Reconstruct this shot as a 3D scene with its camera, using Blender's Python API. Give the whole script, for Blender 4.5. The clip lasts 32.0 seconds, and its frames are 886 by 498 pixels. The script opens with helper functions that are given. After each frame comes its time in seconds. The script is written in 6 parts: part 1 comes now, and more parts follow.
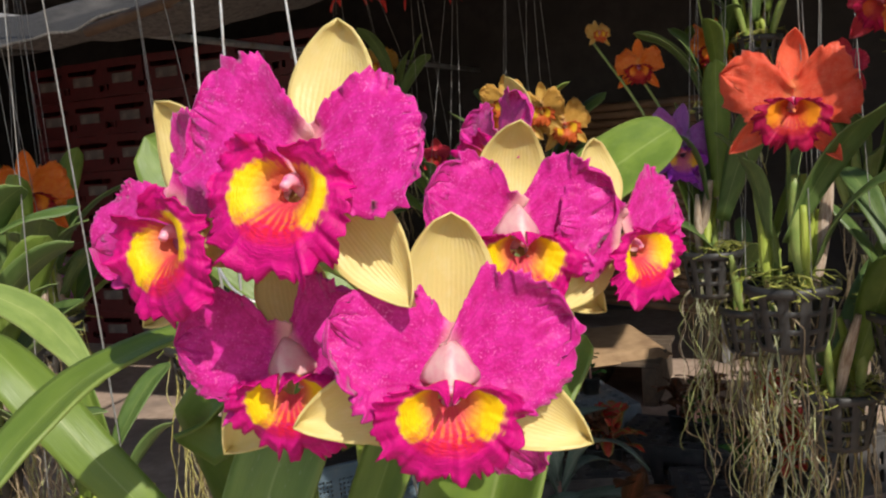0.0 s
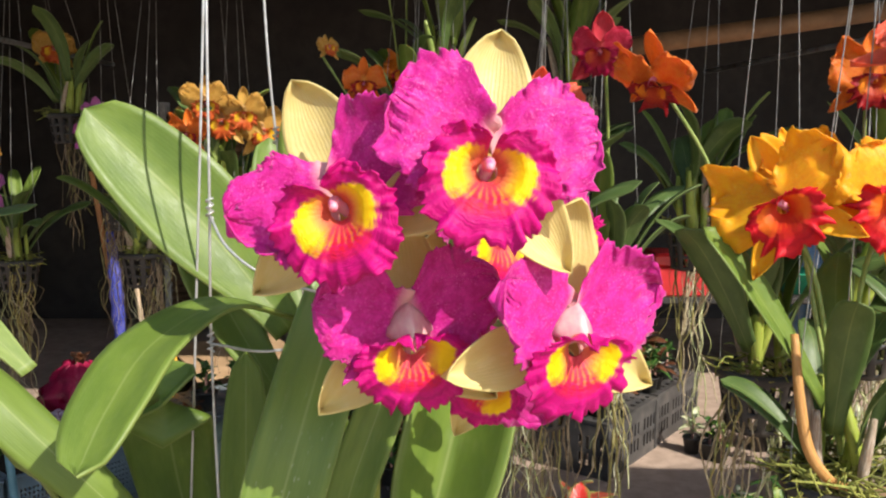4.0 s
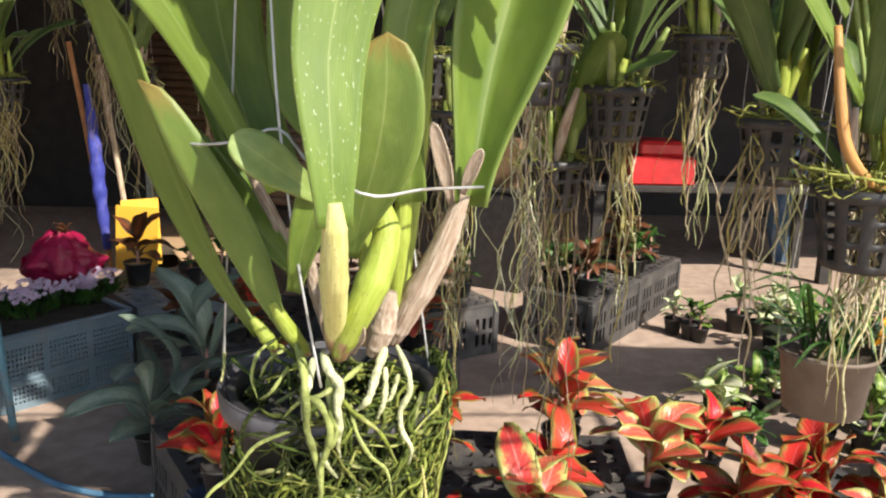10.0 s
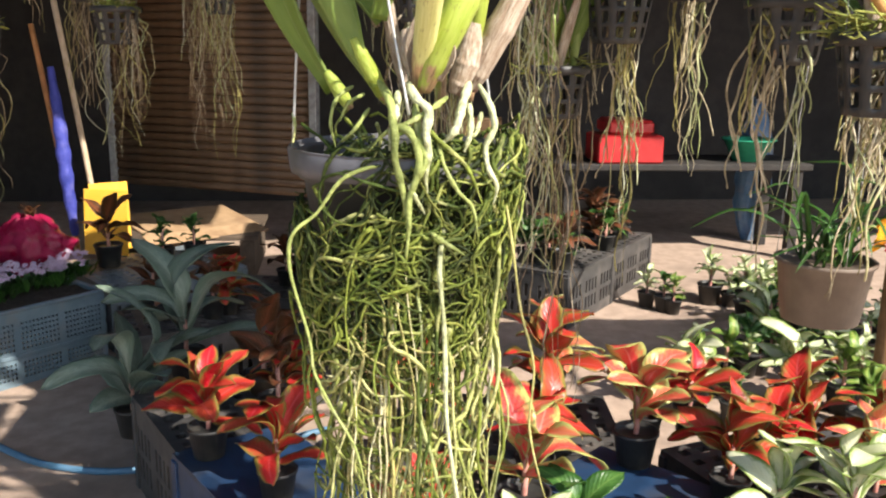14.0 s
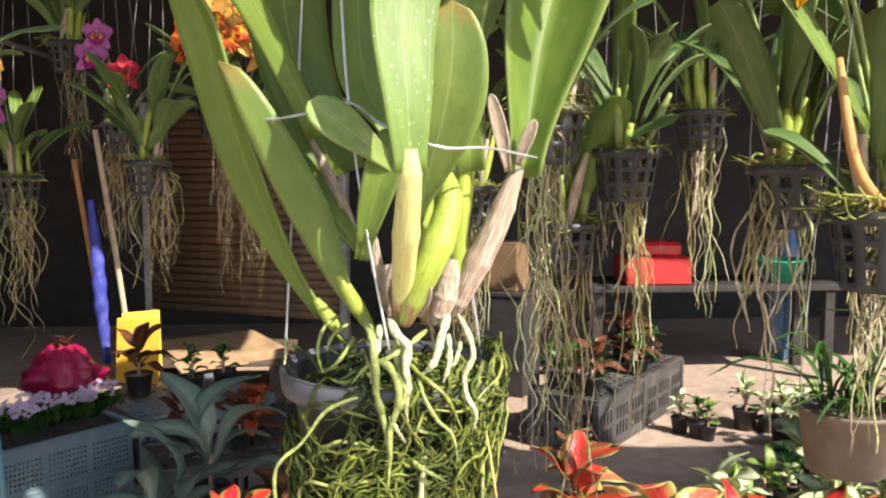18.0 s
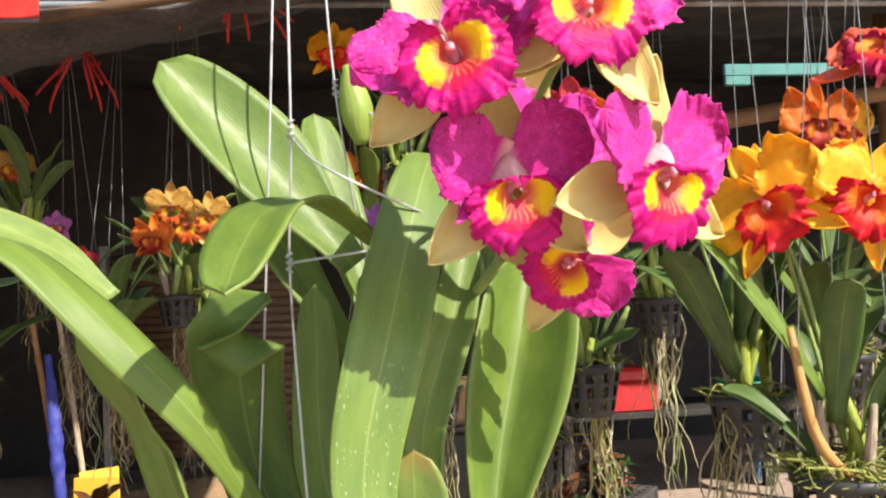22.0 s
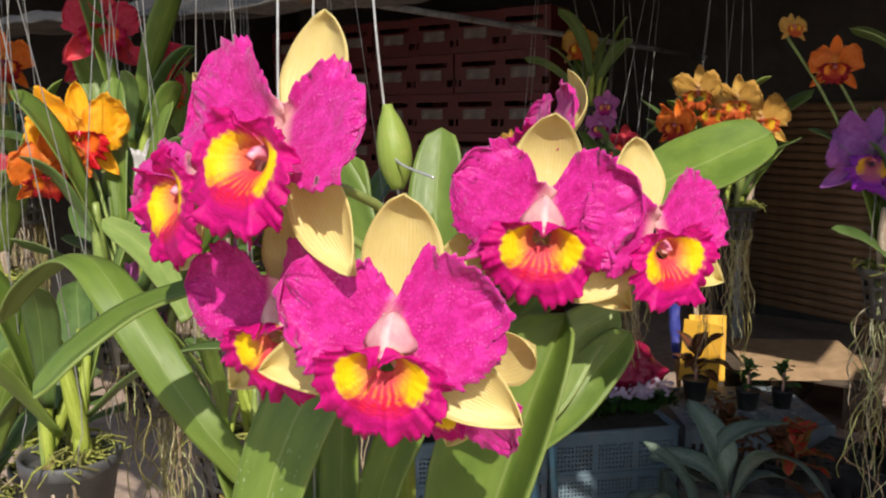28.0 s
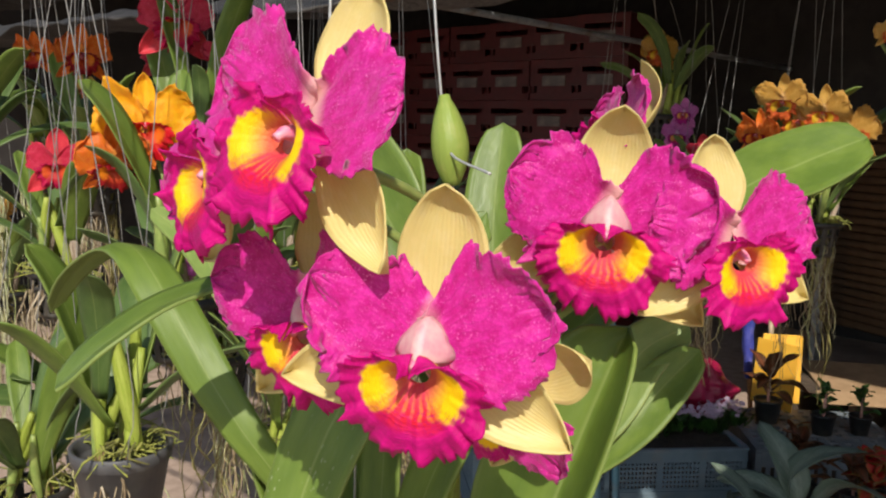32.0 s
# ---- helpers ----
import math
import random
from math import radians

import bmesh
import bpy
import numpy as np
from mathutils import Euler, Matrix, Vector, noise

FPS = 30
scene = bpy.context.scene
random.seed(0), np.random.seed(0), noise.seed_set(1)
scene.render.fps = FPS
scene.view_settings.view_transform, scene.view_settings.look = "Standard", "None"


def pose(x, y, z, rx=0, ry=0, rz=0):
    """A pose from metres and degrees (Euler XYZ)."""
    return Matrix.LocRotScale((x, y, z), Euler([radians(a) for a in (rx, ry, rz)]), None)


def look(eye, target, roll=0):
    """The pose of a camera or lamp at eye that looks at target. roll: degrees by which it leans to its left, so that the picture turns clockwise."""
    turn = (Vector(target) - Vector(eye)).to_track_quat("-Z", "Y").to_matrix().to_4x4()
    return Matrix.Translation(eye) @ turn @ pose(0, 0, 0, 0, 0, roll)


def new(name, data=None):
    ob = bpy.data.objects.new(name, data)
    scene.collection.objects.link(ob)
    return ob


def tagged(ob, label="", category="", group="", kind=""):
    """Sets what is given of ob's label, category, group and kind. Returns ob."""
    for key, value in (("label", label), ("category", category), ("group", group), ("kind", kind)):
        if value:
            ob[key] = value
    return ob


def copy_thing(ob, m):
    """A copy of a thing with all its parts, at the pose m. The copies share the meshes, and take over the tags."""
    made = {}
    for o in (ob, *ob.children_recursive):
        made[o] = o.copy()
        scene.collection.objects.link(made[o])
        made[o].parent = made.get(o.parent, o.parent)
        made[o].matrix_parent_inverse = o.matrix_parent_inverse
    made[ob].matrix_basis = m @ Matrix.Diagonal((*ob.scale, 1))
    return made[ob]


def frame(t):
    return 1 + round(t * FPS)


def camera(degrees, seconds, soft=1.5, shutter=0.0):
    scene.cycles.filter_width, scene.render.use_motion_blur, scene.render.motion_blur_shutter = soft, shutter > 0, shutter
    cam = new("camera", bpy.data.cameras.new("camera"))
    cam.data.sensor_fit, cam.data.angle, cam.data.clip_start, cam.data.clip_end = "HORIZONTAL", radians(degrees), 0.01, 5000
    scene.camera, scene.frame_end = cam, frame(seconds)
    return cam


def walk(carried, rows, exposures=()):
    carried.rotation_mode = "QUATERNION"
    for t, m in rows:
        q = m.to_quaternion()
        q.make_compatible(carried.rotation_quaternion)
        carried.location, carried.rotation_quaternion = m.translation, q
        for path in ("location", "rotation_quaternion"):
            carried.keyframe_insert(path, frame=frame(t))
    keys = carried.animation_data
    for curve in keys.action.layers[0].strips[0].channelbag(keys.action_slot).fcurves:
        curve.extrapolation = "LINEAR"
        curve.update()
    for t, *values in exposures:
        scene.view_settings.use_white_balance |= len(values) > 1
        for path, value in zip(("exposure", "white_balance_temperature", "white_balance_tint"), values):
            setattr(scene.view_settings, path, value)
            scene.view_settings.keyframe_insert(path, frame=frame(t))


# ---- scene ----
cam = camera(53.4, 32.0, soft=2.2)
PATH = [
    (0, (0.083, -0.207, 1.57), (-0.666, 1.628, 1.309), -4.5),
    (0.5, (0.108, -0.209, 1.575), (-0.795, 1.554, 1.297), -5.6),
    (1, (0.115, -0.205, 1.58), (-0.877, 1.503, 1.271), -5.7),
    (1.5, (0.106, -0.207, 1.571), (-0.885, 1.509, 1.3), -5.4),
    (2, (0.091, -0.212, 1.569), (-0.773, 1.573, 1.31), -4.2),
    (2.5, (0.052, -0.228, 1.568), (-0.538, 1.667, 1.322), -3.0),
    (4.5, (-0.066, -0.299, 1.571), (0.076, 1.68, 1.315), 0.9),
    (5, (-0.052, -0.327, 1.547), (0.003, 1.663, 1.362), 0.9),
    (5.5, (-0.071, -0.335, 1.544), (-0.038, 1.656, 1.351), 1.2),
    (6, (-0.068, -0.337, 1.532), (-0.068, 1.652, 1.323), 1.1),
    (6.5, (-0.085, -0.317, 1.509), (-0.048, 1.67, 1.286), 0.5),
    (7, (-0.086, -0.31, 1.487), (-0.021, 1.674, 1.242), 0.8),
    (7.5, (-0.081, -0.3, 1.47), (-0.011, 1.682, 1.209), 1.5),
    (8, (-0.086, -0.28, 1.453), (0.01, 1.697, 1.171), 1.8),
    (8.5, (-0.092, -0.291, 1.442), (0.042, 1.681, 1.137), 1.8),
    (9, (-0.089, -0.291, 1.429), (0.06, 1.675, 1.091), 1.7),
    (9.5, (-0.087, -0.276, 1.413), (0.054, 1.679, 1.017), 1.4),
    (10, (-0.09, -0.276, 1.399), (0.043, 1.666, 0.941), 1.6),
    (10.5, (-0.086, -0.288, 1.385), (0.045, 1.642, 0.878), 1.2),
    (11, (-0.092, -0.265, 1.366), (0.05, 1.652, 0.815), 0.4),
    (11.5, (-0.105, -0.27, 1.352), (0.065, 1.63, 0.753), 0.2),
    (12, (-0.124, -0.28, 1.334), (0.074, 1.605, 0.696), 0.6),
    (12.5, (-0.13, -0.279, 1.324), (0.08, 1.599, 0.671), 0.1),
    (13, (-0.123, -0.276, 1.307), (0.085, 1.604, 0.655), -0.1),
    (13.5, (-0.131, -0.286, 1.293), (0.081, 1.617, 0.714), 0.3),
    (14, (-0.142, -0.294, 1.284), (0.073, 1.642, 0.831), 0.9),
    (14.5, (-0.133, -0.284, 1.286), (0.065, 1.669, 0.904), 1.0),
    (16.5, (-0.107, -0.279, 1.304), (0.037, 1.691, 0.995), 0.4),
    (17, (-0.118, -0.297, 1.316), (0.018, 1.68, 1.044), 0.2),
    (17.5, (-0.136, -0.335, 1.322), (0.022, 1.647, 1.101), 0.1),
    (18, (-0.12, -0.305, 1.337), (0.024, 1.68, 1.141), 0.0),
    (18.5, (-0.127, -0.31, 1.346), (0.015, 1.677, 1.17), 0.3),
    (19, (-0.138, -0.363, 1.364), (0.011, 1.626, 1.214), 0.4),
    (19.5, (-0.11, -0.322, 1.378), (-0.006, 1.671, 1.254), 1.3),
    (20, (-0.099, -0.324, 1.391), (-0.027, 1.671, 1.279), 1.5),
    (20.5, (-0.109, -0.34, 1.412), (-0.021, 1.656, 1.33), 0.6),
    (21, (-0.117, -0.332, 1.438), (0.018, 1.663, 1.442), -2.0),
    (21.5, (-0.097, -0.33, 1.471), (0.029, 1.666, 1.45), -1.1),
    (22, (-0.116, -0.302, 1.473), (0.114, 1.683, 1.528), -2.2),
    (22.5, (-0.155, -0.293, 1.484), (0.289, 1.653, 1.608), -2.8),
    (23, (-0.102, -0.3, 1.525), (0.263, 1.666, 1.548), -0.4),
    (23.5, (-0.121, -0.313, 1.521), (0.25, 1.651, 1.575), -2.6),
    (24, (-0.129, -0.291, 1.512), (0.31, 1.659, 1.59), -3.5),
    (24.5, (-0.122, -0.302, 1.522), (0.18, 1.675, 1.56), -2.3),
    (25, (-0.06, -0.321, 1.544), (-0.077, 1.678, 1.495), -0.9),
    (25.5, (0.003, -0.301, 1.528), (-0.268, 1.68, 1.509), -1.8),
    (27.5, (0.143, -0.192, 1.561), (-0.942, 1.466, 1.295), 1.0),
    (28, (0.153, -0.189, 1.57), (-1.006, 1.415, 1.28), -0.1),
    (28.5, (0.157, -0.188, 1.564), (-1.042, 1.387, 1.276), 0.7),
    (29, (0.154, -0.184, 1.562), (-1.073, 1.373, 1.298), 1.6),
    (29.5, (0.158, -0.174, 1.566), (-1.088, 1.365, 1.288), 1.5),
    (30, (0.15, -0.156, 1.566), (-1.11, 1.372, 1.287), 0.9),
    (30.5, (0.144, -0.14, 1.561), (-1.148, 1.361, 1.282), 0.6),
    (31, (0.16, -0.138, 1.568), (-1.17, 1.328, 1.278), 0.3),
    (31.5, (0.163, -0.152, 1.57), (-1.167, 1.312, 1.271), 0.9),
    (32, (0.142, -0.163, 1.564), (-1.142, 1.344, 1.286), 1.4),
]
walk(cam, [(t, look(eye, target, roll)) for t, eye, target, roll in PATH], [(0, -0.08), (2.5, 0.0), (4.5, 0.48), (9.0, 0.66), (13.0, 0.86), (17.0, 1.0), (21.0, 0.9), (23.0, 0.58), (25.0, 0.5), (27.5, 0.04), (30, -0.02), (32, -0.10)])


# ---- light ----
SUN_AZ, SUN_EL = 42.0, 40.0
world = bpy.data.worlds.new("sky")
scene.world = world
world.use_nodes = True
wt = world.node_tree
sky = wt.nodes.new("ShaderNodeTexSky")
sky.sky_type, sky.sun_disc = "NISHITA", False
sky.sun_elevation, sky.sun_rotation = radians(SUN_EL), radians(180 - SUN_AZ)
wt.links.new(sky.outputs[0], wt.nodes["Background"].inputs[0])
wt.nodes["Background"].inputs[1].default_value = 0.15
sun = new("sun", bpy.data.lights.new("sun", "SUN"))
sun.data.energy, sun.data.angle, sun.data.color = 5.0, radians(0.6), (1.0, 0.93, 0.84)
_a, _e = radians(SUN_AZ), radians(SUN_EL)
TO_SUN = Vector((math.sin(_a) * math.cos(_e), -math.cos(_a) * math.cos(_e), math.sin(_e)))
sun.matrix_world = look(TO_SUN * 10, (0, 0, 0))


# ---- materials ----
class Net:
    """Small wrapper to write node sums."""

    def __init__(self, name):
        self.m = bpy.data.materials.new(name)
        self.m.use_nodes = True
        self.t = self.m.node_tree
        self.b = self.t.nodes["Principled BSDF"]
        self.out = self.t.nodes["Material Output"]

    def put(self, sock, v):
        if isinstance(v, bpy.types.NodeSocket):
            self.t.links.new(v, sock)
        elif isinstance(v, (tuple, list)) and len(v) == 3 and sock.type == "RGBA":
            sock.default_value = (*v, 1)
        else:
            sock.default_value = v

    def node(self, kind, **ins):
        n = self.t.nodes.new(kind)
        for k, v in ins.items():
            self.put(n.inputs[k.replace("_", " ")], v)
        return n

    def math(self, op, a, b=0.0, c=0.0):
        n = self.t.nodes.new("ShaderNodeMath")
        n.operation = op
        for s, v in zip(n.inputs, (a, b, c)):
            self.put(s, v)
        return n.outputs[0]

    def step(self, x, lo, hi):
        n = self.t.nodes.new("ShaderNodeMapRange")
        n.interpolation_type = "SMOOTHSTEP"
        for s, v in zip(n.inputs, (x, lo, hi, 0.0, 1.0)):
            self.put(s, v)
        return n.outputs[0]

    def mix(self, f, a, b):
        n = self.t.nodes.new("ShaderNodeMix")
        n.data_type = "RGBA"
        self.put(n.inputs[0], f), self.put(n.inputs[6], a), self.put(n.inputs[7], b)
        return n.outputs[2]

    def noise(self, scale, detail=3.0, vec=None, rough=0.55):
        n = self.node("ShaderNodeTexNoise", Scale=scale, Detail=detail, Roughness=rough)
        self.t.links.new(vec if vec else self.obj(), n.inputs["Vector"])
        return n.outputs["Fac"]

    def obj(self):
        return self.t.nodes.new("ShaderNodeTexCoord").outputs["Object"]

    def uv(self):
        n = self.t.nodes.new("ShaderNodeTexCoord")
        s = self.t.nodes.new("ShaderNodeSeparateXYZ")
        self.t.links.new(n.outputs["UV"], s.inputs[0])
        return s.outputs[0], s.outputs[1], n.outputs["UV"]

    def stretch(self, vec, x, y, z=1.0):
        n = self.t.nodes.new("ShaderNodeMapping")
        self.t.links.new(vec, n.inputs[0])
        n.inputs["Scale"].default_value = (x, y, z)
        return n.outputs[0]

    def rand(self):
        return self.t.nodes.new("ShaderNodeObjectInfo").outputs["Random"]

    def island(self):
        return self.t.nodes.new("ShaderNodeNewGeometry").outputs["Random Per Island"]

    def bump(self, h, strength, dist=0.001):
        n = self.node("ShaderNodeBump", Strength=strength, Distance=dist, Height=h)
        self.t.links.new(n.outputs[0], self.b.inputs["Normal"])
        return n.outputs[0]

    def done(self, col, rough=0.5, metal=0.0, thin=0.0, thin_col=None, spec=0.5, sheen=0.0):
        self.put(self.b.inputs["Base Color"], col)
        self.put(self.b.inputs["Roughness"], rough)
        self.put(self.b.inputs["Metallic"], metal)
        self.put(self.b.inputs["Specular IOR Level"], spec)
        if sheen:
            self.put(self.b.inputs["Sheen Weight"], sheen)
        if thin:
            tr = self.node("ShaderNodeBsdfTranslucent")
            self.put(tr.inputs[0], thin_col if thin_col else col)
            mx = self.t.nodes.new("ShaderNodeMixShader")
            mx.inputs[0].default_value = thin
            self.t.links.new(self.b.outputs[0], mx.inputs[1])
            self.t.links.new(tr.outputs[0], mx.inputs[2])
            self.t.links.new(mx.outputs[0], self.out.inputs[0])
        return self.m


def petal_mat(name, deep, pale, base_pale, thin=0.3):
    """A broad petal: veins running out from the base, paler towards it, velvety cells, sparkle painted as pale specks.
    """
    n = Net(name)
    u, v, uv = n.uv()
    warp = n.noise(5.0, 2.0, uv)
    lines = n.math("SINE", n.math("ADD", n.math("MULTIPLY", u, 95.0), n.math("MULTIPLY", warp, 16.0)))
    vein = n.math("MULTIPLY", n.step(lines, 0.7, 1.0), n.step(v, 0.9, 0.3))
    cloud = n.noise(9.0, 4.0, uv)
    col = n.mix(n.step(cloud, 0.3, 0.75), deep, pale)
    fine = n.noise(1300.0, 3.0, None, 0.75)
    # pale specks paint the petal's sparkle into its base colour
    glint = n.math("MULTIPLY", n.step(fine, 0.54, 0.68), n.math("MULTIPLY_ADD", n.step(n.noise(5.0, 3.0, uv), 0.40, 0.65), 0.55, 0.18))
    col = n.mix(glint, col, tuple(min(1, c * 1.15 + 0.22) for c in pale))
    col = n.mix(n.math("MULTIPLY", vein, 0.28), col, tuple(c * 0.7 for c in deep))
    col = n.mix(n.step(v, 0.2, 0.03), col, base_pale)
    h = n.math("ADD", n.math("MULTIPLY", lines, 0.04), n.math("ADD", n.noise(260.0, 3.0, None, 0.6), n.math("MULTIPLY", fine, 0.30)))
    n.bump(h, 0.55, 0.0010)
    return n.done(col, 0.45, thin=thin, spec=0.35, sheen=0.25)


def sepal_mat(name, body, green, tip):
    """A waxy sepal with fine lengthwise veins."""
    n = Net(name)
    u, v, uv = n.uv()
    warp = n.noise(3.0, 2.0, uv)
    lines = n.math("SINE", n.math("ADD", n.math("MULTIPLY", u, 110.0), n.math("MULTIPLY", warp, 9.0)))
    col = n.mix(n.math("MULTIPLY", n.math("MULTIPLY", n.step(lines, 0.6, 1.0), n.step(n.noise(5.0, 2.0, uv), 0.4, 0.65)), 0.14), body, green)
    col = n.mix(n.math("MULTIPLY", n.step(n.noise(7.0, 4.0, uv), 0.45, 0.8), 0.5), col, tip)
    col = n.mix(n.math("MULTIPLY", n.step(n.noise(60.0, 2.0, uv), 0.70, 0.78), 0.10), col, (0.3, 0.2, 0.08))
    n.bump(n.math("ADD", n.math("MULTIPLY", lines, 0.2), n.noise(24.0, 4.0, uv)), 0.3, 0.0006)
    return n.done(col, 0.42, thin=0.3, spec=0.4)


def lip_mat(name, rim, rim_deep, eye, core, throat):
    """A ruffled lip: two bright eyes, a streaked middle, a dark rim."""
    n = Net(name)
    u, v, uv = n.uv()
    a = n.math("ABSOLUTE", n.math("MULTIPLY_ADD", u, 2.0, -1.0))
    wob = n.math("MULTIPLY_ADD", n.noise(7.0, 4.0, uv), 0.34, -0.17)
    streak = n.math("SINE", n.math("ADD", n.math("MULTIPLY", u, 150.0), n.math("MULTIPLY", n.noise(4.0, 3.0, uv), 9.0)))
    vv = n.math("ADD", n.math("ADD", v, wob), n.math("MULTIPLY", streak, 0.02))
    col = n.mix(n.step(n.noise(8.0, 4.0, uv), 0.35, 0.7), rim, rim_deep)
    fine = n.noise(120.0, 2.0, uv)
    col = n.mix(n.math("MULTIPLY", n.step(fine, 0.55, 0.78), 0.4), col, tuple(min(1, c * 1.7 + 0.05) for c in rim))
    reach = n.math("MULTIPLY_ADD", n.step(a, 0.10, 0.34), 0.27, 0.30)
    reach = n.math("SUBTRACT", reach, n.math("MULTIPLY", n.step(a, 0.50, 0.92), 0.36))
    eye_f = n.step(n.math("SUBTRACT", vv, reach), 0.07, -0.05)
    col = n.mix(eye_f, col, eye)
    band = n.step(n.math("ADD", a, n.math("MULTIPLY", wob, 0.9)), 0.32, 0.13)
    core_f = n.math("MULTIPLY", band, n.math("MULTIPLY", n.step(vv, 0.66, 0.42), n.math("MULTIPLY_ADD", n.step(streak, -0.7, 0.3), 0.3, 0.7)))
    col = n.mix(core_f, col, core)
    dots = n.math("MULTIPLY", n.step(n.noise(70.0, 2.0, n.stretch(uv, 1.0, 0.35)), 0.54, 0.62), n.math("MULTIPLY", n.step(a, 0.4, 0.15), n.step(v, 0.95, 0.7)))
    col = n.mix(n.math("MULTIPLY", dots, 0.5), col, rim_deep)
    col = n.mix(n.math("MULTIPLY", n.step(v, 0.34, 0.16), 0.85), col, throat)
    n.bump(n.math("ADD", n.math("MULTIPLY", streak, 0.06), n.noise(26.0, 4.0, uv)), 0.6, 0.0009)
    return n.done(col, 0.5, thin=0.25, spec=0.3)


def leaf_mat(name, dark, light, rib, thin=0.12, rough=0.38, spots=0.0, scorch=None):
    """A leathery leaf: pale midrib, soft bands, freckles and scuffs."""
    n = Net(name)
    u, v, uv = n.uv()
    a = n.math("ABSOLUTE", n.math("MULTIPLY_ADD", u, 2.0, -1.0))
    col = n.mix(n.math("MULTIPLY_ADD", n.step(n.noise(3.0, 3.0, n.stretch(uv, 1.0, 1.6)), 0.3, 0.72), 0.6, 0.25), dark, light)
    col = n.mix(n.math("MULTIPLY", n.step(n.rand(), 0.0, 1.0), 0.3), col, light)
    lines = n.math("SINE", n.math("ADD", n.math("MULTIPLY", u, 150.0), n.math("MULTIPLY", n.noise(2.0, 2.0, uv), 8.0)))
    col = n.mix(n.math("MULTIPLY", n.step(lines, 0.2, 1.0), 0.05), col, dark)
    col = n.mix(n.math("MULTIPLY", n.step(a, 0.05, 0.0), 0.35), col, rib)
    col = n.mix(n.math("MULTIPLY", n.step(a, 0.94, 1.0), 0.25), col, rib)
    fleck = n.step(n.noise(46.0, 2.0, n.stretch(uv, 1.0, 3.0)), 0.7, 0.76)
    col = n.mix(n.math("MULTIPLY", fleck, 0.14), col, tuple(c * 0.5 for c in dark))
    dust = n.noise(11.0, 5.0, n.stretch(uv, 1.0, 2.0))
    col = n.mix(n.math("MULTIPLY", n.step(dust, 0.5, 0.85), 0.12), col, (0.34, 0.38, 0.22))
    if spots:
        sp = n.step(n.math("ADD", n.noise(22.0, 1.0, n.stretch(uv, 1.0, 3.0)), n.math("MULTIPLY", n.noise(3.0, 2.0, uv), 0.25)), 0.80, 0.84)
        col = n.mix(n.math("MULTIPLY", n.math("MULTIPLY", sp, n.step(v, 0.75, 0.3)), spots), col, (0.65, 0.68, 0.5))
    if scorch:
        end = n.math("ADD", v, n.math("MULTIPLY", n.noise(6.0, 3.0, uv), 0.25))
        col = n.mix(n.math("MULTIPLY", n.step(end, 0.98, 1.15), 0.6), col, scorch)
    n.bump(n.math("ADD", n.math("MULTIPLY", lines, 0.05), dust), 0.25, 0.0008)
    return n.done(col, n.math("MULTIPLY_ADD", dust, 0.35, rough - 0.10), thin=thin, spec=0.42)


def plain_mat(name, a, b, scale=30.0, rough=0.6, metal=0.0, bump=0.3, dist=0.001, grime=None, grime_scale=6.0, thin=0.0):
    """Two tones at two scales, a relief and, where asked for, dirt."""
    n = Net(name)
    col = n.mix(n.step(n.noise(scale, 4.0), 0.3, 0.7), a, b)
    col = n.mix(n.math("MULTIPLY", n.rand(), 0.25), col, b)
    big = n.noise(grime_scale, 5.0)
    if grime:
        col = n.mix(n.math("MULTIPLY", n.step(big, 0.48, 0.72), 0.75), col, grime)
    n.bump(n.math("ADD", n.noise(scale * 3, 4.0), big), bump, dist)
    return n.done(col, n.math("MULTIPLY_ADD", big, 0.3, rough - 0.15), metal, thin=thin)


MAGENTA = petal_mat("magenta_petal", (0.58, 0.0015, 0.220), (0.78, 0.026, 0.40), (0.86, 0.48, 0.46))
CREAM = sepal_mat("cream_sepal", (0.78, 0.64, 0.25), (0.52, 0.52, 0.17), (0.84, 0.72, 0.38))
LIP = lip_mat("magenta_lip", (0.70, 0.002, 0.23), (0.52, 0.0, 0.155), (0.98, 0.66, 0.003), (0.72, 0.010, 0.045), (0.70, 0.06, 0.10))
COLUMN = plain_mat("column_wax", (0.66, 0.06, 0.26), (0.78, 0.34, 0.42), 300, 0.35, bump=0.1)
HOOD = plain_mat("pink_hood", (0.78, 0.36, 0.42), (0.84, 0.60, 0.55), 200, 0.45, bump=0.15, thin=0.3)
STALK = plain_mat("green_stalk", (0.16, 0.24, 0.05), (0.28, 0.34, 0.09), 80, 0.45, bump=0.2)
BUD = sepal_mat("bud_green", (0.32, 0.42, 0.08), (0.2, 0.32, 0.05), (0.5, 0.5, 0.14))
LEAF = leaf_mat("orchid_leaf", (0.085, 0.152, 0.022), (0.20, 0.285, 0.046), (0.40, 0.46, 0.16), 0.26)
LEAF_SPOT = leaf_mat("orchid_leaf_spotted", (0.085, 0.152, 0.024), (0.185, 0.27, 0.046), (0.40, 0.46, 0.16), 0.18, spots=0.5)
LEAF_OLD = leaf_mat("orchid_leaf_yellowing", (0.13, 0.20, 0.040), (0.25, 0.32, 0.080), (0.45, 0.46, 0.18))
LEAF_TIP = leaf_mat("orchid_leaf_scorched", (0.10, 0.165, 0.028), (0.20, 0.275, 0.055), (0.40, 0.45, 0.16), 0.2, scorch=(0.34, 0.17, 0.05))


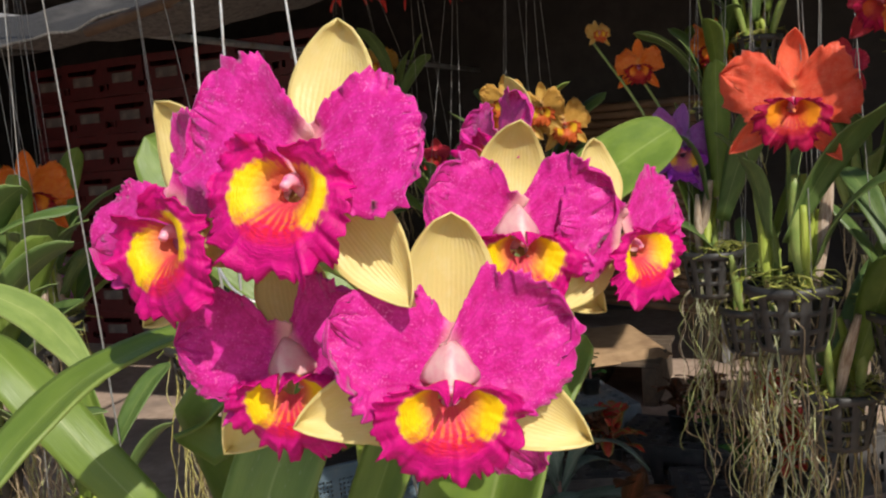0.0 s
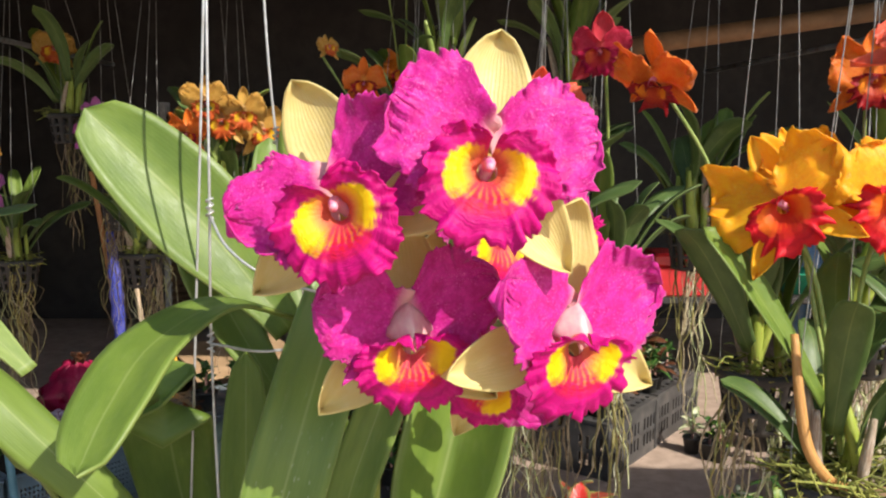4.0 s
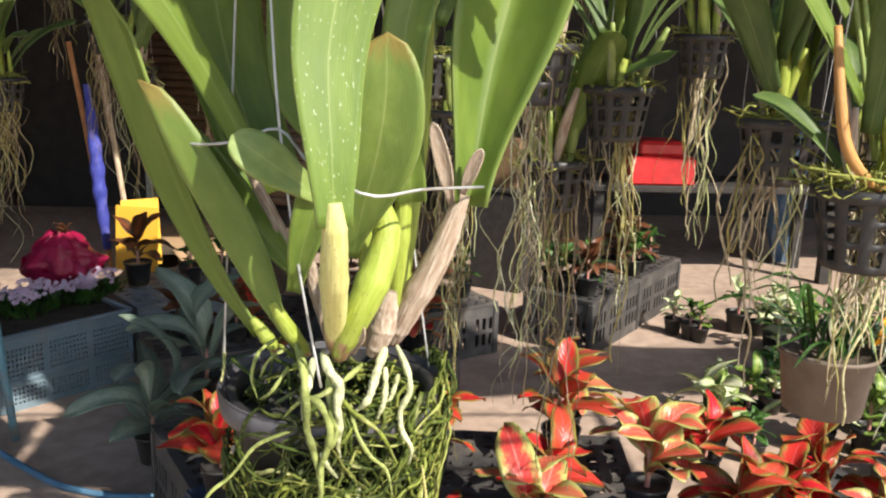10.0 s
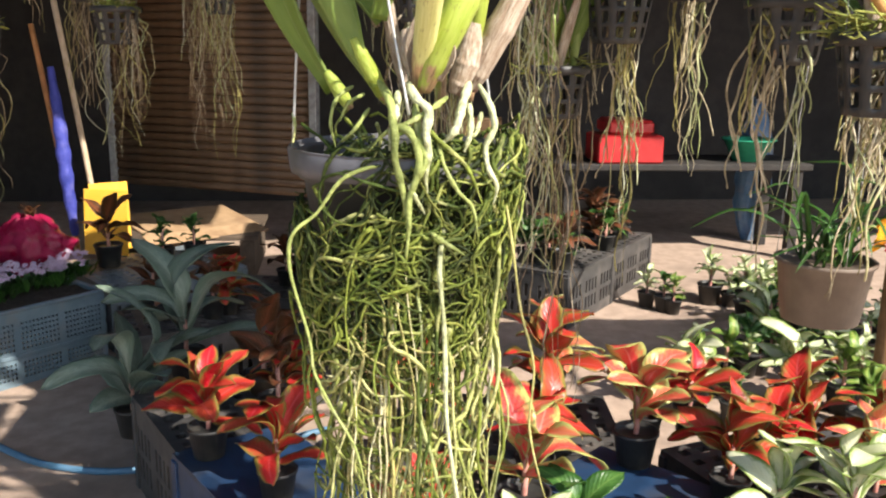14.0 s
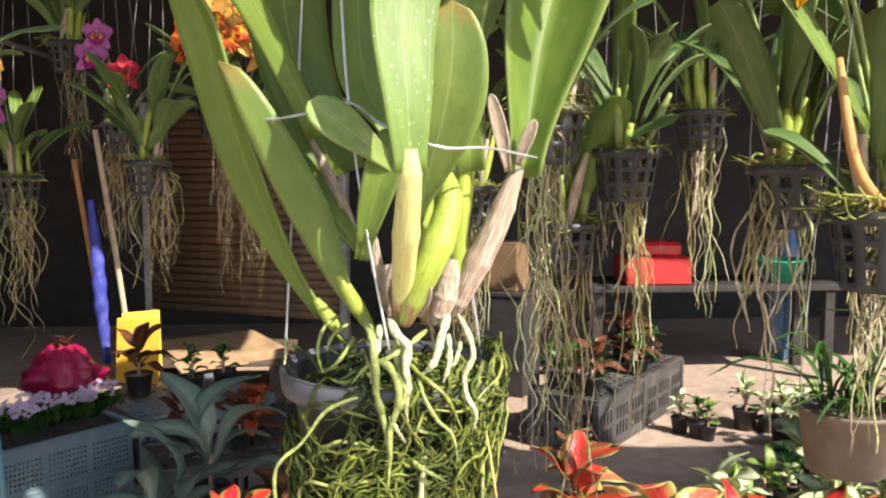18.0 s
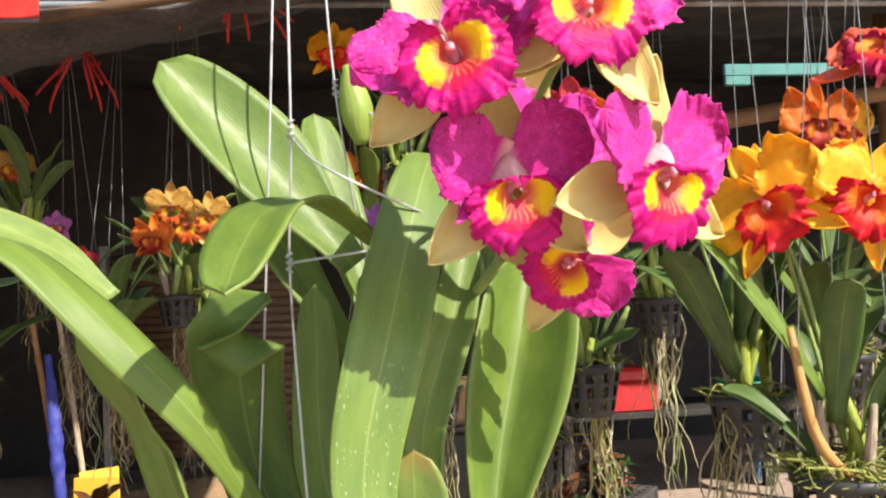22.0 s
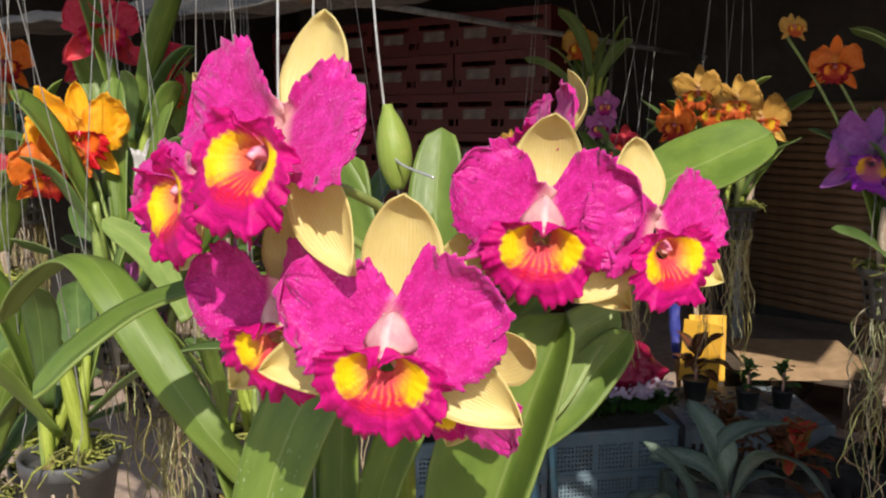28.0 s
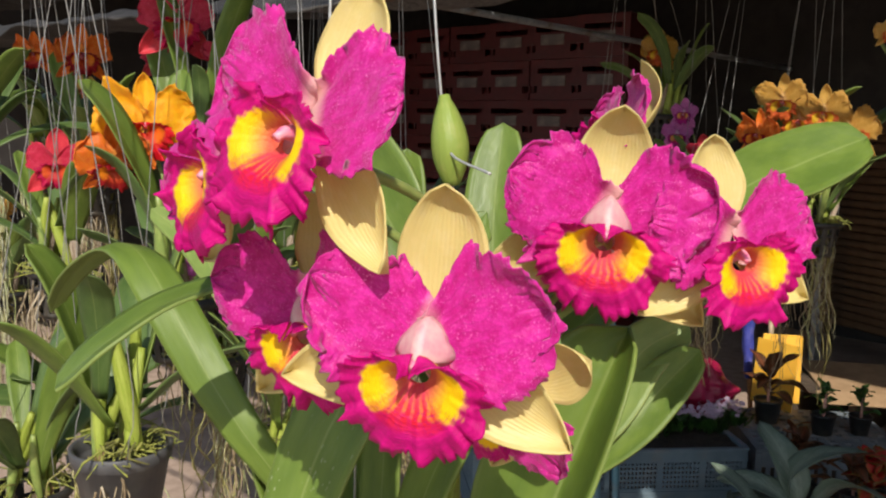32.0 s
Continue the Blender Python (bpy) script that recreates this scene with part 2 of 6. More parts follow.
def stem_mat(name, a, b, base, cover, rough=0.5, bump=0.4):
    """A stem: lengthwise streaks, papery remains towards its foot, blotches."""
    n = Net(name)
    u, v, uv = n.uv()
    streak = n.noise(9.0, 4.0, n.stretch(uv, 2.2, 0.5), 0.7)
    col = n.mix(n.step(streak, 0.35, 0.65), a, b)
    papery = n.math("ADD", n.math("MULTIPLY", n.step(v, 0.5, 0.0), cover), n.math("MULTIPLY_ADD", n.noise(4.0, 4.0, n.stretch(uv, 1.0, 1.4)), 1.2, -0.6))
    col = n.mix(n.step(papery, 0.45, 0.6), col, n.mix(n.step(streak, 0.4, 0.6), base, tuple(min(1, c * 1.9) for c in base)))
    col = n.mix(n.math("MULTIPLY", n.step(n.noise(30.0, 2.0, uv), 0.62, 0.7), 0.5), col, tuple(c * 0.5 for c in base))
    n.bump(n.math("ADD", streak, n.noise(40.0, 3.0, n.stretch(uv, 1.0, 0.3))), bump, 0.001)
    return n.done(col, rough, spec=0.4)


BULB = stem_mat("pseudobulb", (0.25, 0.32, 0.035), (0.34, 0.40, 0.07), (0.24, 0.15, 0.08), 0.6)
BULB_CREAM = stem_mat("pale_pseudobulb", (0.52, 0.50, 0.16), (0.62, 0.60, 0.24), (0.26, 0.16, 0.09), 0.7)
HUSK = stem_mat("dry_husk", (0.30, 0.21, 0.14), (0.52, 0.43, 0.33), (0.17, 0.10, 0.065), 0.5, 0.85, 0.9)


def root_mat(name, dark, mid, pale, scale=60.0):
    """Roots: every strand its own tone, blotched along its length."""
    n = Net(name)
    k = n.island()
    col = n.mix(n.step(k, 0.0, 0.55), dark, mid)
    col = n.mix(n.step(k, 0.6, 1.0), col, pale)
    col = n.mix(n.math("MULTIPLY", n.step(n.noise(scale, 4.0), 0.45, 0.7), 0.6), col, mid)
    col = n.mix(n.math("MULTIPLY", n.step(n.noise(22.0, 4.0), 0.5, 0.68), 0.7), col, tuple(c * 0.4 for c in dark))
    col = n.mix(n.math("MULTIPLY", n.step(n.noise(190.0, 4.0), 0.48, 0.66), 0.55), col, tuple(c * 0.45 for c in dark))
    col = n.mix(n.math("MULTIPLY", n.step(n.noise(110.0, 4.0, n.stretch(n.obj(), 1.0, 1.0, 0.5)), 0.56, 0.74), 0.5), col, pale)
    n.bump(n.math("ADD", n.noise(scale * 4, 3.0), n.noise(scale * 2, 3.0)), 0.8, 0.0016)
    return n.done(col, 0.7, spec=0.3)


ROOT_GREEN = root_mat("green_root", (0.045, 0.07, 0.008), (0.20, 0.235, 0.034), (0.50, 0.48, 0.20))
ROOT_FAT = root_mat("fat_green_root", (0.16, 0.20, 0.04), (0.30, 0.34, 0.10), (0.52, 0.52, 0.28))
# near-black greens here paint the shaded gaps between roots into the mat
ROOT_DEEP = root_mat("gap_shade_mossy_root", (0.014, 0.022, 0.003), (0.065, 0.095, 0.010), (0.24, 0.25, 0.05))
ROOT_TAN = root_mat("tan_root", (0.24, 0.20, 0.07), (0.42, 0.38, 0.13), (0.58, 0.53, 0.32))
ROOT_PALE = root_mat("pale_root", (0.36, 0.40, 0.14), (0.52, 0.53, 0.30), (0.68, 0.66, 0.52))
ROOT_DRY = root_mat("dry_root", (0.17, 0.12, 0.065), (0.36, 0.28, 0.17), (0.58, 0.50, 0.37), 50.0)
ROOT_STRAW = root_mat("straw_root", (0.34, 0.27, 0.16), (0.52, 0.44, 0.28), (0.70, 0.63, 0.47), 50.0)
MOSS = plain_mat("moss_litter", (0.12, 0.15, 0.025), (0.38, 0.38, 0.08), 90, 0.9, bump=0.8, grime=(0.05, 0.035, 0.02), grime_scale=30)
POT_GREY = plain_mat("grey_plastic_pot", (0.05, 0.05, 0.053), (0.09, 0.09, 0.09), 40, 0.5, bump=0.15, grime=(0.20, 0.19, 0.15), grime_scale=14)
POT_BLACK = plain_mat("black_plastic_pot", (0.018, 0.018, 0.018), (0.035, 0.034, 0.032), 40, 0.5, bump=0.15, grime=(0.09, 0.08, 0.06), grime_scale=12)
POT_BEIGE = plain_mat("weathered_beige_pot", (0.11, 0.082, 0.060), (0.18, 0.138, 0.104), 20, 0.6, bump=0.2, grime=(0.07, 0.052, 0.04), grime_scale=9)
WIRE = plain_mat("galvanised_wire", (0.50, 0.50, 0.48), (0.62, 0.62, 0.60), 200, 0.45, 0.6, bump=0.2, grime=(0.3, 0.26, 0.2), grime_scale=60)

WIRE_DULL = plain_mat("dull_wire", (0.22, 0.22, 0.21), (0.34, 0.33, 0.31), 200, 0.55, 0.4, bump=0.2, grime=(0.16, 0.13, 0.1), grime_scale=40)


# ---- mesh tools ----
def mesh_of(name, verts, faces, mats, uvs=None, smooth=True, slots=None):
    me = bpy.data.meshes.new(name)
    me.from_pydata([tuple(v) for v in verts], [], faces)
    for m in mats if isinstance(mats, (list, tuple)) else (mats,):
        me.materials.append(m)
    if uvs is not None:
        lay = me.uv_layers.new(name="UVMap")
        idx = np.empty(len(me.loops), dtype=np.int32)
        me.loops.foreach_get("vertex_index", idx)
        lay.data.foreach_set("uv", np.asarray(uvs, dtype=np.float32)[idx].ravel())
    if smooth:
        me.polygons.foreach_set("use_smooth", [True] * len(me.polygons))
    if slots is not None:
        me.polygons.foreach_set("material_index", slots)
    me.update()
    return me


def sheet(name, nu, nv, fn, mat):
    """A grid u in -1..1, v in 0..1, placed by fn."""
    vs, uv = [], []
    for j in range(nv + 1):
        for i in range(nu + 1):
            u, v = 2 * i / nu - 1, j / nv
            vs.append(fn(u, v))
            uv.append((i / nu, v))
    fs = [(j * (nu + 1) + i, j * (nu + 1) + i + 1, (j + 1) * (nu + 1) + i + 1, (j + 1) * (nu + 1) + i) for j in range(nv) for i in range(nu)]
    return mesh_of(name, vs, fs, mat, uv)


def part(name, me, parent, m=None, label="", thick=0.0):
    """Links a mesh as one part under a thing or a part."""
    ob = new(name, me)
    ob.parent = parent
    if m is not None:
        ob.matrix_basis = m
    if thick:
        mod = ob.modifiers.new("thickness", "SOLIDIFY")
        mod.thickness, mod.offset = thick, 0.0
    if label:
        ob["label"] = label
    return ob


def thing(name, at, label, category, group="", kind=""):
    ob = new(name)
    ob.empty_display_size = 0.05
    ob.location = at
    return tagged(ob, label, category, group, kind)


def curve_pts(ps, n):
    """A smooth line through points."""
    ps = [Vector(p) for p in ps]
    if len(ps) == 2:
        return [ps[0].lerp(ps[1], k / n) for k in range(n + 1)]
    q = [ps[0] * 2 - ps[1], *ps, ps[-1] * 2 - ps[-2]]
    out = []
    for k in range(n + 1):
        s = k / n * (len(ps) - 1)
        i = min(int(s), len(ps) - 2)
        t = s - i
        a, b, c, d = q[i : i + 4]
        out.append(0.5 * (2 * b + (c - a) * t + (2 * a - 5 * b + 4 * c - d) * t * t + (3 * b - a - 3 * c + d) * t**3))
    return out


def tube_data(line, radius, sides, vs, fs):
    """Adds a closed tube round a line; radius is a number or a function of 0..1."""
    n = len(line)
    base = len(vs)
    prev = None
    for k, p in enumerate(line):
        d = (line[min(k + 1, n - 1)] - line[max(k - 1, 0)]).normalized()
        side = d.cross(Vector((0.31, 0.87, 0.38))) if prev is None else prev - d * prev.dot(d)
        side.normalize()
        prev = side
        up = d.cross(side)
        r = radius(k / (n - 1)) if callable(radius) else radius
        for s in range(sides):
            a = 2 * math.pi * s / sides
            vs.append(p + side * (r * math.cos(a)) + up * (r * math.sin(a)))
    for k in range(n - 1):
        for s in range(sides):
            a, b = base + k * sides + s, base + k * sides + (s + 1) % sides
            fs.append((a, b, b + sides, a + sides))
    fs.append(tuple(base + s for s in reversed(range(sides))))
    fs.append(tuple(base + (n - 1) * sides + s for s in range(sides)))


def tube(name, ps, radius, mat, n=16, sides=8, smooth_line=True):
    vs, fs = [], []
    line = curve_pts(ps, n) if smooth_line else [Vector(p) for p in ps]
    tube_data(line, radius, sides, vs, fs)
    uv = []
    for k in range(len(line)):
        uv += [(s / sides, k / (len(line) - 1)) for s in range(sides)]
    return mesh_of(name, vs, fs, mat, uv)


def lathe(name, prof, mat, sides=32, ring=False):
    """Turns a profile of (radius, z) round z; ring: the profile closes on itself."""
    prof = list(prof) + [prof[0]] * ring
    vs = [(r * math.cos(2 * math.pi * s / sides), r * math.sin(2 * math.pi * s / sides), z) for r, z in prof for s in range(sides)]
    fs = [(k * sides + s, k * sides + (s + 1) % sides, (k + 1) * sides + (s + 1) % sides, (k + 1) * sides + s) for k in range(len(prof) - 1) for s in range(sides)]
    if not ring:
        fs.append(tuple(reversed(range(sides))))
        fs.append(tuple((len(prof) - 1) * sides + s for s in range(sides)))
    return mesh_of(name, vs, fs, mat)


def box_data(lo, hi, vs, fs, bevel=0.0):
    """Adds a box, its edges cut off by bevel."""
    c = [(a + b) / 2 for a, b in zip(lo, hi)]
    h = [(b - a) / 2 for a, b in zip(lo, hi)]
    b = min(bevel, min(h) * 0.8)
    base = len(vs)
    if b <= 0:
        for z in (-1, 1):
            for x, y in ((-1, -1), (1, -1), (1, 1), (-1, 1)):
                vs.append((c[0] + x * h[0], c[1] + y * h[1], c[2] + z * h[2]))
        for f in ((3, 2, 1, 0), (4, 5, 6, 7), (0, 1, 5, 4), (1, 2, 6, 5), (2, 3, 7, 6), (3, 0, 4, 7)):
            fs.append(tuple(base + i for i in f))
        return
    ring = [(-1, -1), (1, -1), (1, 1), (-1, 1)]
    for z, inset in ((-h[2], b), (-h[2] + b, 0), (h[2] - b, 0), (h[2], b)):
        for i, (x, y) in enumerate(ring):
            px, py = x * (h[0] - inset), y * (h[1] - inset)
            cut = b * 0.6
            if i in (0, 2):
                vs.append((c[0] + px, c[1] + py - y * cut, c[2] + z)), vs.append((c[0] + px - x * cut, c[1] + py, c[2] + z))
            else:
                vs.append((c[0] + px - x * cut, c[1] + py, c[2] + z)), vs.append((c[0] + px, c[1] + py - y * cut, c[2] + z))
    for k in range(3):
        for s in range(8):
            a, d = base + k * 8 + s, base + k * 8 + (s + 1) % 8
            fs.append((a, d, d + 8, a + 8))
    fs.append(tuple(base + s for s in reversed(range(8))))
    fs.append(tuple(base + 24 + s for s in range(8)))


def boxes(name, items, mat, bevel=0.0):
    vs, fs = [], []
    for lo, hi in items:
        box_data(lo, hi, vs, fs, bevel)
    return mesh_of(name, vs, fs, mat, smooth=False)


# ---- orchid flowers ----
def bell(v, peak, base):
    """Half-width along a petal, 0..1."""
    if v > peak:
        return math.sqrt(max(0.0, 1 - ((v - peak) / (1 - peak)) ** 2))
    s = v / peak
    return base + (1 - base) * (s * s * (3 - 2 * s))


def petal_mesh(name, length, width, mat, seed, ruffle=0.0, cup=0.1, curl=0.2, peak=0.6, base=0.2, nu=18, nv=16, skew=0.0, tipsharp=1.0, point=0.0, nod=0.0):
    """A petal that grows along +z from the origin, faces -y, broad in x."""
    def fn(u, v):
        t = max(0.0, (v - peak) / (1 - peak))
        w = width / 2 * (bell(v, peak, base) ** tipsharp * (1 - point) + point * (1 - t**1.7) * (bell(v, peak, base) if v <= peak else 1.0))
        rim = max(abs(u) ** 2.2, max(0.0, (v - peak) / (1 - peak)) ** 1.5)
        x, z = u * w + skew * v * v * length, v * length
        y = -cup * length * (u * u) * 0.6 - curl * length * (v * v) - nod * length * v**5
        if ruffle < 0.001:
            y += ruffle * 2 * noise.noise(Vector((x * 60 + seed * 5, z * 60, seed)))
        else:
            q = math.atan2(u * 1.2, v - 0.25) * 1.6
            edge = max(0.0, (abs(u) - 0.72) / 0.28) ** 1.6 * (1 - t**6)
            run = v * (5.5 if u > 0 else -5.5)
            frill = math.sin(run * 4.1 + seed * 1.3) + 0.8 * math.sin(run * 7.3 + seed) + 0.5 * math.sin(run * 12.7 + seed * 0.7)
            broad = noise.noise(Vector((u * 1.5 + seed * 3, v * 1.7, seed)))
            y += ruffle * (3.0 * rim * broad * (1 - 0.7 * t**6) + 0.42 * edge * frill * (0.6 + noise.noise(Vector((run, seed, 3)))) + 0.5 * noise.noise(Vector((x * 30 + seed * 5, z * 30, seed))))
            cut = 0.30 * noise.noise(Vector((q * 1.9, seed * 3, 1))) + 0.17 * noise.noise(Vector((q * 4.6, seed * 3, 4))) + 0.08 * noise.noise(Vector((q * 12, seed * 3, 9))) + 0.026 * math.sin(run * 17 + seed) + 0.020 * math.sin(run * 31 + seed)
            cut += (0.30 * noise.noise(Vector((0.0, seed * 3, 1))) - cut) * t**6
            k = 1 + cut * rim
            x, z = x * k, z * k
        return (x, y, z)
    return sheet(name, nu, nv, fn, mat)


def lip_mesh(name, s, mat, seed, bowl=True, nu=56, nv=22, frill=1.0):
    """A rolled lip: a throat round the column that flares into a frilled skirt; bowl: its side lobes stand high."""
    def fn(u, v):
        a = u * radians(172)
        c = math.cos(a)
        low = 0.5 + 0.5 * c
        reach = 1.02 + 0.36 * low**2.5 if c > 0 else (1.02 + 0.36 * low**2.5) * (1 - (0.30 if bowl else 0.84) * (-c) ** (1.5 if bowl else 1.1))
        reach *= 0.55 + 0.45 * min(1.0, (172 - abs(u) * 172) / 30)
        g = max(0.0, (v - 0.2) / 0.8)
        e = g**2.6
        m = min(1, v / 0.4)
        flare = s * (0.18 + 0.20 * min(1, v / 0.3)) + g**0.85 * s * (reach - 0.36)
        flare *= 1 - 0.14 * math.exp(-((u / 0.05) ** 2)) * e
        q = u * 6.5
        wave = math.sin(q * 3.3 + seed) + 0.8 * math.sin(q * 6.1 + seed * 1.7 + v * 3) + 0.6 * math.sin(q * 11 + seed * 0.6) + 0.4 * math.sin(q * 19 + seed)
        cut = 1 + e * frill * (0.10 * noise.noise(Vector((q * 2.5, seed, 0))) + (0.5 + noise.noise(Vector((q * 1.7, seed, 6)))) * (0.05 * math.sin(q * 9 + seed * 2.2) + 0.05 * math.sin(q * 21 + seed) + 0.045 * math.sin(q * 37 + seed)))
        fwd = s * (0.26 + (0.40 if bowl else 0.24) * m * m * (3 - 2 * m) + 0.16 * g + 0.16 * g * (1 - low) - 0.32 * e * low)
        y = -fwd + e * wave * 0.15 * frill * s * (0.6 + 0.4 * low) * (0.55 + 0.9 * noise.noise(Vector((q * 1.3, seed, 2)))) + 0.07 * s * g * noise.noise(Vector((u * 7, v * 6, seed)))
        return (math.sin(a) * flare * cut, y, -c * flare * cut)
    return sheet(name, nu, nv, fn, mat)


FLOWER_KINDS = {}


def flower_kind(name, petal, sepal, lip, column, lip_size=0.0188, petal_len=0.0360, petal_wid=0.0415, dorsal=(0.041, 0.0268), variants=3, fine=True, ruffle=0.0026):
    """Shared meshes of one sort of flower, in a few variants."""
    nu = 1.0 if fine else 0.7
    out = []
    for k in range(variants):
        sd = 1.3 + 2.17 * k + len(name)
        out.append(dict(
            dorsal=petal_mesh("dorsal_sepal", dorsal[0], dorsal[1], sepal, sd, 0.0008, 0.16, 0.02 - 0.05 * k, 0.52, 0.40, int(14 * nu), int(18 * nu), point=0.45, nod=0.08 + 0.13 * k),
            lat=petal_mesh("lateral_sepal", dorsal[0] * 1.08, dorsal[1] * 0.86, sepal, sd + 1, 0.0008, 0.16, -0.14, 0.48, 0.36, int(14 * nu), int(16 * nu), skew=0.06, point=0.8, nod=0.1),
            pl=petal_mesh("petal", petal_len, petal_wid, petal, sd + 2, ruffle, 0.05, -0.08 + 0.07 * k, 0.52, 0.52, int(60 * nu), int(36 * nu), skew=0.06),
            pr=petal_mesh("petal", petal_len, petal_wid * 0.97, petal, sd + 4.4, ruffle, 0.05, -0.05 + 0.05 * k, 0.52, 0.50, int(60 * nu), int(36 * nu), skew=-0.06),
            lip=lip_mesh("lip", lip_size, lip, sd, True, int(140 * nu), int(26 * nu), 1.0 if fine else 1.9),
            lip_low=lip_mesh("lip", lip_size, lip, sd + 0.8, False, int(140 * nu), int(26 * nu), 1.0 if fine else 1.9),
            col=tube("flower", [(0, 0.016, -0.010), (0, 0.007, -0.002), (0, -0.002, 0.0030), (0, -0.0070, 0.0030), (0, -0.0095, 0.0012)], lambda t: 0.0014 + 0.0011 * math.sin(math.pi * min(1, t * 1.1)), column, 12, 10),
            hood=leaf_mesh("column_hood", [(0, 0.002, 0.0145), (0, -0.003, 0.0125), (0, -0.0065, 0.0085), (0, -0.0085, 0.0045)], 0.0130, HOOD, -1.3, (0, -0.35, 1), peak=0.7, base=0.55, nu=8, nv=8),
        ))
    FLOWER_KINDS[name] = out


def flower(kind, parent, at, az, el=0.0, roll=0.0, size=1.0, variant=0, lat=140, pet=72, origin=(0, 0, 0), label="", lean=0.0, droop=14, bowl=True, tall=1.0, drop=0.002, turn=(0, 0), swing=(0, 0)):
    """One flower that looks towards az (degrees right of -y), el up."""
    k = FLOWER_KINDS[kind][variant % len(FLOWER_KINDS[kind])]
    m = Matrix.Translation(Vector(at) - Vector(origin)) @ pose(0, 0, 0, 0, 0, az) @ pose(0, 0, 0, -el, 0, 0) @ pose(0, 0, 0, 0, roll, 0) @ Matrix.Scale(size, 4) @ pose(0, 0, -drop)
    f = part("flower", k["col"], parent, m, label)
    th = 0.0005
    part("dorsal_sepal", k["dorsal"], f, pose(0, 0.010, 0.003 + drop, -lean - 3, 0, 0) @ Matrix.Diagonal((1, 1, tall, 1)), thick=th)
    part("lateral_sepal", k["lat"], f, pose(-0.002, 0.006, -0.001 + drop, -2, -lat, 0), thick=th)
    part("lateral_sepal", k["lat"], f, pose(0.002, 0.006, -0.001 + drop, -2, lat, 0), thick=th)
    part("petal", k["pl"], f, pose(-0.001, 0.001, 0.002 + drop, 4, -pet, swing[0]) @ pose(0, 0, 0, 0, 0, turn[0]), thick=th)
    part("petal", k["pr"], f, pose(0.001, 0.001, 0.002 + drop, 4, pet, -swing[1]) @ pose(0, 0, 0, 0, 0, turn[1]), thick=th)
    part("lip", k["lip" if bowl else "lip_low"], f, pose(0, 0.001, 0.0, droop - 8), thick=th)
    if not bowl and kind == "magenta":
        part("column_hood", k["hood"], f, pose(0, 0, 0.0, droop - 4), thick=th)
    return f


def leaf_mesh(name, ps, width, mat, fold=0.25, face=(0, -1, 0.2), peak=0.55, base=0.35, nu=10, nv=22, seed=0.0, wave=0.0, tip=0.75, crease=1.4, end_face=None):
    """A strap leaf along a line of points, folded along its midrib; face: where its upper side looks, end_face: where it looks past its middle."""
    line = curve_pts(ps, nv)
    face = Vector(face)
    frames = []
    for k, p in enumerate(line):
        d = (line[min(k + 1, nv)] - line[max(k - 1, 0)]).normalized()
        q = min(1.0, max(0.0, (k / nv - 0.3) / 0.35))
        look_at = face.lerp(Vector(end_face), q) if end_face else face
        n = (look_at - d * look_at.dot(d)).normalized()
        frames.append((p, d.cross(n).normalized(), n))

    def fn(u, v):
        p, s, n = frames[round(v * nv)]
        w = width / 2 * bell(v, peak, base) ** tip
        b = wave * math.sin(v * 9 + seed + (1.5 if u > 0 else 0)) * abs(u) ** 2
        return p + s * (u * w * (1 - 0.25 * fold * abs(u))) + n * (fold * w * abs(u) ** crease + b)
    return sheet(name, nu, nv, fn, mat)


# ---- main orchid ----
flower_kind("magenta", MAGENTA, CREAM, LIP, COLUMN)


def plant_leaf(plant, origin, mat, ps, width, fold, face, opts):
    ps = [Vector(p) - Vector(origin) for p in ps]
    part("leaf", leaf_mesh("leaf", ps, width, mat, fold, face, **opts), plant, thick=0.0014)


def pot_mesh(name, r, h, mat, base=0.74, rim=0.006, sides=40):
    """A flower pot with a lipped rim, hollow, from z = 0 up to h."""
    b = r * base
    return lathe(name, [(b * 0.9, 0.0), (b, 0.002), (r * 0.95, h - rim * 2.2), (r * 1.0, h - rim * 2.1), (r * 1.02, h - 0.001), (r * 0.99, h), (r * 0.93, h - 0.001), (r * 0.91, h - rim * 2), (r * 0.9, h - rim * 2.5), (r * 0.3, h - rim * 2.5)], mat, sides)


def root_strand(start, end, wig, n, seed):
    """A hanging root that wanders, in wide bends and small kinks."""
    s, e = Vector(start), Vector(end)
    out = []
    f1, f2 = 9 + 9 * noise.noise(Vector((seed, 3.3, 0))), 38 + 14 * noise.noise(Vector((seed, 8.1, 0)))
    for k in range(n + 1):
        t = k / n
        p = s.lerp(e, t)
        a = min(1.0, t * 4) * wig
        q, r = Vector((seed * 7.3, seed * 3.1, p.z * f1 + seed)), Vector((seed * 2.3, seed * 5.7, p.z * f2))
        d = Vector((noise.noise(q), noise.noise(q + Vector((5, 9, 0))), 0.35 * noise.noise(q + Vector((8, 2, 0)))))
        g = Vector((noise.noise(r), noise.noise(r + Vector((5, 9, 0))), 0.2 * noise.noise(r + Vector((8, 2, 0)))))
        out.append(p + d * a * 1.5 + g * a * 0.22)
    return out


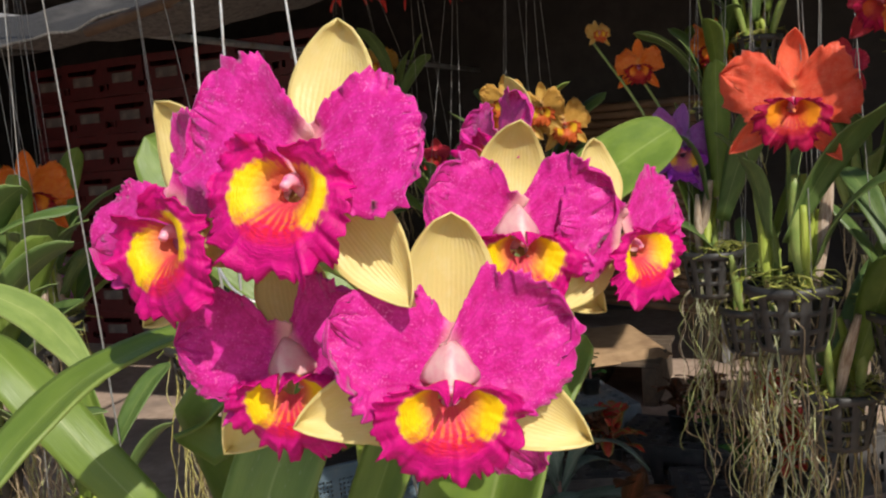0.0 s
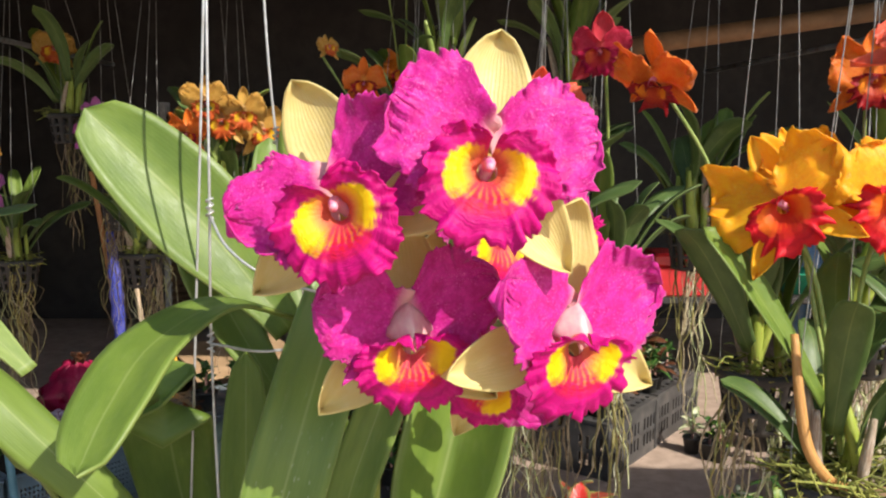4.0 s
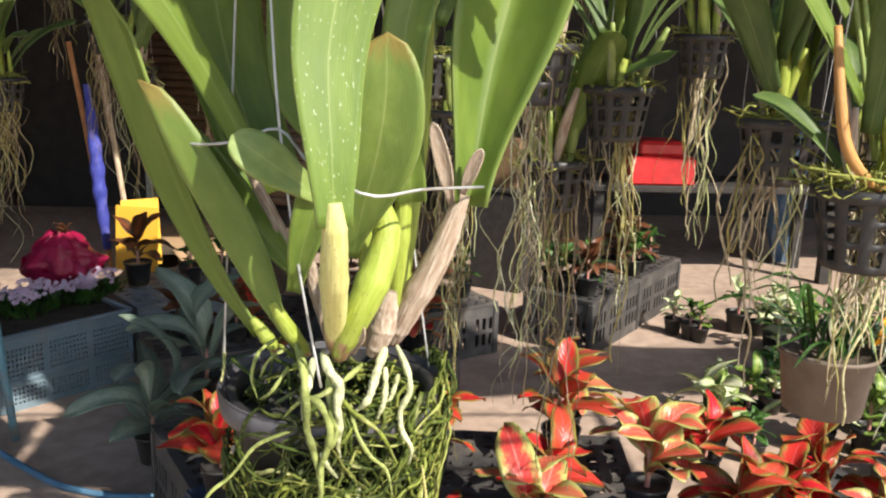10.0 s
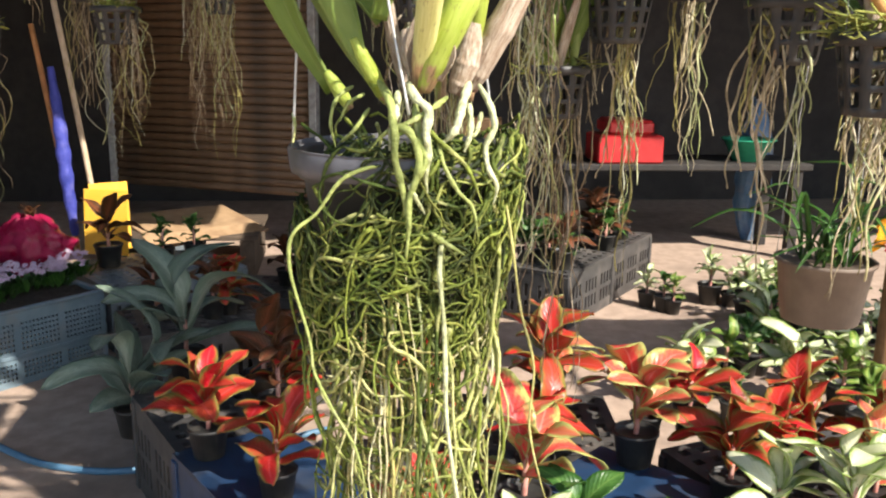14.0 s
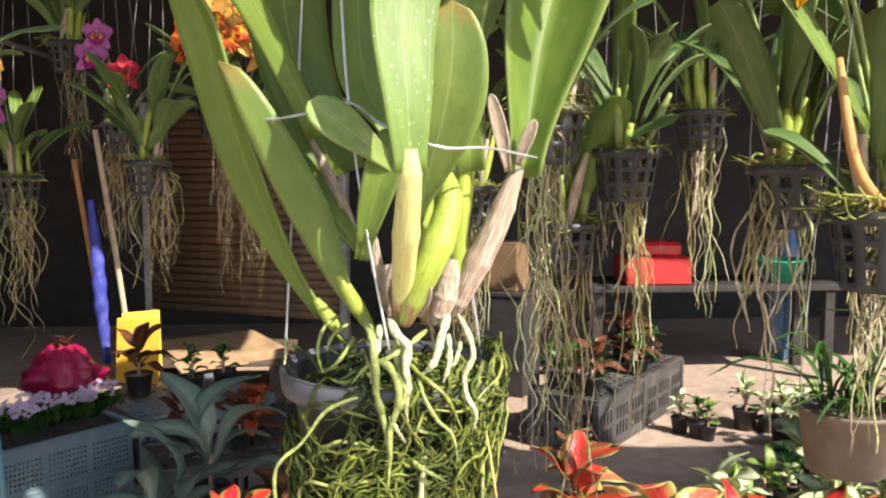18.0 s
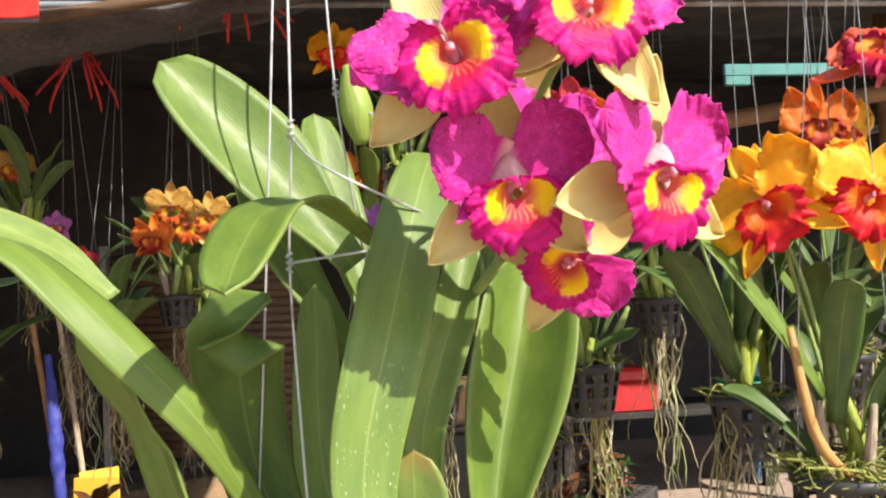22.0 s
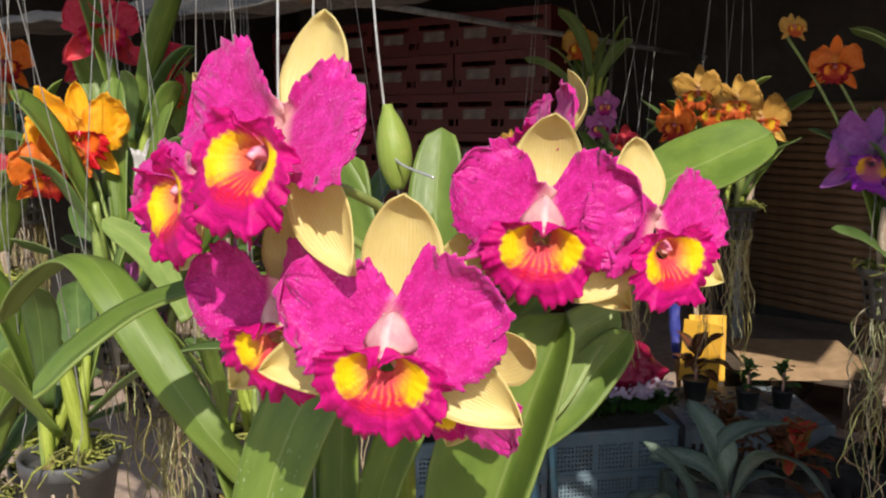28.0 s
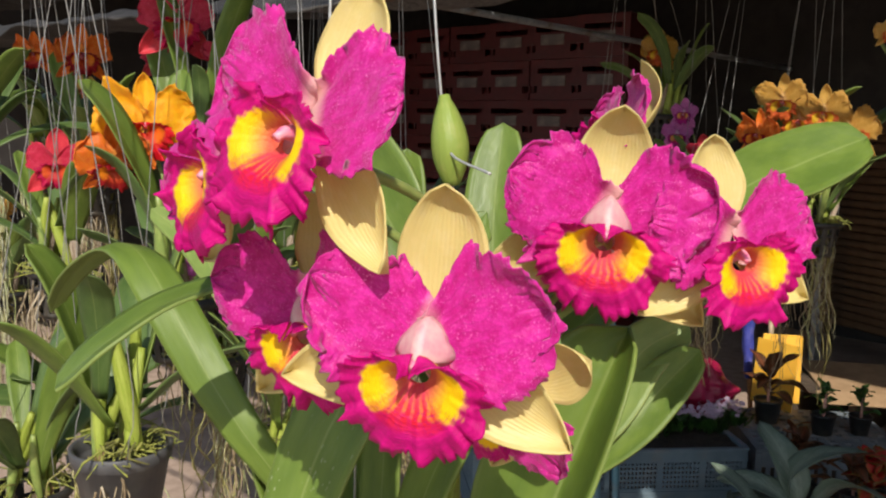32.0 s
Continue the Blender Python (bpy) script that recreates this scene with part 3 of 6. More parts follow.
ORG = Vector((-0.115, 0.135, 1.150))
orchid = thing("hanging_orchid", ORG, "magenta orchid with cream sepals, in a grey pot of roots", "orchid")
# same grey pot as its rim; black body colour stands in for shade and dirt
part("pot", pot_mesh("pot", 0.0505, 0.084, POT_BLACK), orchid, label="grey plastic pot, body darkened for shade and dirt")
RIM_GREY = plain_mat("grey_pot_rim", (0.085, 0.082, 0.087), (0.13, 0.125, 0.132), 40, 0.5, bump=0.15, grime=(0.06, 0.06, 0.045), grime_scale=30)
part("rim", lathe("rim", [(0.0515, 0.0745), (0.0540, 0.0740), (0.0548, 0.0780), (0.0554, 0.0845), (0.0544, 0.0862), (0.0548, 0.0858), (0.0505, 0.0820)], RIM_GREY, 48, True), orchid, label="dusty grey pot rim")

FR = (0.0, -1.0, 0.1)
plant_leaf(orchid, ORG, LEAF, [(-0.148, 0.106, 1.349), (-0.161, 0.098, 1.379), (-0.172, 0.086, 1.403), (-0.183, 0.077, 1.422), (-0.203, 0.072, 1.446), (-0.222, 0.070, 1.468), (-0.242, 0.069, 1.488), (-0.262, 0.072, 1.497), (-0.288, 0.076, 1.498), (-0.320, 0.079, 1.488), (-0.355, 0.082, 1.470), (-0.388, 0.086, 1.444)], 0.0225, -0.25, (0.25, -0.75, 0.5), dict(base=0.35, peak=0.5, nv=30, crease=1.2, end_face=(0.0, 0.0, 1.0)))
plant_leaf(orchid, ORG, LEAF, [(-0.148, 0.125, 1.262), (-0.162, 0.122, 1.286), (-0.174, 0.118, 1.315), (-0.185, 0.112, 1.349), (-0.194, 0.103, 1.387), (-0.200, 0.098, 1.408), (-0.210, 0.084, 1.432), (-0.228, 0.084, 1.458)], 0.031, 0.3, (-0.75, -0.75, 0.1), dict(base=0.16, peak=0.5, crease=1.2))
plant_leaf(orchid, ORG, LEAF_TIP, [(-0.130, 0.100, 1.265), (-0.144, 0.098, 1.286), (-0.162, 0.094, 1.319), (-0.176, 0.090, 1.349), (-0.189, 0.090, 1.381)], 0.022, -0.95, (-0.75, -0.8, 0.0), dict(base=0.14, peak=0.5, crease=1.2, tip=1.0))
plant_leaf(orchid, ORG, LEAF, [(-0.141, 0.125, 1.330), (-0.160, 0.132, 1.385), (-0.166, 0.126, 1.428), (-0.165, 0.114, 1.449), (-0.162, 0.098, 1.451)], 0.046, 0.16, (0.05, -1, 0.2), dict(base=0.45, peak=0.72, tip=0.45))
plant_leaf(orchid, ORG, LEAF, [(-0.115, 0.107, 1.349), (-0.128, 0.115, 1.386), (-0.129, 0.122, 1.470)], 0.026, 0.2, FR, dict(base=0.2, peak=0.5))
plant_leaf(orchid, ORG, LEAF_SPOT, [(-0.108, 0.036, 1.333), (-0.109, 0.037, 1.358), (-0.110, 0.045, 1.400), (-0.098, 0.056, 1.450), (-0.082, 0.090, 1.505), (-0.072, 0.115, 1.530)], 0.034, 0.12, (0.3, -0.95, 0.3), dict(base=0.30, peak=0.6))
plant_leaf(orchid, ORG, LEAF, [(-0.079, 0.090, 1.333), (-0.083, 0.088, 1.400), (-0.066, 0.098, 1.455), (-0.056, 0.112, 1.492)], 0.023, 0.3, (0.1, -1, 0.1), dict(base=0.5))
plant_leaf(orchid, ORG, LEAF, [(-0.054, 0.100, 1.330), (-0.045, 0.112, 1.385), (-0.030, 0.125, 1.445), (-0.020, 0.140, 1.488)], 0.060, 0.80, (-0.02, -1, 0.1), dict(base=0.25, peak=0.56, tip=0.85, crease=1.12))
plant_leaf(orchid, ORG, LEAF_TIP, [(-0.103, 0.080, 1.311), (-0.099, 0.070, 1.332), (-0.093, 0.061, 1.357), (-0.090, 0.057, 1.379), (-0.090, 0.056, 1.402)], 0.033, 0.14, (-0.1, -1, 0.1), dict(base=0.12, peak=0.58, tip=0.95))
plant_leaf(orchid, ORG, LEAF, [(-0.128, 0.088, 1.294), (-0.124, 0.080, 1.313), (-0.118, 0.075, 1.334), (-0.113, 0.078, 1.352)], 0.017, 0.3, (0.0, -1, 0.1), dict(base=0.3, peak=0.7))
plant_leaf(orchid, ORG, LEAF_OLD, [(-0.111, 0.078, 1.333), (-0.127, 0.068, 1.346), (-0.139, 0.065, 1.355), (-0.149, 0.066, 1.362)], 0.0185, 0.15, (0.3, -1, 0.4), dict(base=0.35, peak=0.6, tip=0.95))
plant_leaf(orchid, ORG, LEAF, [(-0.127, 0.110, 1.293), (-0.141, 0.108, 1.311), (-0.159, 0.110, 1.334), (-0.178, 0.112, 1.361)], 0.017, 0.5, (0.3, -0.9, 0.4), dict(base=0.25))
plant_leaf(orchid, ORG, LEAF, [(-0.110, 0.130, 1.478), (-0.150, 0.132, 1.528), (-0.199, 0.127, 1.579)], 0.050, 0.28, (0.35, -1, 0.35), dict(base=0.3, peak=0.55, tip=0.85))
plant_leaf(orchid, ORG, LEAF, [(-0.098, 0.105, 1.486), (-0.124, 0.062, 1.503), (-0.141, 0.022, 1.498), (-0.148, -0.006, 1.484), (-0.152, -0.024, 1.469)], 0.029, 0.15, (-0.2, -0.5, 0.9), dict(base=0.4, peak=0.62))
plant_leaf(orchid, ORG, LEAF, [(-0.060, 0.150, 1.470), (-0.014, 0.205, 1.533), (0.003, 0.250, 1.550), (0.022, 0.283, 1.563)], 0.036, 0.2, (0.5, -0.7, 0.6), dict(base=0.35, peak=0.6))
plant_leaf(orchid, ORG, LEAF, [(-0.090, 0.150, 1.420), (-0.118, 0.180, 1.510), (-0.129, 0.200, 1.566)], 0.032, 0.25, (0.5, -1, 0.1), dict())
plant_leaf(orchid, ORG, LEAF, [(-0.110, 0.140, 1.430), (-0.150, 0.150, 1.500), (-0.163, 0.165, 1.552)], 0.030, 0.25, (0.5, -1, 0.1), dict())
plant_leaf(orchid, ORG, LEAF_OLD, [(-0.048, 0.130, 1.420), (-0.035, 0.150, 1.446), (-0.030, 0.170, 1.470), (-0.016, 0.186, 1.482)], 0.026, 0.3, (0.5, -0.9, 0.3), dict(base=0.4))
plant_leaf(orchid, ORG, LEAF, [(-0.044, 0.140, 1.418), (-0.030, 0.155, 1.437), (-0.020, 0.170, 1.456), (-0.008, 0.180, 1.474)], 0.024, 0.3, (0.4, -0.9, 0.4), dict(base=0.4))
plant_leaf(orchid, ORG, LEAF_OLD, [(-0.215, 0.095, 1.468), (-0.236, 0.100, 1.486), (-0.262, 0.105, 1.500), (-0.297, 0.102, 1.514)], 0.018, 0.2, (0.5, -0.8, 0.5), dict(base=0.35))


def stem(mat, r, ps):
    """A swollen stem with faint joints."""
    ps = [Vector(p) - ORG for p in ps]
    part("pseudobulb", tube("pseudobulb", ps, lambda t: r * 0.82 * (0.36 + 0.68 * math.sin(math.pi * min(1.0, 0.04 + 0.88 * t) ** 0.9)) * (1 + 0.10 * math.exp(-(((t * 3.2) % 1 - 0.5) / 0.09) ** 2)), mat, 36, 14), orchid, label="dry papery stem" if mat is HUSK else "")


stem(BULB_CREAM, 0.0064, [(-0.111, 0.094, 1.264), (-0.110, 0.074, 1.285), (-0.109, 0.050, 1.311), (-0.108, 0.038, 1.331), (-0.108, 0.036, 1.342)])
stem(BULB, 0.0082, [(-0.109, 0.086, 1.265), (-0.104, 0.078, 1.280), (-0.097, 0.075, 1.296), (-0.091, 0.079, 1.311), (-0.089, 0.083, 1.323), (-0.092, 0.088, 1.334)])
stem(HUSK, 0.0074, [(-0.086, 0.108, 1.264), (-0.079, 0.104, 1.281), (-0.066, 0.099, 1.308), (-0.056, 0.099, 1.335)])
stem(BULB, 0.0046, [(-0.087, 0.106, 1.270), (-0.084, 0.097, 1.303), (-0.082, 0.094, 1.334), (-0.085, 0.096, 1.358)])
stem(HUSK, 0.0034, [(-0.128, 0.112, 1.291), (-0.138, 0.110, 1.319), (-0.151, 0.107, 1.347)])
stem(BULB, 0.0042, [(-0.124, 0.108, 1.258), (-0.131, 0.101, 1.271), (-0.139, 0.098, 1.286)])
stem(BULB, 0.0040, [(-0.140, 0.122, 1.254), (-0.145, 0.122, 1.262), (-0.151, 0.121, 1.271)])
stem(HUSK, 0.0052, [(-0.107, 0.098, 1.266), (-0.113, 0.098, 1.277), (-0.116, 0.100, 1.290)])
stem(HUSK, 0.0066, [(-0.095, 0.094, 1.263), (-0.090, 0.092, 1.277), (-0.087, 0.092, 1.293)])
stem(BULB, 0.0055, [(-0.098, 0.120, 1.258), (-0.098, 0.130, 1.330), (-0.102, 0.130, 1.480)])
stem(BULB, 0.0050, [(-0.084, 0.125, 1.258), (-0.074, 0.135, 1.360), (-0.070, 0.145, 1.470)])
stem(HUSK, 0.0036, [(-0.115, 0.115, 1.263), (-0.121, 0.112, 1.288), (-0.124, 0.110, 1.307)])
# torn sheaths round the stem bases
for w, ps in [
    (0.0075, [(-0.062, 0.090, 1.333), (-0.066, 0.086, 1.349), (-0.071, 0.084, 1.367)]),
    (0.0065, [(-0.057, 0.094, 1.336), (-0.054, 0.091, 1.346), (-0.050, 0.089, 1.356)]),
    (0.0070, [(-0.113, 0.090, 1.268), (-0.114, 0.088, 1.282), (-0.111, 0.086, 1.296)]),
    (0.0060, [(-0.103, 0.080, 1.269), (-0.100, 0.074, 1.280), (-0.103, 0.072, 1.290)]),
]:
    part("sheath", leaf_mesh("sheath", [Vector(p) - ORG for p in ps], w, HUSK, 0.5, FR), orchid, thick=0.0006)

# flowers
SPRAY = Vector((-0.045, 0.085, 1.478))
for at, az, el, roll, size, var, lat, pet, lean, droop, bowl, tall, drop, turn, swing in [
    ((-0.076, -0.006, 1.5485), -14, 2, -26, 0.92, 1, 112, 78, 8, 4, True, 1.0, 0.003, (0, 0), (10, 0)),
    ((-0.032, -0.014, 1.5625), 2, 8, 8, 0.92, 0, 132, 72, 10, 0, True, 1.0, 0.0055, (0, -10), (15, 4)),
    ((-0.055, 0.008, 1.506), 8, -2, -6, 0.90, 2, 134, 72, 10, 16, False, 0.9, 0.0045, (0, 0), (10, 6)),
    ((-0.003, 0.001, 1.5055), 24, 0, 5, 0.94, 1, 112, 66, 0, 16, False, 1.06, 0.0025, (0, 0), (8, 2)),
    ((-0.017, 0.113, 1.528), 32, 0, 6, 1.08, 2, 124, 70, 4, 12, False, 0.9, 0.0025, (0, 0), (4, 8)),
    ((0.019, 0.141, 1.523), 56, 0, -6, 0.90, 0, 122, 74, 10, 6, True, 1.0, 0.0050, (0, 0), (0, 0)),
    ((-0.021, 0.060, 1.477), -2, -18, 62, 0.80, 1, 140, 84, 6, 8, True, 1.0, 0.002, (0, 0), (0, 0)),
    ((-0.034, 0.146, 1.556), -42, 16, -12, 0.84, 2, 110, 56, 6, 6, True, 1.0, 0.002, (0, 0), (0, 0)),
]:
    flower("magenta", orchid, at, az, el, roll, size, var, lat, pet, ORG, "", lean, droop, bowl, tall, drop, turn, swing)
    f = Vector((math.sin(radians(az)), -math.cos(radians(az)), 0))
    a = Vector(at)
    part("flower_stalk", tube("flower_stalk", [p - ORG for p in (SPRAY, SPRAY.lerp(a - f * 0.03, 0.6) + Vector((0, 0.006, 0.004)), a - f * 0.014 - Vector((0, 0, 0.008)))], 0.0017, STALK, 12, 8), orchid)
part("flower_stalk", tube("flower_stalk", [p - ORG for p in (Vector((-0.070, 0.13, 1.43)), Vector((-0.06, 0.11, 1.455)), SPRAY)], 0.0026, STALK, 10, 8), orchid)
part("bud", tube("bud", [p - ORG for p in (Vector((-0.104, 0.131, 1.538)), Vector((-0.106, 0.131, 1.556)), Vector((-0.110, 0.131, 1.577)))], lambda t: 0.0012 + 0.0070 * math.sin(math.pi * min(0.97, t * 0.95 + 0.05)) ** 0.8, BUD, 16, 12), orchid, label="plump green flower bud")

# thick roots that loop over the rim and hang down
def thick_root(mat, w, ps):
    ps = [Vector(p) - ORG for p in ps]
    part("thick_root", tube("thick_root", ps, lambda t: w * min(1.0, 0.5 + t * 5) * (1 - 0.25 * t - 0.5 * t**6) * (1 + 0.12 * math.sin(t * 19) + 0.08 * math.sin(t * 47)), mat, 48, 8), orchid, label="silvery white aerial root" if mat is ROOT_PALE else "")


thick_root(ROOT_PALE, 0.0021, [(-0.116, 0.085, 1.268), (-0.113, 0.079, 1.262), (-0.108, 0.074, 1.257), (-0.109, 0.073, 1.248), (-0.108, 0.073, 1.240), (-0.109, 0.075, 1.230), (-0.108, 0.078, 1.221)])
thick_root(ROOT_PALE, 0.0012, [(-0.116, 0.074, 1.226), (-0.113, 0.073, 1.220), (-0.109, 0.076, 1.213)])
thick_root(ROOT_PALE, 0.0021, [(-0.089, 0.090, 1.268), (-0.093, 0.083, 1.258), (-0.096, 0.078, 1.249), (-0.102, 0.080, 1.242)])
thick_root(ROOT_PALE, 0.0015, [(-0.084, 0.096, 1.267), (-0.079, 0.090, 1.257), (-0.078, 0.086, 1.249), (-0.082, 0.084, 1.241), (-0.081, 0.082, 1.232), (-0.077, 0.082, 1.224), (-0.078, 0.085, 1.215)])
thick_root(ROOT_FAT, 0.0020, [(-0.128, 0.095, 1.268), (-0.124, 0.083, 1.261), (-0.123, 0.077, 1.254), (-0.122, 0.075, 1.246), (-0.122, 0.074, 1.237), (-0.120, 0.075, 1.229), (-0.118, 0.075, 1.220), (-0.117, 0.078, 1.208)])
thick_root(ROOT_PALE, 0.0018, [(-0.120, 0.088, 1.264), (-0.121, 0.080, 1.257), (-0.123, 0.077, 1.249), (-0.124, 0.076, 1.240)])
thick_root(ROOT_FAT, 0.0018, [(-0.122, 0.078, 1.250), (-0.116, 0.073, 1.248), (-0.112, 0.072, 1.238), (-0.113, 0.072, 1.229), (-0.116, 0.073, 1.219), (-0.116, 0.073, 1.208), (-0.117, 0.074, 1.194)])
thick_root(ROOT_FAT, 0.0019, [(-0.113, 0.083, 1.259), (-0.112, 0.076, 1.246), (-0.109, 0.073, 1.237), (-0.112, 0.072, 1.230), (-0.115, 0.076, 1.226)])
thick_root(ROOT_PALE, 0.0015, [(-0.089, 0.090, 1.259), (-0.089, 0.082, 1.248), (-0.092, 0.080, 1.239)])
thick_root(ROOT_PALE, 0.0012, [(-0.083, 0.092, 1.255), (-0.086, 0.086, 1.247), (-0.089, 0.084, 1.245)])
thick_root(ROOT_FAT, 0.0013, [(-0.099, 0.085, 1.262), (-0.107, 0.078, 1.257), (-0.116, 0.075, 1.252), (-0.126, 0.078, 1.247), (-0.133, 0.080, 1.239)])
thick_root(ROOT_FAT, 0.0011, [(-0.104, 0.080, 1.246), (-0.101, 0.077, 1.234), (-0.095, 0.077, 1.223), (-0.088, 0.079, 1.215), (-0.085, 0.080, 1.202)])
thick_root(ROOT_FAT, 0.0010, [(-0.139, 0.110, 1.265), (-0.146, 0.105, 1.260), (-0.149, 0.102, 1.250), (-0.147, 0.104, 1.238)])
thick_root(ROOT_FAT, 0.0009, [(-0.134, 0.105, 1.262), (-0.141, 0.100, 1.258), (-0.145, 0.100, 1.250)])
thick_root(ROOT_FAT, 0.0010, [(-0.132, 0.098, 1.256), (-0.139, 0.090, 1.247), (-0.146, 0.098, 1.240)])
thick_root(ROOT_GREEN, 0.0012, [(-0.108, 0.079, 1.249), (-0.102, 0.077, 1.243), (-0.091, 0.079, 1.233), (-0.083, 0.083, 1.216)])
thick_root(ROOT_FAT, 0.0012, [(-0.106, 0.078, 1.204), (-0.101, 0.075, 1.201), (-0.091, 0.078, 1.194)])
thick_root(ROOT_FAT, 0.0009, [(-0.127, 0.082, 1.233), (-0.135, 0.078, 1.232), (-0.145, 0.077, 1.227), (-0.155, 0.079, 1.213), (-0.164, 0.077, 1.206), (-0.167, 0.077, 1.198), (-0.166, 0.077, 1.184), (-0.159, 0.077, 1.157), (-0.157, 0.077, 1.141), (-0.148, 0.077, 1.121), (-0.139, 0.078, 1.103), (-0.134, 0.079, 1.075), (-0.131, 0.08, 1.03)])
thick_root(ROOT_PALE, 0.0012, [(-0.098, 0.088, 1.212), (-0.102, 0.079, 1.190), (-0.100, 0.076, 1.164), (-0.099, 0.076, 1.143), (-0.098, 0.076, 1.118), (-0.094, 0.077, 1.088), (-0.089, 0.078, 1.058), (-0.084, 0.080, 1.01)])
thick_root(ROOT_TAN, 0.0007, [(-0.072, 0.084, 1.215), (-0.069, 0.080, 1.194), (-0.065, 0.079, 1.168), (-0.058, 0.079, 1.141), (-0.059, 0.079, 1.112), (-0.053, 0.079, 1.085), (-0.046, 0.080, 1.064)])


def root_bundle(name, parent, count, top, spread, z0, z1, mat, r0, r1, seed, wig, label="", taper=0.6, steps=26):
    """Many hanging roots in one part."""
    rs = random.Random(seed)
    vs, fs = [], []
    clumps = [rs.uniform(0, 2 * math.pi) for _ in range(max(4, count // 5))]
    for k in range(count):
        a = rs.choice(clumps) + rs.gauss(0, 0.12)
        q = spread * math.sqrt(rs.random())
        s = Vector(top) + Vector((math.cos(a) * q, math.sin(a) * q, rs.uniform(-0.01, 0.01)))
        out = spread * rs.uniform(0.75, 1.15) * (taper + 0.3 * rs.random())
        b = a + rs.uniform(-0.5, 0.5)
        ln = z0 + (z1 - z0) * rs.betavariate(2.0, 1.6)
        e = Vector(top) + Vector((math.cos(b) * out, math.sin(b) * out, -ln))
        hang = root_strand(s, e, wig, steps, k + seed * 0.37)
        r = rs.uniform(r0, r1)
        tube_data(hang, lambda t, r=r, k=k: r * (1 - 0.45 * t) * (1 + 0.45 * noise.noise(Vector((t * 14, k * 3.7, seed)))), 5, vs, fs)
    return tagged(part(name, mesh_of(name, vs, fs, mat), parent, label=label), kind="stuff")


def wrap_bundle(name, parent, count, r, z0, z1, mat, r0, r1, seed, label, arc=(-3.14, 3.14), low=-0.02):
    """Roots that creep down over a pot's side, each with bends and short turns."""
    rs = random.Random(seed)
    vs, fs = [], []
    clumps = [rs.uniform(*arc) for _ in range(max(4, count // 7))]
    for k in range(count):
        a, z = rs.choice(clumps) + rs.gauss(0, 0.09), z0 - abs(rs.gauss(0, 0.35)) * (z0 - z1)
        n = rs.randint(12, 26)
        step = rs.uniform(0.0045, 0.0075)
        d = rs.uniform(-1.1, 1.1)
        q, line = rs.uniform(0.0, 0.005), []
        for j in range(n):
            if z < low and j > 3:
                break
            line.append(Vector((math.sin(a) * (r(z) + q), -math.cos(a) * (r(z) + q), z)))
            d = d * 0.80 + rs.gauss(0, 0.55)
            z -= step * max(-0.25, math.cos(d))
            a += step * math.sin(d) / r(z)
            q = min(0.008, max(-0.001, q + rs.gauss(0.0, 0.0011)))
        w = rs.uniform(r0, r1)
        tube_data(curve_pts(line, len(line) * 2), lambda t, w=w, k=k: w * (1 - 0.4 * t) * (1 + 0.5 * noise.noise(Vector((t * 12, k * 3.7, seed)))), 5, vs, fs)
    return tagged(part(name, mesh_of(name, vs, fs, mat), parent, label=label), kind="stuff")


def pot_side(z):
    return 0.042 + 0.012 * min(1.0, max(0.0, z / 0.084)) - (0.10 * -z if z < 0 else 0.0)


wrap_bundle("root_mat", orchid, 110, pot_side, 0.086, 0.0, ROOT_DEEP, 0.0003, 0.0009, 21, "mossy roots matted over the pot, darkened for shaded gaps", (-0.2, 1.9))
wrap_bundle("root_mat", orchid, 80, pot_side, 0.055, -0.01, ROOT_DEEP, 0.0003, 0.0008, 22, "mossy roots matted over the pot, darkened for shaded gaps")
wrap_bundle("root_mat", orchid, 95, pot_side, 0.094, 0.082, ROOT_DEEP, 0.0004, 0.0010, 25, "mossy roots spilling over the rim, darkened for shaded gaps", (-0.25, 2.2))
wrap_bundle("root_creepers", orchid, 16, pot_side, 0.096, 0.082, ROOT_GREEN, 0.0006, 0.0013, 26, "olive green roots spilling over the rim", (-0.25, 1.7))
wrap_bundle("root_creepers", orchid, 60, lambda z: pot_side(z) + 0.002, 0.072, -0.08, ROOT_GREEN, 0.0005, 0.0014, 23, "olive green roots creeping down the pot", (-0.35, 1.7))
wrap_bundle("root_mat", orchid, 90, pot_side, 0.062, -0.02, ROOT_DEEP, 0.0004, 0.0010, 27, "mossy roots matted over the pot, darkened for shaded gaps", (-2.4, 0.2))
wrap_bundle("root_knots", orchid, 55, lambda z: pot_side(z) + 0.004, 0.02, -0.18, ROOT_GREEN, 0.0005, 0.0013, 28, "kinked olive roots hanging below the pot", (-1.0, 1.7), -0.2)
wrap_bundle("root_threads", orchid, 70, lambda z: pot_side(z) + 0.003, 0.02, -0.12, ROOT_TAN, 0.0003, 0.0007, 24, "straw coloured root threads over the pot", (-1.2, 1.9))
root_bundle("root_tangle", orchid, 16, (0.010, -0.020, 0.060), 0.040, 0.06, 0.20, ROOT_GREEN, 0.0005, 0.0012, 3, 0.014, "mossy green roots in a tangle", 1.0)
root_bundle("root_fringe", orchid, 48, (0.002, -0.014, 0.05), 0.044, 0.08, 0.29, ROOT_GREEN, 0.0005, 0.0012, 4, 0.015, "thin olive roots", 0.85)
root_bundle("root_skirt", orchid, 56, (0.002, -0.010, 0.03), 0.042, 0.10, 0.32, ROOT_TAN, 0.0003, 0.0008, 14, 0.013, "straw coloured roots below the pot", 0.75)
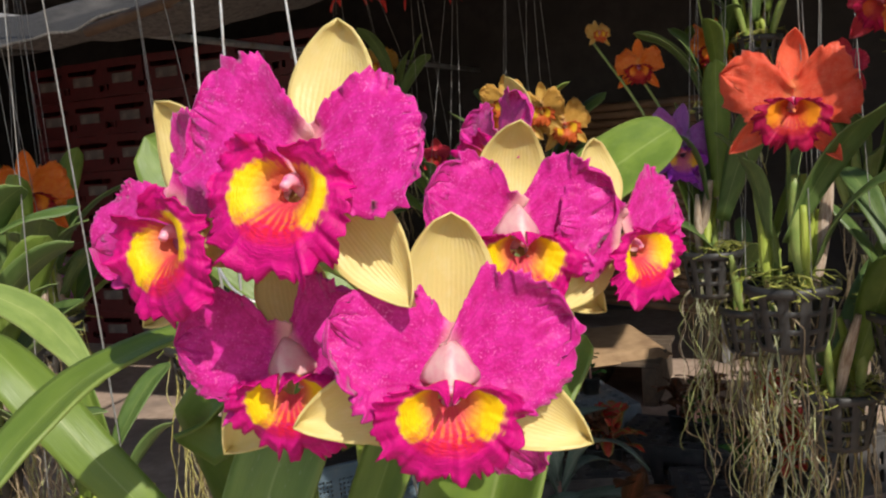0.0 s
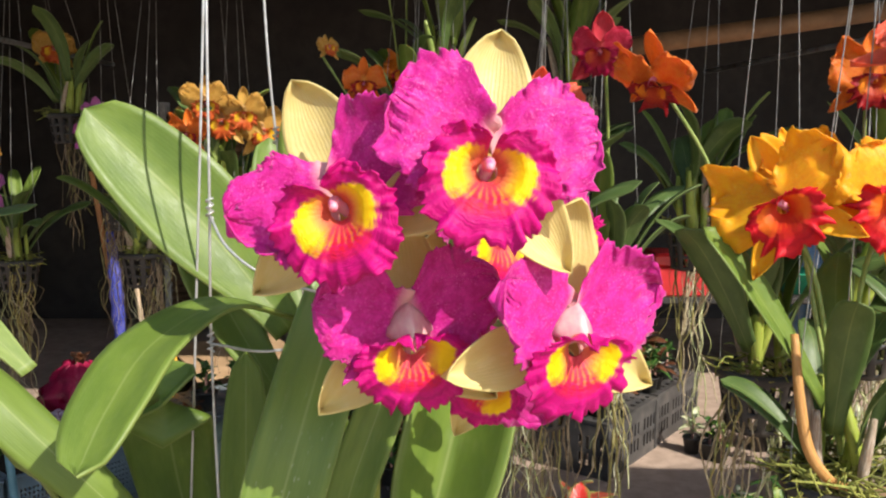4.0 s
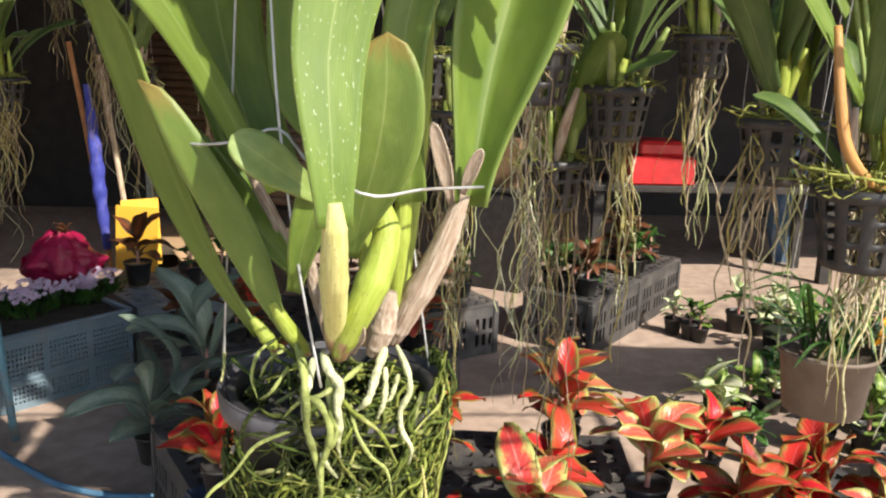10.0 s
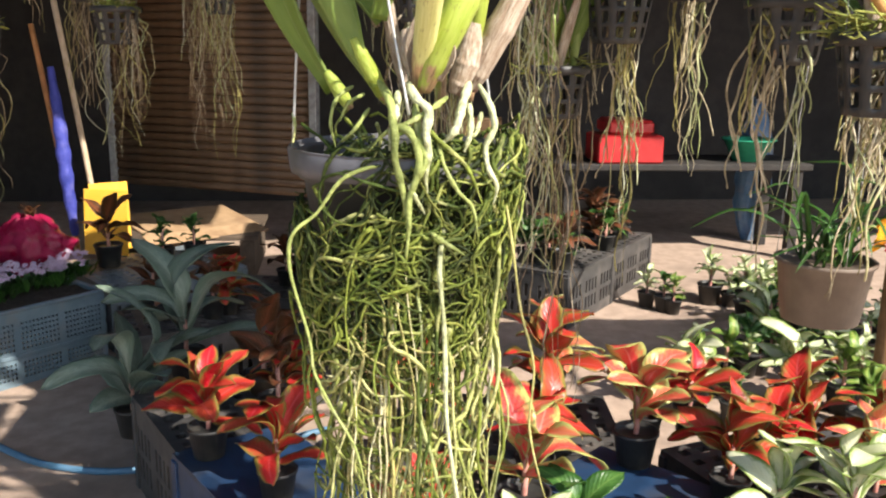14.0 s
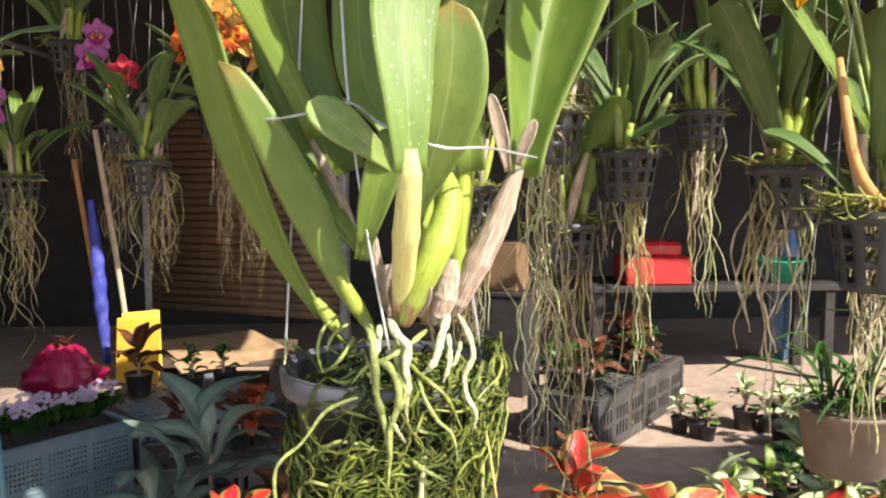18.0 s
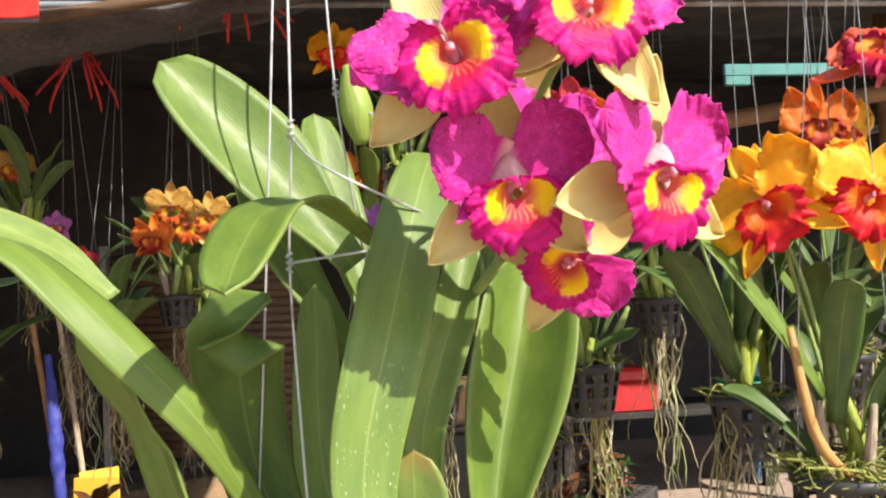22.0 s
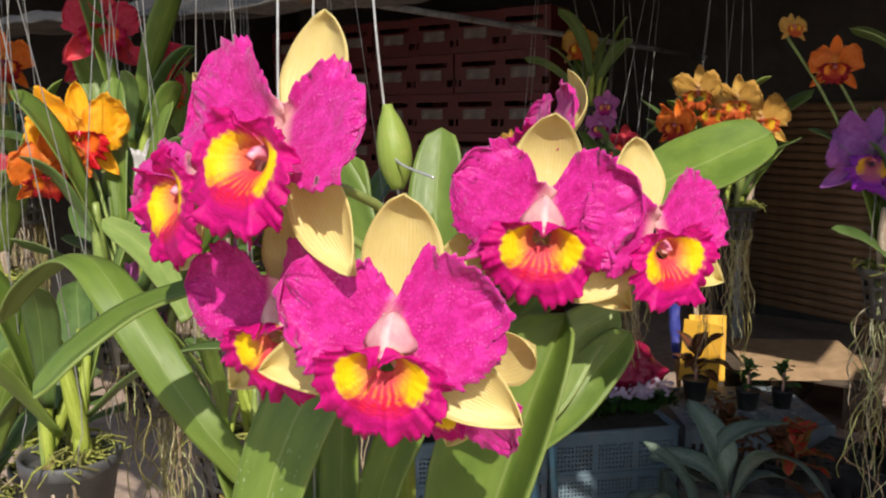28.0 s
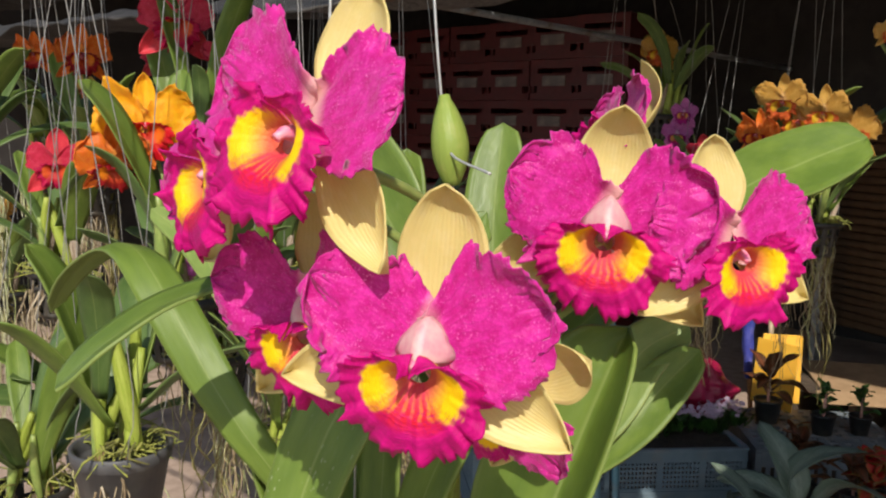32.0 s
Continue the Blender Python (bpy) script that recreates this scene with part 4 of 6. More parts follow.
root_bundle("root_beard", orchid, 9, (0.012, -0.015, 0.02), 0.038, 0.14, 0.32, ROOT_PALE, 0.0005, 0.0012, 5, 0.022, "pale roots hanging below the pot", 0.7)
root_bundle("root_web", orchid, 14, (-0.024, 0.0, 0.094), 0.030, -0.01, 0.03, ROOT_GREEN, 0.0005, 0.0011, 6, 0.016, "green roots looping over the rim", 0.7)
root_bundle("moss", orchid, 130, (0, 0.0, 0.080), 0.040, 0.0, 0.012, ROOT_DEEP, 0.0006, 0.0014, 8, 0.016, "moss and bark litter", 0.9, 8)

# wires
HOOK = Vector((-0.128, 0.115, 2.04))
hanger = thing("wire_hanger", HOOK, "thin galvanised wire hanger carrying the orchid pot", "wire")
for ps in [
    [HOOK, (-0.1345, 0.092, 1.70), (-0.136, 0.087, 1.540), (-0.139, 0.097, 1.480), (-0.136, 0.090, 1.41), (-0.133, 0.087, 1.363), (-0.126, 0.082, 1.31), (-0.116, 0.076, 1.255)],
    [HOOK, (-0.140, 0.118, 1.70), (-0.150, 0.120, 1.50), (-0.168, 0.135, 1.233)],
    [HOOK, (-0.122, 0.127, 1.75), (-0.116, 0.138, 1.567), (-0.090, 0.16, 1.40), (-0.066, 0.155, 1.233)],
]:
    part("wire", tube("wire", [Vector(p) - HOOK for p in ps], 0.00062, WIRE, 60, 6), hanger)
tie = thing("tie_wire", (-0.136, 0.087, 1.538), "thin bent wire tying the orchid stems together", "wire")
for ps in [
    [(-0.205, 0.150, 1.366), (-0.195, 0.120, 1.364), (-0.173, 0.092, 1.356), (-0.150, 0.080, 1.358), (-0.133, 0.084, 1.363), (-0.118, 0.06, 1.352), (-0.096, 0.046, 1.343), (-0.075, 0.062, 1.343), (-0.048, 0.095, 1.339)],
    [(-0.136, 0.087, 1.535), (-0.126, 0.075, 1.523), (-0.108, 0.070, 1.512), (-0.076, 0.09, 1.499)],
    [(-0.139, 0.095, 1.480), (-0.11, 0.07, 1.483), (-0.076, 0.082, 1.487)],
    [(-0.116, 0.138, 1.566), (-0.10, 0.125, 1.552), (-0.075, 0.12, 1.545)],
]:
    part("wire", tube("wire", [Vector(p) - Vector(tie.location) for p in ps], 0.0006, WIRE, 30, 6), tie)
for p in [(-0.136, 0.087, 1.538), (-0.139, 0.096, 1.480), (-0.116, 0.138, 1.567)]:
    q = Vector(p) - Vector(tie.location)
    coil = [q + Vector((0.0014 * math.cos(k * 1.1), 0.0014 * math.sin(k * 1.1), -0.004 + k * 0.0005)) for k in range(18)]
    part("knot", tube("knot", coil, 0.0005, WIRE, sides=5, smooth_line=False), tie)

# ---- neighbouring hanging orchids ----
def cattleya(name, petal, petal2, pale, sepal, lip_rim, lip_deep, eye, core, **kw):
    flower_kind(name, petal_mat(name + "_petal", petal, petal2, pale, 0.45), sepal if not isinstance(sepal, tuple) else petal_mat(name + "_sepal", sepal, tuple(min(1, c * 1.2) for c in sepal), pale), lip_mat(name + "_lip", lip_rim, lip_deep, eye, core, core), COLUMN, variants=2, fine=False, **kw)


cattleya("golden", (0.97, 0.44, 0.002), (1.0, 0.60, 0.006), (0.9, 0.5, 0.03), (0.97, 0.48, 0.004), (0.78, 0.012, 0.02), (0.58, 0.004, 0.02), (0.86, 0.16, 0.008), (0.72, 0.03, 0.01), petal_wid=0.050, petal_len=0.043, lip_size=0.0210, dorsal=(0.044, 0.020), ruffle=0.0060)
cattleya("coral", (0.84, 0.10, 0.04), (0.9, 0.18, 0.09), (0.85, 0.3, 0.12), (0.84, 0.14, 0.06), (0.50, 0.005, 0.07), (0.35, 0.0, 0.05), (0.85, 0.28, 0.01), (0.6, 0.03, 0.02), petal_wid=0.042, petal_len=0.037, dorsal=(0.040, 0.018), ruffle=0.006)
cattleya("orange", (0.80, 0.17, 0.008), (0.85, 0.26, 0.015), (0.85, 0.35, 0.05), (0.8, 0.2, 0.01), (0.38, 0.008, 0.01), (0.25, 0.003, 0.01), (0.8, 0.24, 0.01), (0.5, 0.04, 0.01), petal_wid=0.042, petal_len=0.037, dorsal=(0.040, 0.018), ruffle=0.006)
cattleya("purple", (0.42, 0.10, 0.48), (0.52, 0.19, 0.58), (0.6, 0.4, 0.6), (0.44, 0.14, 0.5), (0.32, 0.03, 0.45), (0.2, 0.01, 0.35), (0.75, 0.4, 0.02), (0.5, 0.1, 0.2), petal_wid=0.042, petal_len=0.037, dorsal=(0.040, 0.018), ruffle=0.006)
cattleya("pink", (0.62, 0.13, 0.50), (0.7, 0.24, 0.6), (0.75, 0.5, 0.7), (0.65, 0.18, 0.52), (0.45, 0.01, 0.25), (0.35, 0.0, 0.2), (0.8, 0.4, 0.1), (0.5, 0.02, 0.1), petal_wid=0.036)
cattleya("amber", (0.62, 0.34, 0.05), (0.7, 0.42, 0.09), (0.75, 0.5, 0.2), (0.6, 0.36, 0.07), (0.6, 0.14, 0.02), (0.5, 0.06, 0.02), (0.8, 0.5, 0.02), (0.6, 0.1, 0.02), petal_wid=0.042, petal_len=0.037, dorsal=(0.040, 0.018), ruffle=0.006)
cattleya("white", (0.75, 0.72, 0.70), (0.8, 0.78, 0.76), (0.8, 0.8, 0.7), (0.75, 0.74, 0.7), (0.75, 0.6, 0.3), (0.7, 0.5, 0.2), (0.8, 0.5, 0.03), (0.7, 0.3, 0.05), petal_wid=0.042, petal_len=0.037, dorsal=(0.040, 0.018), ruffle=0.006)
cattleya("scarlet", (0.6, 0.012, 0.05), (0.7, 0.03, 0.1), (0.7, 0.1, 0.1), (0.62, 0.03, 0.05), (0.5, 0.0, 0.06), (0.4, 0.0, 0.04), (0.7, 0.1, 0.02), (0.5, 0.02, 0.02), petal_wid=0.034)


def basket_mesh(r, h, mat):
    """A net basket: a tapered wall with rows of slots and a thick rim, in one shell."""
    n = 48
    prof = [(0.30, 0.0), (0.70, 0.0), (0.75, 0.10), (0.80, 0.30), (0.825, 0.38), (0.875, 0.58), (0.90, 0.66), (0.945, 0.84), (0.97, 0.87), (1.05, 0.875), (1.06, 0.99), (0.98, 1.0)]
    vs = [(r * q * math.cos(2 * math.pi * s / n), r * q * math.sin(2 * math.pi * s / n), z * h) for q, z in prof for s in range(n)]
    fs = [(k * n + s, k * n + (s + 1) % n, (k + 1) * n + (s + 1) % n, (k + 1) * n + s) for k in range(len(prof) - 1) for s in range(n) if not (k in (2, 4, 6) and s % 4 < 2) and not (k == 0 and s % 6 < 3)]
    return mesh_of("basket", vs, fs, mat)


BASKET = basket_mesh(0.042, 0.065, POT_BLACK)
LEAF_DEEP = leaf_mat("orchid_leaf_deep", (0.045, 0.092, 0.022), (0.115, 0.18, 0.046), (0.32, 0.38, 0.14))
LEAVES = []
for k in range(6):
    L, bend = (0.15, 0.17, 0.13, 0.19, 0.16, 0.12)[k], (0.03, 0.07, 0.05, 0.02, 0.10, 0.04)[k]
    LEAVES.append(leaf_mesh("leaf", [(0, 0, 0), (bend * 0.15, 0, L * 0.4), (bend * 0.5, 0, L * 0.75), (bend, 0, L * 0.97)], 0.044 - 0.002 * k, LEAF if k % 3 == 0 else LEAF_DEEP, 0.22, (-0.3 if k != 4 else 1, 0.1, 0.4), nu=6, nv=14))
BULBS = [tube("pseudobulb", [(0, 0, 0), (0.006 * (k - 1), 0, 0.05), (0.016 * (k - 1), 0.004, 0.10)], lambda t: 0.0055 * (0.6 + 0.55 * math.sin(math.pi * t)), (BULB, HUSK, STALK)[k], 10, 8) for k in range(3)]


RAIL_Z = 2.04
RAILS = (0.115, 0.36, 0.60, 0.82, 1.06, 1.55)


def hanging_orchid(at, label, seed, flowers=(), leaves=8, lean=0.35, roots=40, drop=0.25, r=0.042, wires=3, dry=True, pot="basket", bulbs=6, leaf_scale=1.0, fat=1.0):
    """A hanging orchid; at: the middle of the basket's rim."""
    rs = random.Random(seed)
    at = Vector(at)
    o = thing("hanging_orchid", at, label, "orchid", "hanging orchids")
    s = r / 0.042
    if pot == "basket":
        part("basket", BASKET, o, pose(0, 0, -0.065 * s, 0, 0, rs.uniform(0, 90)) @ Matrix.Scale(s, 4), "black plastic net basket", 0.0016)
    elif pot == "grey":
        part("pot", pot_mesh("pot", r, r * 1.5, POT_GREY), o, pose(0, 0, -r * 1.5), "grey plastic pot")
    for k in range(bulbs):
        a = rs.uniform(0, 360)
        part("pseudobulb", BULBS[rs.choice((0, 0, 2, 1))], o, pose(r * 0.5 * math.cos(radians(a)), r * 0.5 * math.sin(radians(a)), -0.012, rs.uniform(-14, 14), rs.uniform(-14, 14), a) @ Matrix.Scale(leaf_scale * rs.uniform(0.8, 1.2), 4))
    for k in range(leaves):
        a = 360 * k / leaves + rs.uniform(-25, 25)
        m = pose(r * 0.5 * math.cos(radians(a)), r * 0.5 * math.sin(radians(a)), 0.05 * leaf_scale * rs.uniform(0.2, 1.6), 0, 0, a) @ pose(0, 0, 0, rs.uniform(-20, 20), rs.uniform(5, 60) * lean, rs.uniform(-50, 50))
        part("leaf", rs.choice(LEAVES), o, m @ Matrix.Scale(leaf_scale * rs.uniform(0.75, 1.15), 4), thick=0.0012)
    root_bundle("moss", o, 70, (0, 0, 0.002), r * 0.9, -0.012, 0.014, MOSS, 0.0006, 0.0014, seed + 40, 0.03, "moss and root litter", 0.9, 6)
    if roots:
        beard = (ROOT_TAN, ROOT_STRAW, ROOT_PALE, ROOT_STRAW) if fat > 1 else (ROOT_DRY, ROOT_DRY, ROOT_TAN if dry else ROOT_DRY, ROOT_PALE if dry else ROOT_DRY)
        for c in range(4):
            a, q = rs.uniform(0, 6.28), r * rs.uniform(0.2, 0.8)
            root_bundle("root_beard", o, max(3, int(roots * rs.uniform(0.10, 0.26))), (q * math.cos(a), q * math.sin(a), -0.02), r * rs.uniform(0.25, 0.6), 0.04, drop * rs.uniform(0.6, 1.35), beard[c], 0.0005, 0.0013 * fat, seed + c * 0.31, rs.uniform(0.012, 0.036), "dry hanging roots", 0.9, 34)
    for kind, spot, az, el, roll, size, var in flowers:
        flower(kind, o, spot, az, el, roll, size, var, 136, 72, at, bowl=False)
        f = Vector((math.sin(radians(az)), -math.cos(radians(az)), 0))
        a = Vector(spot) - at
        part("flower_stalk", tube("flower_stalk", [(0, 0, 0.02), a * 0.55 + Vector((0, 0, 0.03)) - f * 0.02, a - f * 0.018 - Vector((0, 0, 0.01))], 0.002, STALK, 10, 6), o)
    for k in range(wires):
        a = 2 * math.pi * (k + 0.3) / max(1, wires) + seed
        part("wire", tube("wire", [(r * math.cos(a), r * math.sin(a), -0.002), (r * 0.9 * math.cos(a), r * 0.9 * math.sin(a), 0.12), (0.0, min(RAILS, key=lambda y: abs(y - at.y)) - at.y, RAIL_Z - at.z)], 0.0005, WIRE_DULL, 8, 5), o, label="thin hanging wire")
    return o


golden_one = hanging_orchid((0.290, 0.385, 1.298), "golden orchid with red lips hanging in a black net basket", 11,
               [("golden", (0.226, 0.372, 1.518), -38, 6, -30, 1.25, 0), ("golden", (0.300, 0.352, 1.520), -6, 4, 34, 1.2, 1), ("golden", (0.262, 0.402, 1.535), 20, 30, -10, 1.05, 0)], 9, 0.6, 60, 0.16, leaf_scale=0.85, fat=1.4)
AMBER_STEM = stem_mat("amber_old_stem", (0.42, 0.20, 0.05), (0.55, 0.30, 0.10), (0.24, 0.12, 0.05), 0.4)
for ps, r0, mat in [
    ([(0.0, -0.02, 0.0), (-0.022, -0.03, 0.010), (-0.040, -0.03, 0.034), (-0.047, -0.025, 0.070), (-0.048, -0.01, 0.12)], 0.0042, AMBER_STEM),
    ([(0.012, -0.03, 0.0), (0.045, -0.04, 0.006), (0.060, -0.045, 0.035), (0.055, -0.04, 0.075), (0.050, -0.03, 0.11)], 0.0065, BULB_CREAM),
    ([(0.02, -0.01, 0.0), (0.055, -0.01, 0.012), (0.076, -0.005, 0.05), (0.070, 0.0, 0.10)], 0.0055, HUSK),
]:
    part("pseudobulb", tube("pseudobulb", ps, lambda t, r=r0: r * (0.55 + 0.5 * math.sin(math.pi * min(1, 0.1 + 0.8 * t))), mat, 24, 12), golden_one, label="curved old stem")
root_bundle("moss", golden_one, 120, (0.0, 0, 0.006), 0.044, -0.022, 0.014, MOSS, 0.0006, 0.0014, 91, 0.035, "yellow green moss", 0.9, 7)
hanging_orchid((0.410, 0.400, 1.30), "coral orchid with crimson lips hanging in a black net basket", 12,
               [("coral", (0.340, 0.378, 1.640), -30, 50, 30, 1.35, 0), ("coral", (0.388, 0.372, 1.605), 40, 25, 60, 1.45, 1)], 13, 0.45, 100, 0.28, fat=1.4)
hanging_orchid((0.306, 0.589, 1.334), "orange nodding orchid hanging in a black net basket", 13,
               [("orange", (0.186, 0.590, 1.622), -50, -35, 8, 1.15, 0)], 12, 0.4, 60, 0.24, leaf_scale=0.92, fat=1.4)
hanging_orchid((0.190, 0.792, 1.353), "leafy orchid in a black net basket with a dark red flower", 14,
               [("scarlet", (0.16, 0.72, 1.66), -30, 0, 0, 1.0, 0)], 13, 0.4, 60, 0.30, leaf_scale=0.92, fat=1.4)
hanging_orchid((0.075, 0.70, 1.40), "vermilion orchid with a crimson lip above bare bulbs and roots", 15,
               [("coral", (0.080, 0.640, 1.572), 6, 0, 4, 1.5, 1)], 5, 0.25, 40, 0.32, bulbs=9)
hanging_orchid((-0.03, 1.06, 1.38), "purple orchid among strap leaves in a hanging basket", 16,
               [("purple", (-0.063, 1.030, 1.520), 35, 0, 10, 1.5, 0), ("orange", (-0.12, 1.07, 1.64), 10, 0, 0, 0.9, 1), ("amber", (-0.17, 1.05, 1.69), 40, 20, 0, 0.5, 0)], 12, 0.35, 90, 0.35)
hanging_orchid((-0.40, 1.57, 1.40), "amber orchids and dark leaves in a hanging basket", 17,
               [("amber", (-0.47, 1.55, 1.575), 20, 0, 5, 1.5, 0), ("amber", (-0.345, 1.53, 1.567), 30, 0, -10, 1.4, 1)], 9, 0.5, 50, 0.3)
hanging_orchid((-0.66, 1.62, 1.42), "small pink and red orchids in a hanging basket", 18,
               [("pink", (-0.712, 1.60, 1.555), 20, 0, 0, 0.9, 0), ("pink", (-0.70, 1.60, 1.60), 10, 10, 0, 0.8, 1), ("scarlet", (-0.645, 1.58, 1.52), 10, 0, 0, 0.9, 1)], 9, 0.6, 60, 0.32, leaf_scale=0.8)
hanging_orchid((-0.83, 1.50, 1.31), "pink orchid with long dry roots in a hanging basket", 19,
               [("pink", (-0.885, 1.48, 1.455), 10, 0, 0, 1.2, 0), ("amber", (-0.87, 1.48, 1.52), 10, 0, 0, 0.7, 0)], 10, 0.7, 50, 0.28, leaf_scale=0.8)
hanging_orchid((-0.55, 1.39, 1.34), "leafy orchid with orange flowers and dry roots in a hanging basket", 20,
               [("orange", (-0.47, 1.42, 1.56), -10, 0, 0, 1.1, 0), ("amber", (-0.44, 1.45, 1.62), 10, 0, 0, 1.2, 1)], 9, 0.7, 60, 0.3)
hanging_orchid((-0.62, 0.33, 1.39), "golden orange orchids hanging among pale wires", 21,
               [("golden", (-0.650, 0.310, 1.556), 60, 0, 0, 1.1, 0), ("orange", (-0.655, 0.28, 1.52), 50, -20, 0, 1.0, 1)], 9, 0.5, 30, 0.2, dry=True)
hanging_orchid((-0.54, 0.215, 1.285), "orchid in a grey pot wrapped in tan roots", 22, (), 7, 0.7, 60, 0.16, 0.042, pot="grey")
hanging_orchid((-0.90, 0.55, 1.50), "scarlet orchids above strap leaves in a hanging basket", 23,
               [("scarlet", (-0.926, 0.525, 1.693), 60, 0, 0, 1.4, 0), ("scarlet", (-0.88, 0.58, 1.645), 50, 0, 0, 1.1, 1)], 10, 0.4, 50, 0.3)
hanging_orchid((-0.83, 0.62, 1.36), "white and orange orchids in a hanging basket", 24,
               [("white", (-0.832, 0.527, 1.497), 60, 0, 0, 1.2, 0), ("orange", (-0.845, 0.66, 1.53), 50, 0, 0, 1.4, 1), ("pink", (-0.68, 0.37, 1.375), 50, 0, 0, 1.0, 0)], 9, 0.5, 60, 0.3)
hanging_orchid((-0.50, 0.37, 1.26), "orchid with a thick beard of tan roots in a net basket", 41, (), 7, 0.5, 110, 0.26, bulbs=8, leaf_scale=0.6)
hanging_orchid((-0.70, 0.42, 1.30), "orchid with a thick beard of tan roots in a net basket", 42, [("pink", (-0.64, 0.36, 1.385), 50, 0, 0, 0.9, 1)], 9, 0.7, 110, 0.28, bulbs=8)
hanging_orchid((-1.02, 0.40, 1.36), "leafy orchid in a net basket with dry roots", 43, [("scarlet", (-0.98, 0.38, 1.50), 50, 0, 0, 1.1, 0)], 10, 0.7, 90, 0.3, bulbs=8)
hanging_orchid((-0.60, 0.66, 1.34), "leafy orchid in a net basket with dry roots", 44, (), 10, 0.8, 110, 0.3, bulbs=8)
hanging_orchid((-1.15, 0.80, 1.42), "yellow green leaved orchid in a net basket", 45, [("amber", (-1.10, 0.76, 1.62), 50, 0, 0, 1.2, 0)], 11, 0.5, 90, 0.35, bulbs=8)
rq = random.Random(52)
for k, (x, y, kind) in enumerate([(-1.22, 0.36, "amber"), (-1.30, 0.60, "orange"), (-1.42, 0.82, "scarlet"), (-1.55, 0.40, "pink"), (-1.72, 0.62, "amber"), (-1.62, 1.06, "golden"), (-1.95, 0.82, "orange"), (-2.15, 0.40, "pink"), (-0.98, 0.80, "orange"), (-2.2, 1.06, "amber"), (-1.25, 1.06, "pink"), (-0.78, 0.24, ""), (-0.86, 0.37, "")]):
    z = rq.uniform(1.18, 1.48) if kind else rq.uniform(1.14, 1.2)
    hanging_orchid((x, y, z), {"amber": "amber orchid", "orange": "orange orchid", "scarlet": "scarlet orchid", "pink": "pink orchid", "golden": "golden orchid", "": "leafy orchid"}[kind] + " in a net basket with dry brown roots", 60 + k,
                   [(kind, (x + 0.03, y - 0.03, z + rq.uniform(0.16, 0.26)), rq.uniform(30, 70), 0, 0, 1.2, k % 2)] if kind else (), 12, 0.8, 120, 0.32, bulbs=7, leaf_scale=rq.uniform(0.9, 1.2))
hanging_orchid((-0.80, 1.72, 1.60), "yellow orchids high in a hanging basket", 25, [("amber", (-0.816, 1.70, 1.74), 10, 0, 0, 1.2, 0)], 9, 0.5, 40, 0.3)
hanging_orchid((-0.06, 1.60, 1.58), "orange orchid among dark leaves in a hanging basket", 26, [("orange", (-0.058, 1.58, 1.69), -20, 0, 0, 1.3, 0), ("golden", (-0.115, 1.50, 1.935), -10, 0, 0, 1.3, 1), ("golden", (-0.06, 1.52, 1.90), -10, 0, 0, 0.6, 0)], 12, 0.4, 50, 0.4)
hanging_orchid((-0.44, 1.50, 1.45), "orange yellow orchid cluster in a hanging basket", 27, [("amber", (-0.411, 1.46, 1.585), -10, 0, 0, 1.3, 0), ("amber", (-0.37, 1.46, 1.60), 10, 0, 0, 1.2, 1)], 9, 0.5, 60, 0.35)

hanging_orchid((0.02, 1.55, 1.70), "leafy orchid high in a hanging basket in the shade", 38, [("scarlet", (-0.02, 1.50, 1.93), 0, 0, 0, 1.1, 0)], 13, 0.45, 60, 0.3, bulbs=7)
hanging_orchid((0.28, 1.55, 1.66), "leafy orchid high in a hanging basket in the shade", 39, [("orange", (0.26, 1.50, 1.87), 0, 0, 0, 1.0, 1)], 13, 0.5, 60, 0.3, bulbs=7)
hanging_orchid((0.60, 0.36, 1.34), "leafy orchid with pale curved stems in a black net basket", 46, [("coral", (0.56, 0.33, 1.60), 10, 20, 10, 1.3, 0)], 14, 0.6, 60, 0.25, bulbs=9, leaf_scale=1.1, fat=1.4)
hanging_orchid((0.47, 0.70, 1.36), "leafy orchid in a black net basket", 31, [("orange", (0.44, 0.66, 1.63), -10, 0, 0, 1.2, 0)], 13, 0.45, 60, 0.3, bulbs=8, fat=1.4)
hanging_orchid((0.52, 0.47, 1.33), "leafy orchid with coral flowers in a black net basket", 32, [("coral", (0.49, 0.43, 1.62), 0, 0, 0, 1.2, 1)], 12, 0.45, 22, 0.2, bulbs=8, fat=1.4)
hanging_orchid((0.66, 0.95, 1.40), "leafy orchid in a black net basket", 33, [("golden", (0.62, 0.92, 1.66), -10, 0, 0, 1.2, 0)], 13, 0.5, 70, 0.3, bulbs=8, fat=1.4)
hanging_orchid((0.40, 1.10, 1.42), "leafy orchid in a black net basket with long roots", 34, (), 13, 0.5, 50, 0.35, bulbs=8, fat=1.4)
hanging_orchid((0.02, 1.06, 1.30), "leafless orchid stems over a sparse beard of pale roots", 36, (), 4, 0.6, 60, 0.46, bulbs=9, leaf_scale=0.8)
hanging_orchid((0.12, 0.82, 1.26), "leafy orchid with bare stems and long pale roots", 37, (), 6, 0.5, 60, 0.40, bulbs=9, leaf_scale=0.9)
hanging_orchid((0.18, 1.30, 1.40), "leafy orchid in a black net basket with long roots", 35, [("scarlet", (0.15, 1.26, 1.62), 0, 0, 0, 1.0, 0)], 13, 0.5, 50, 0.35, bulbs=8, fat=1.4)

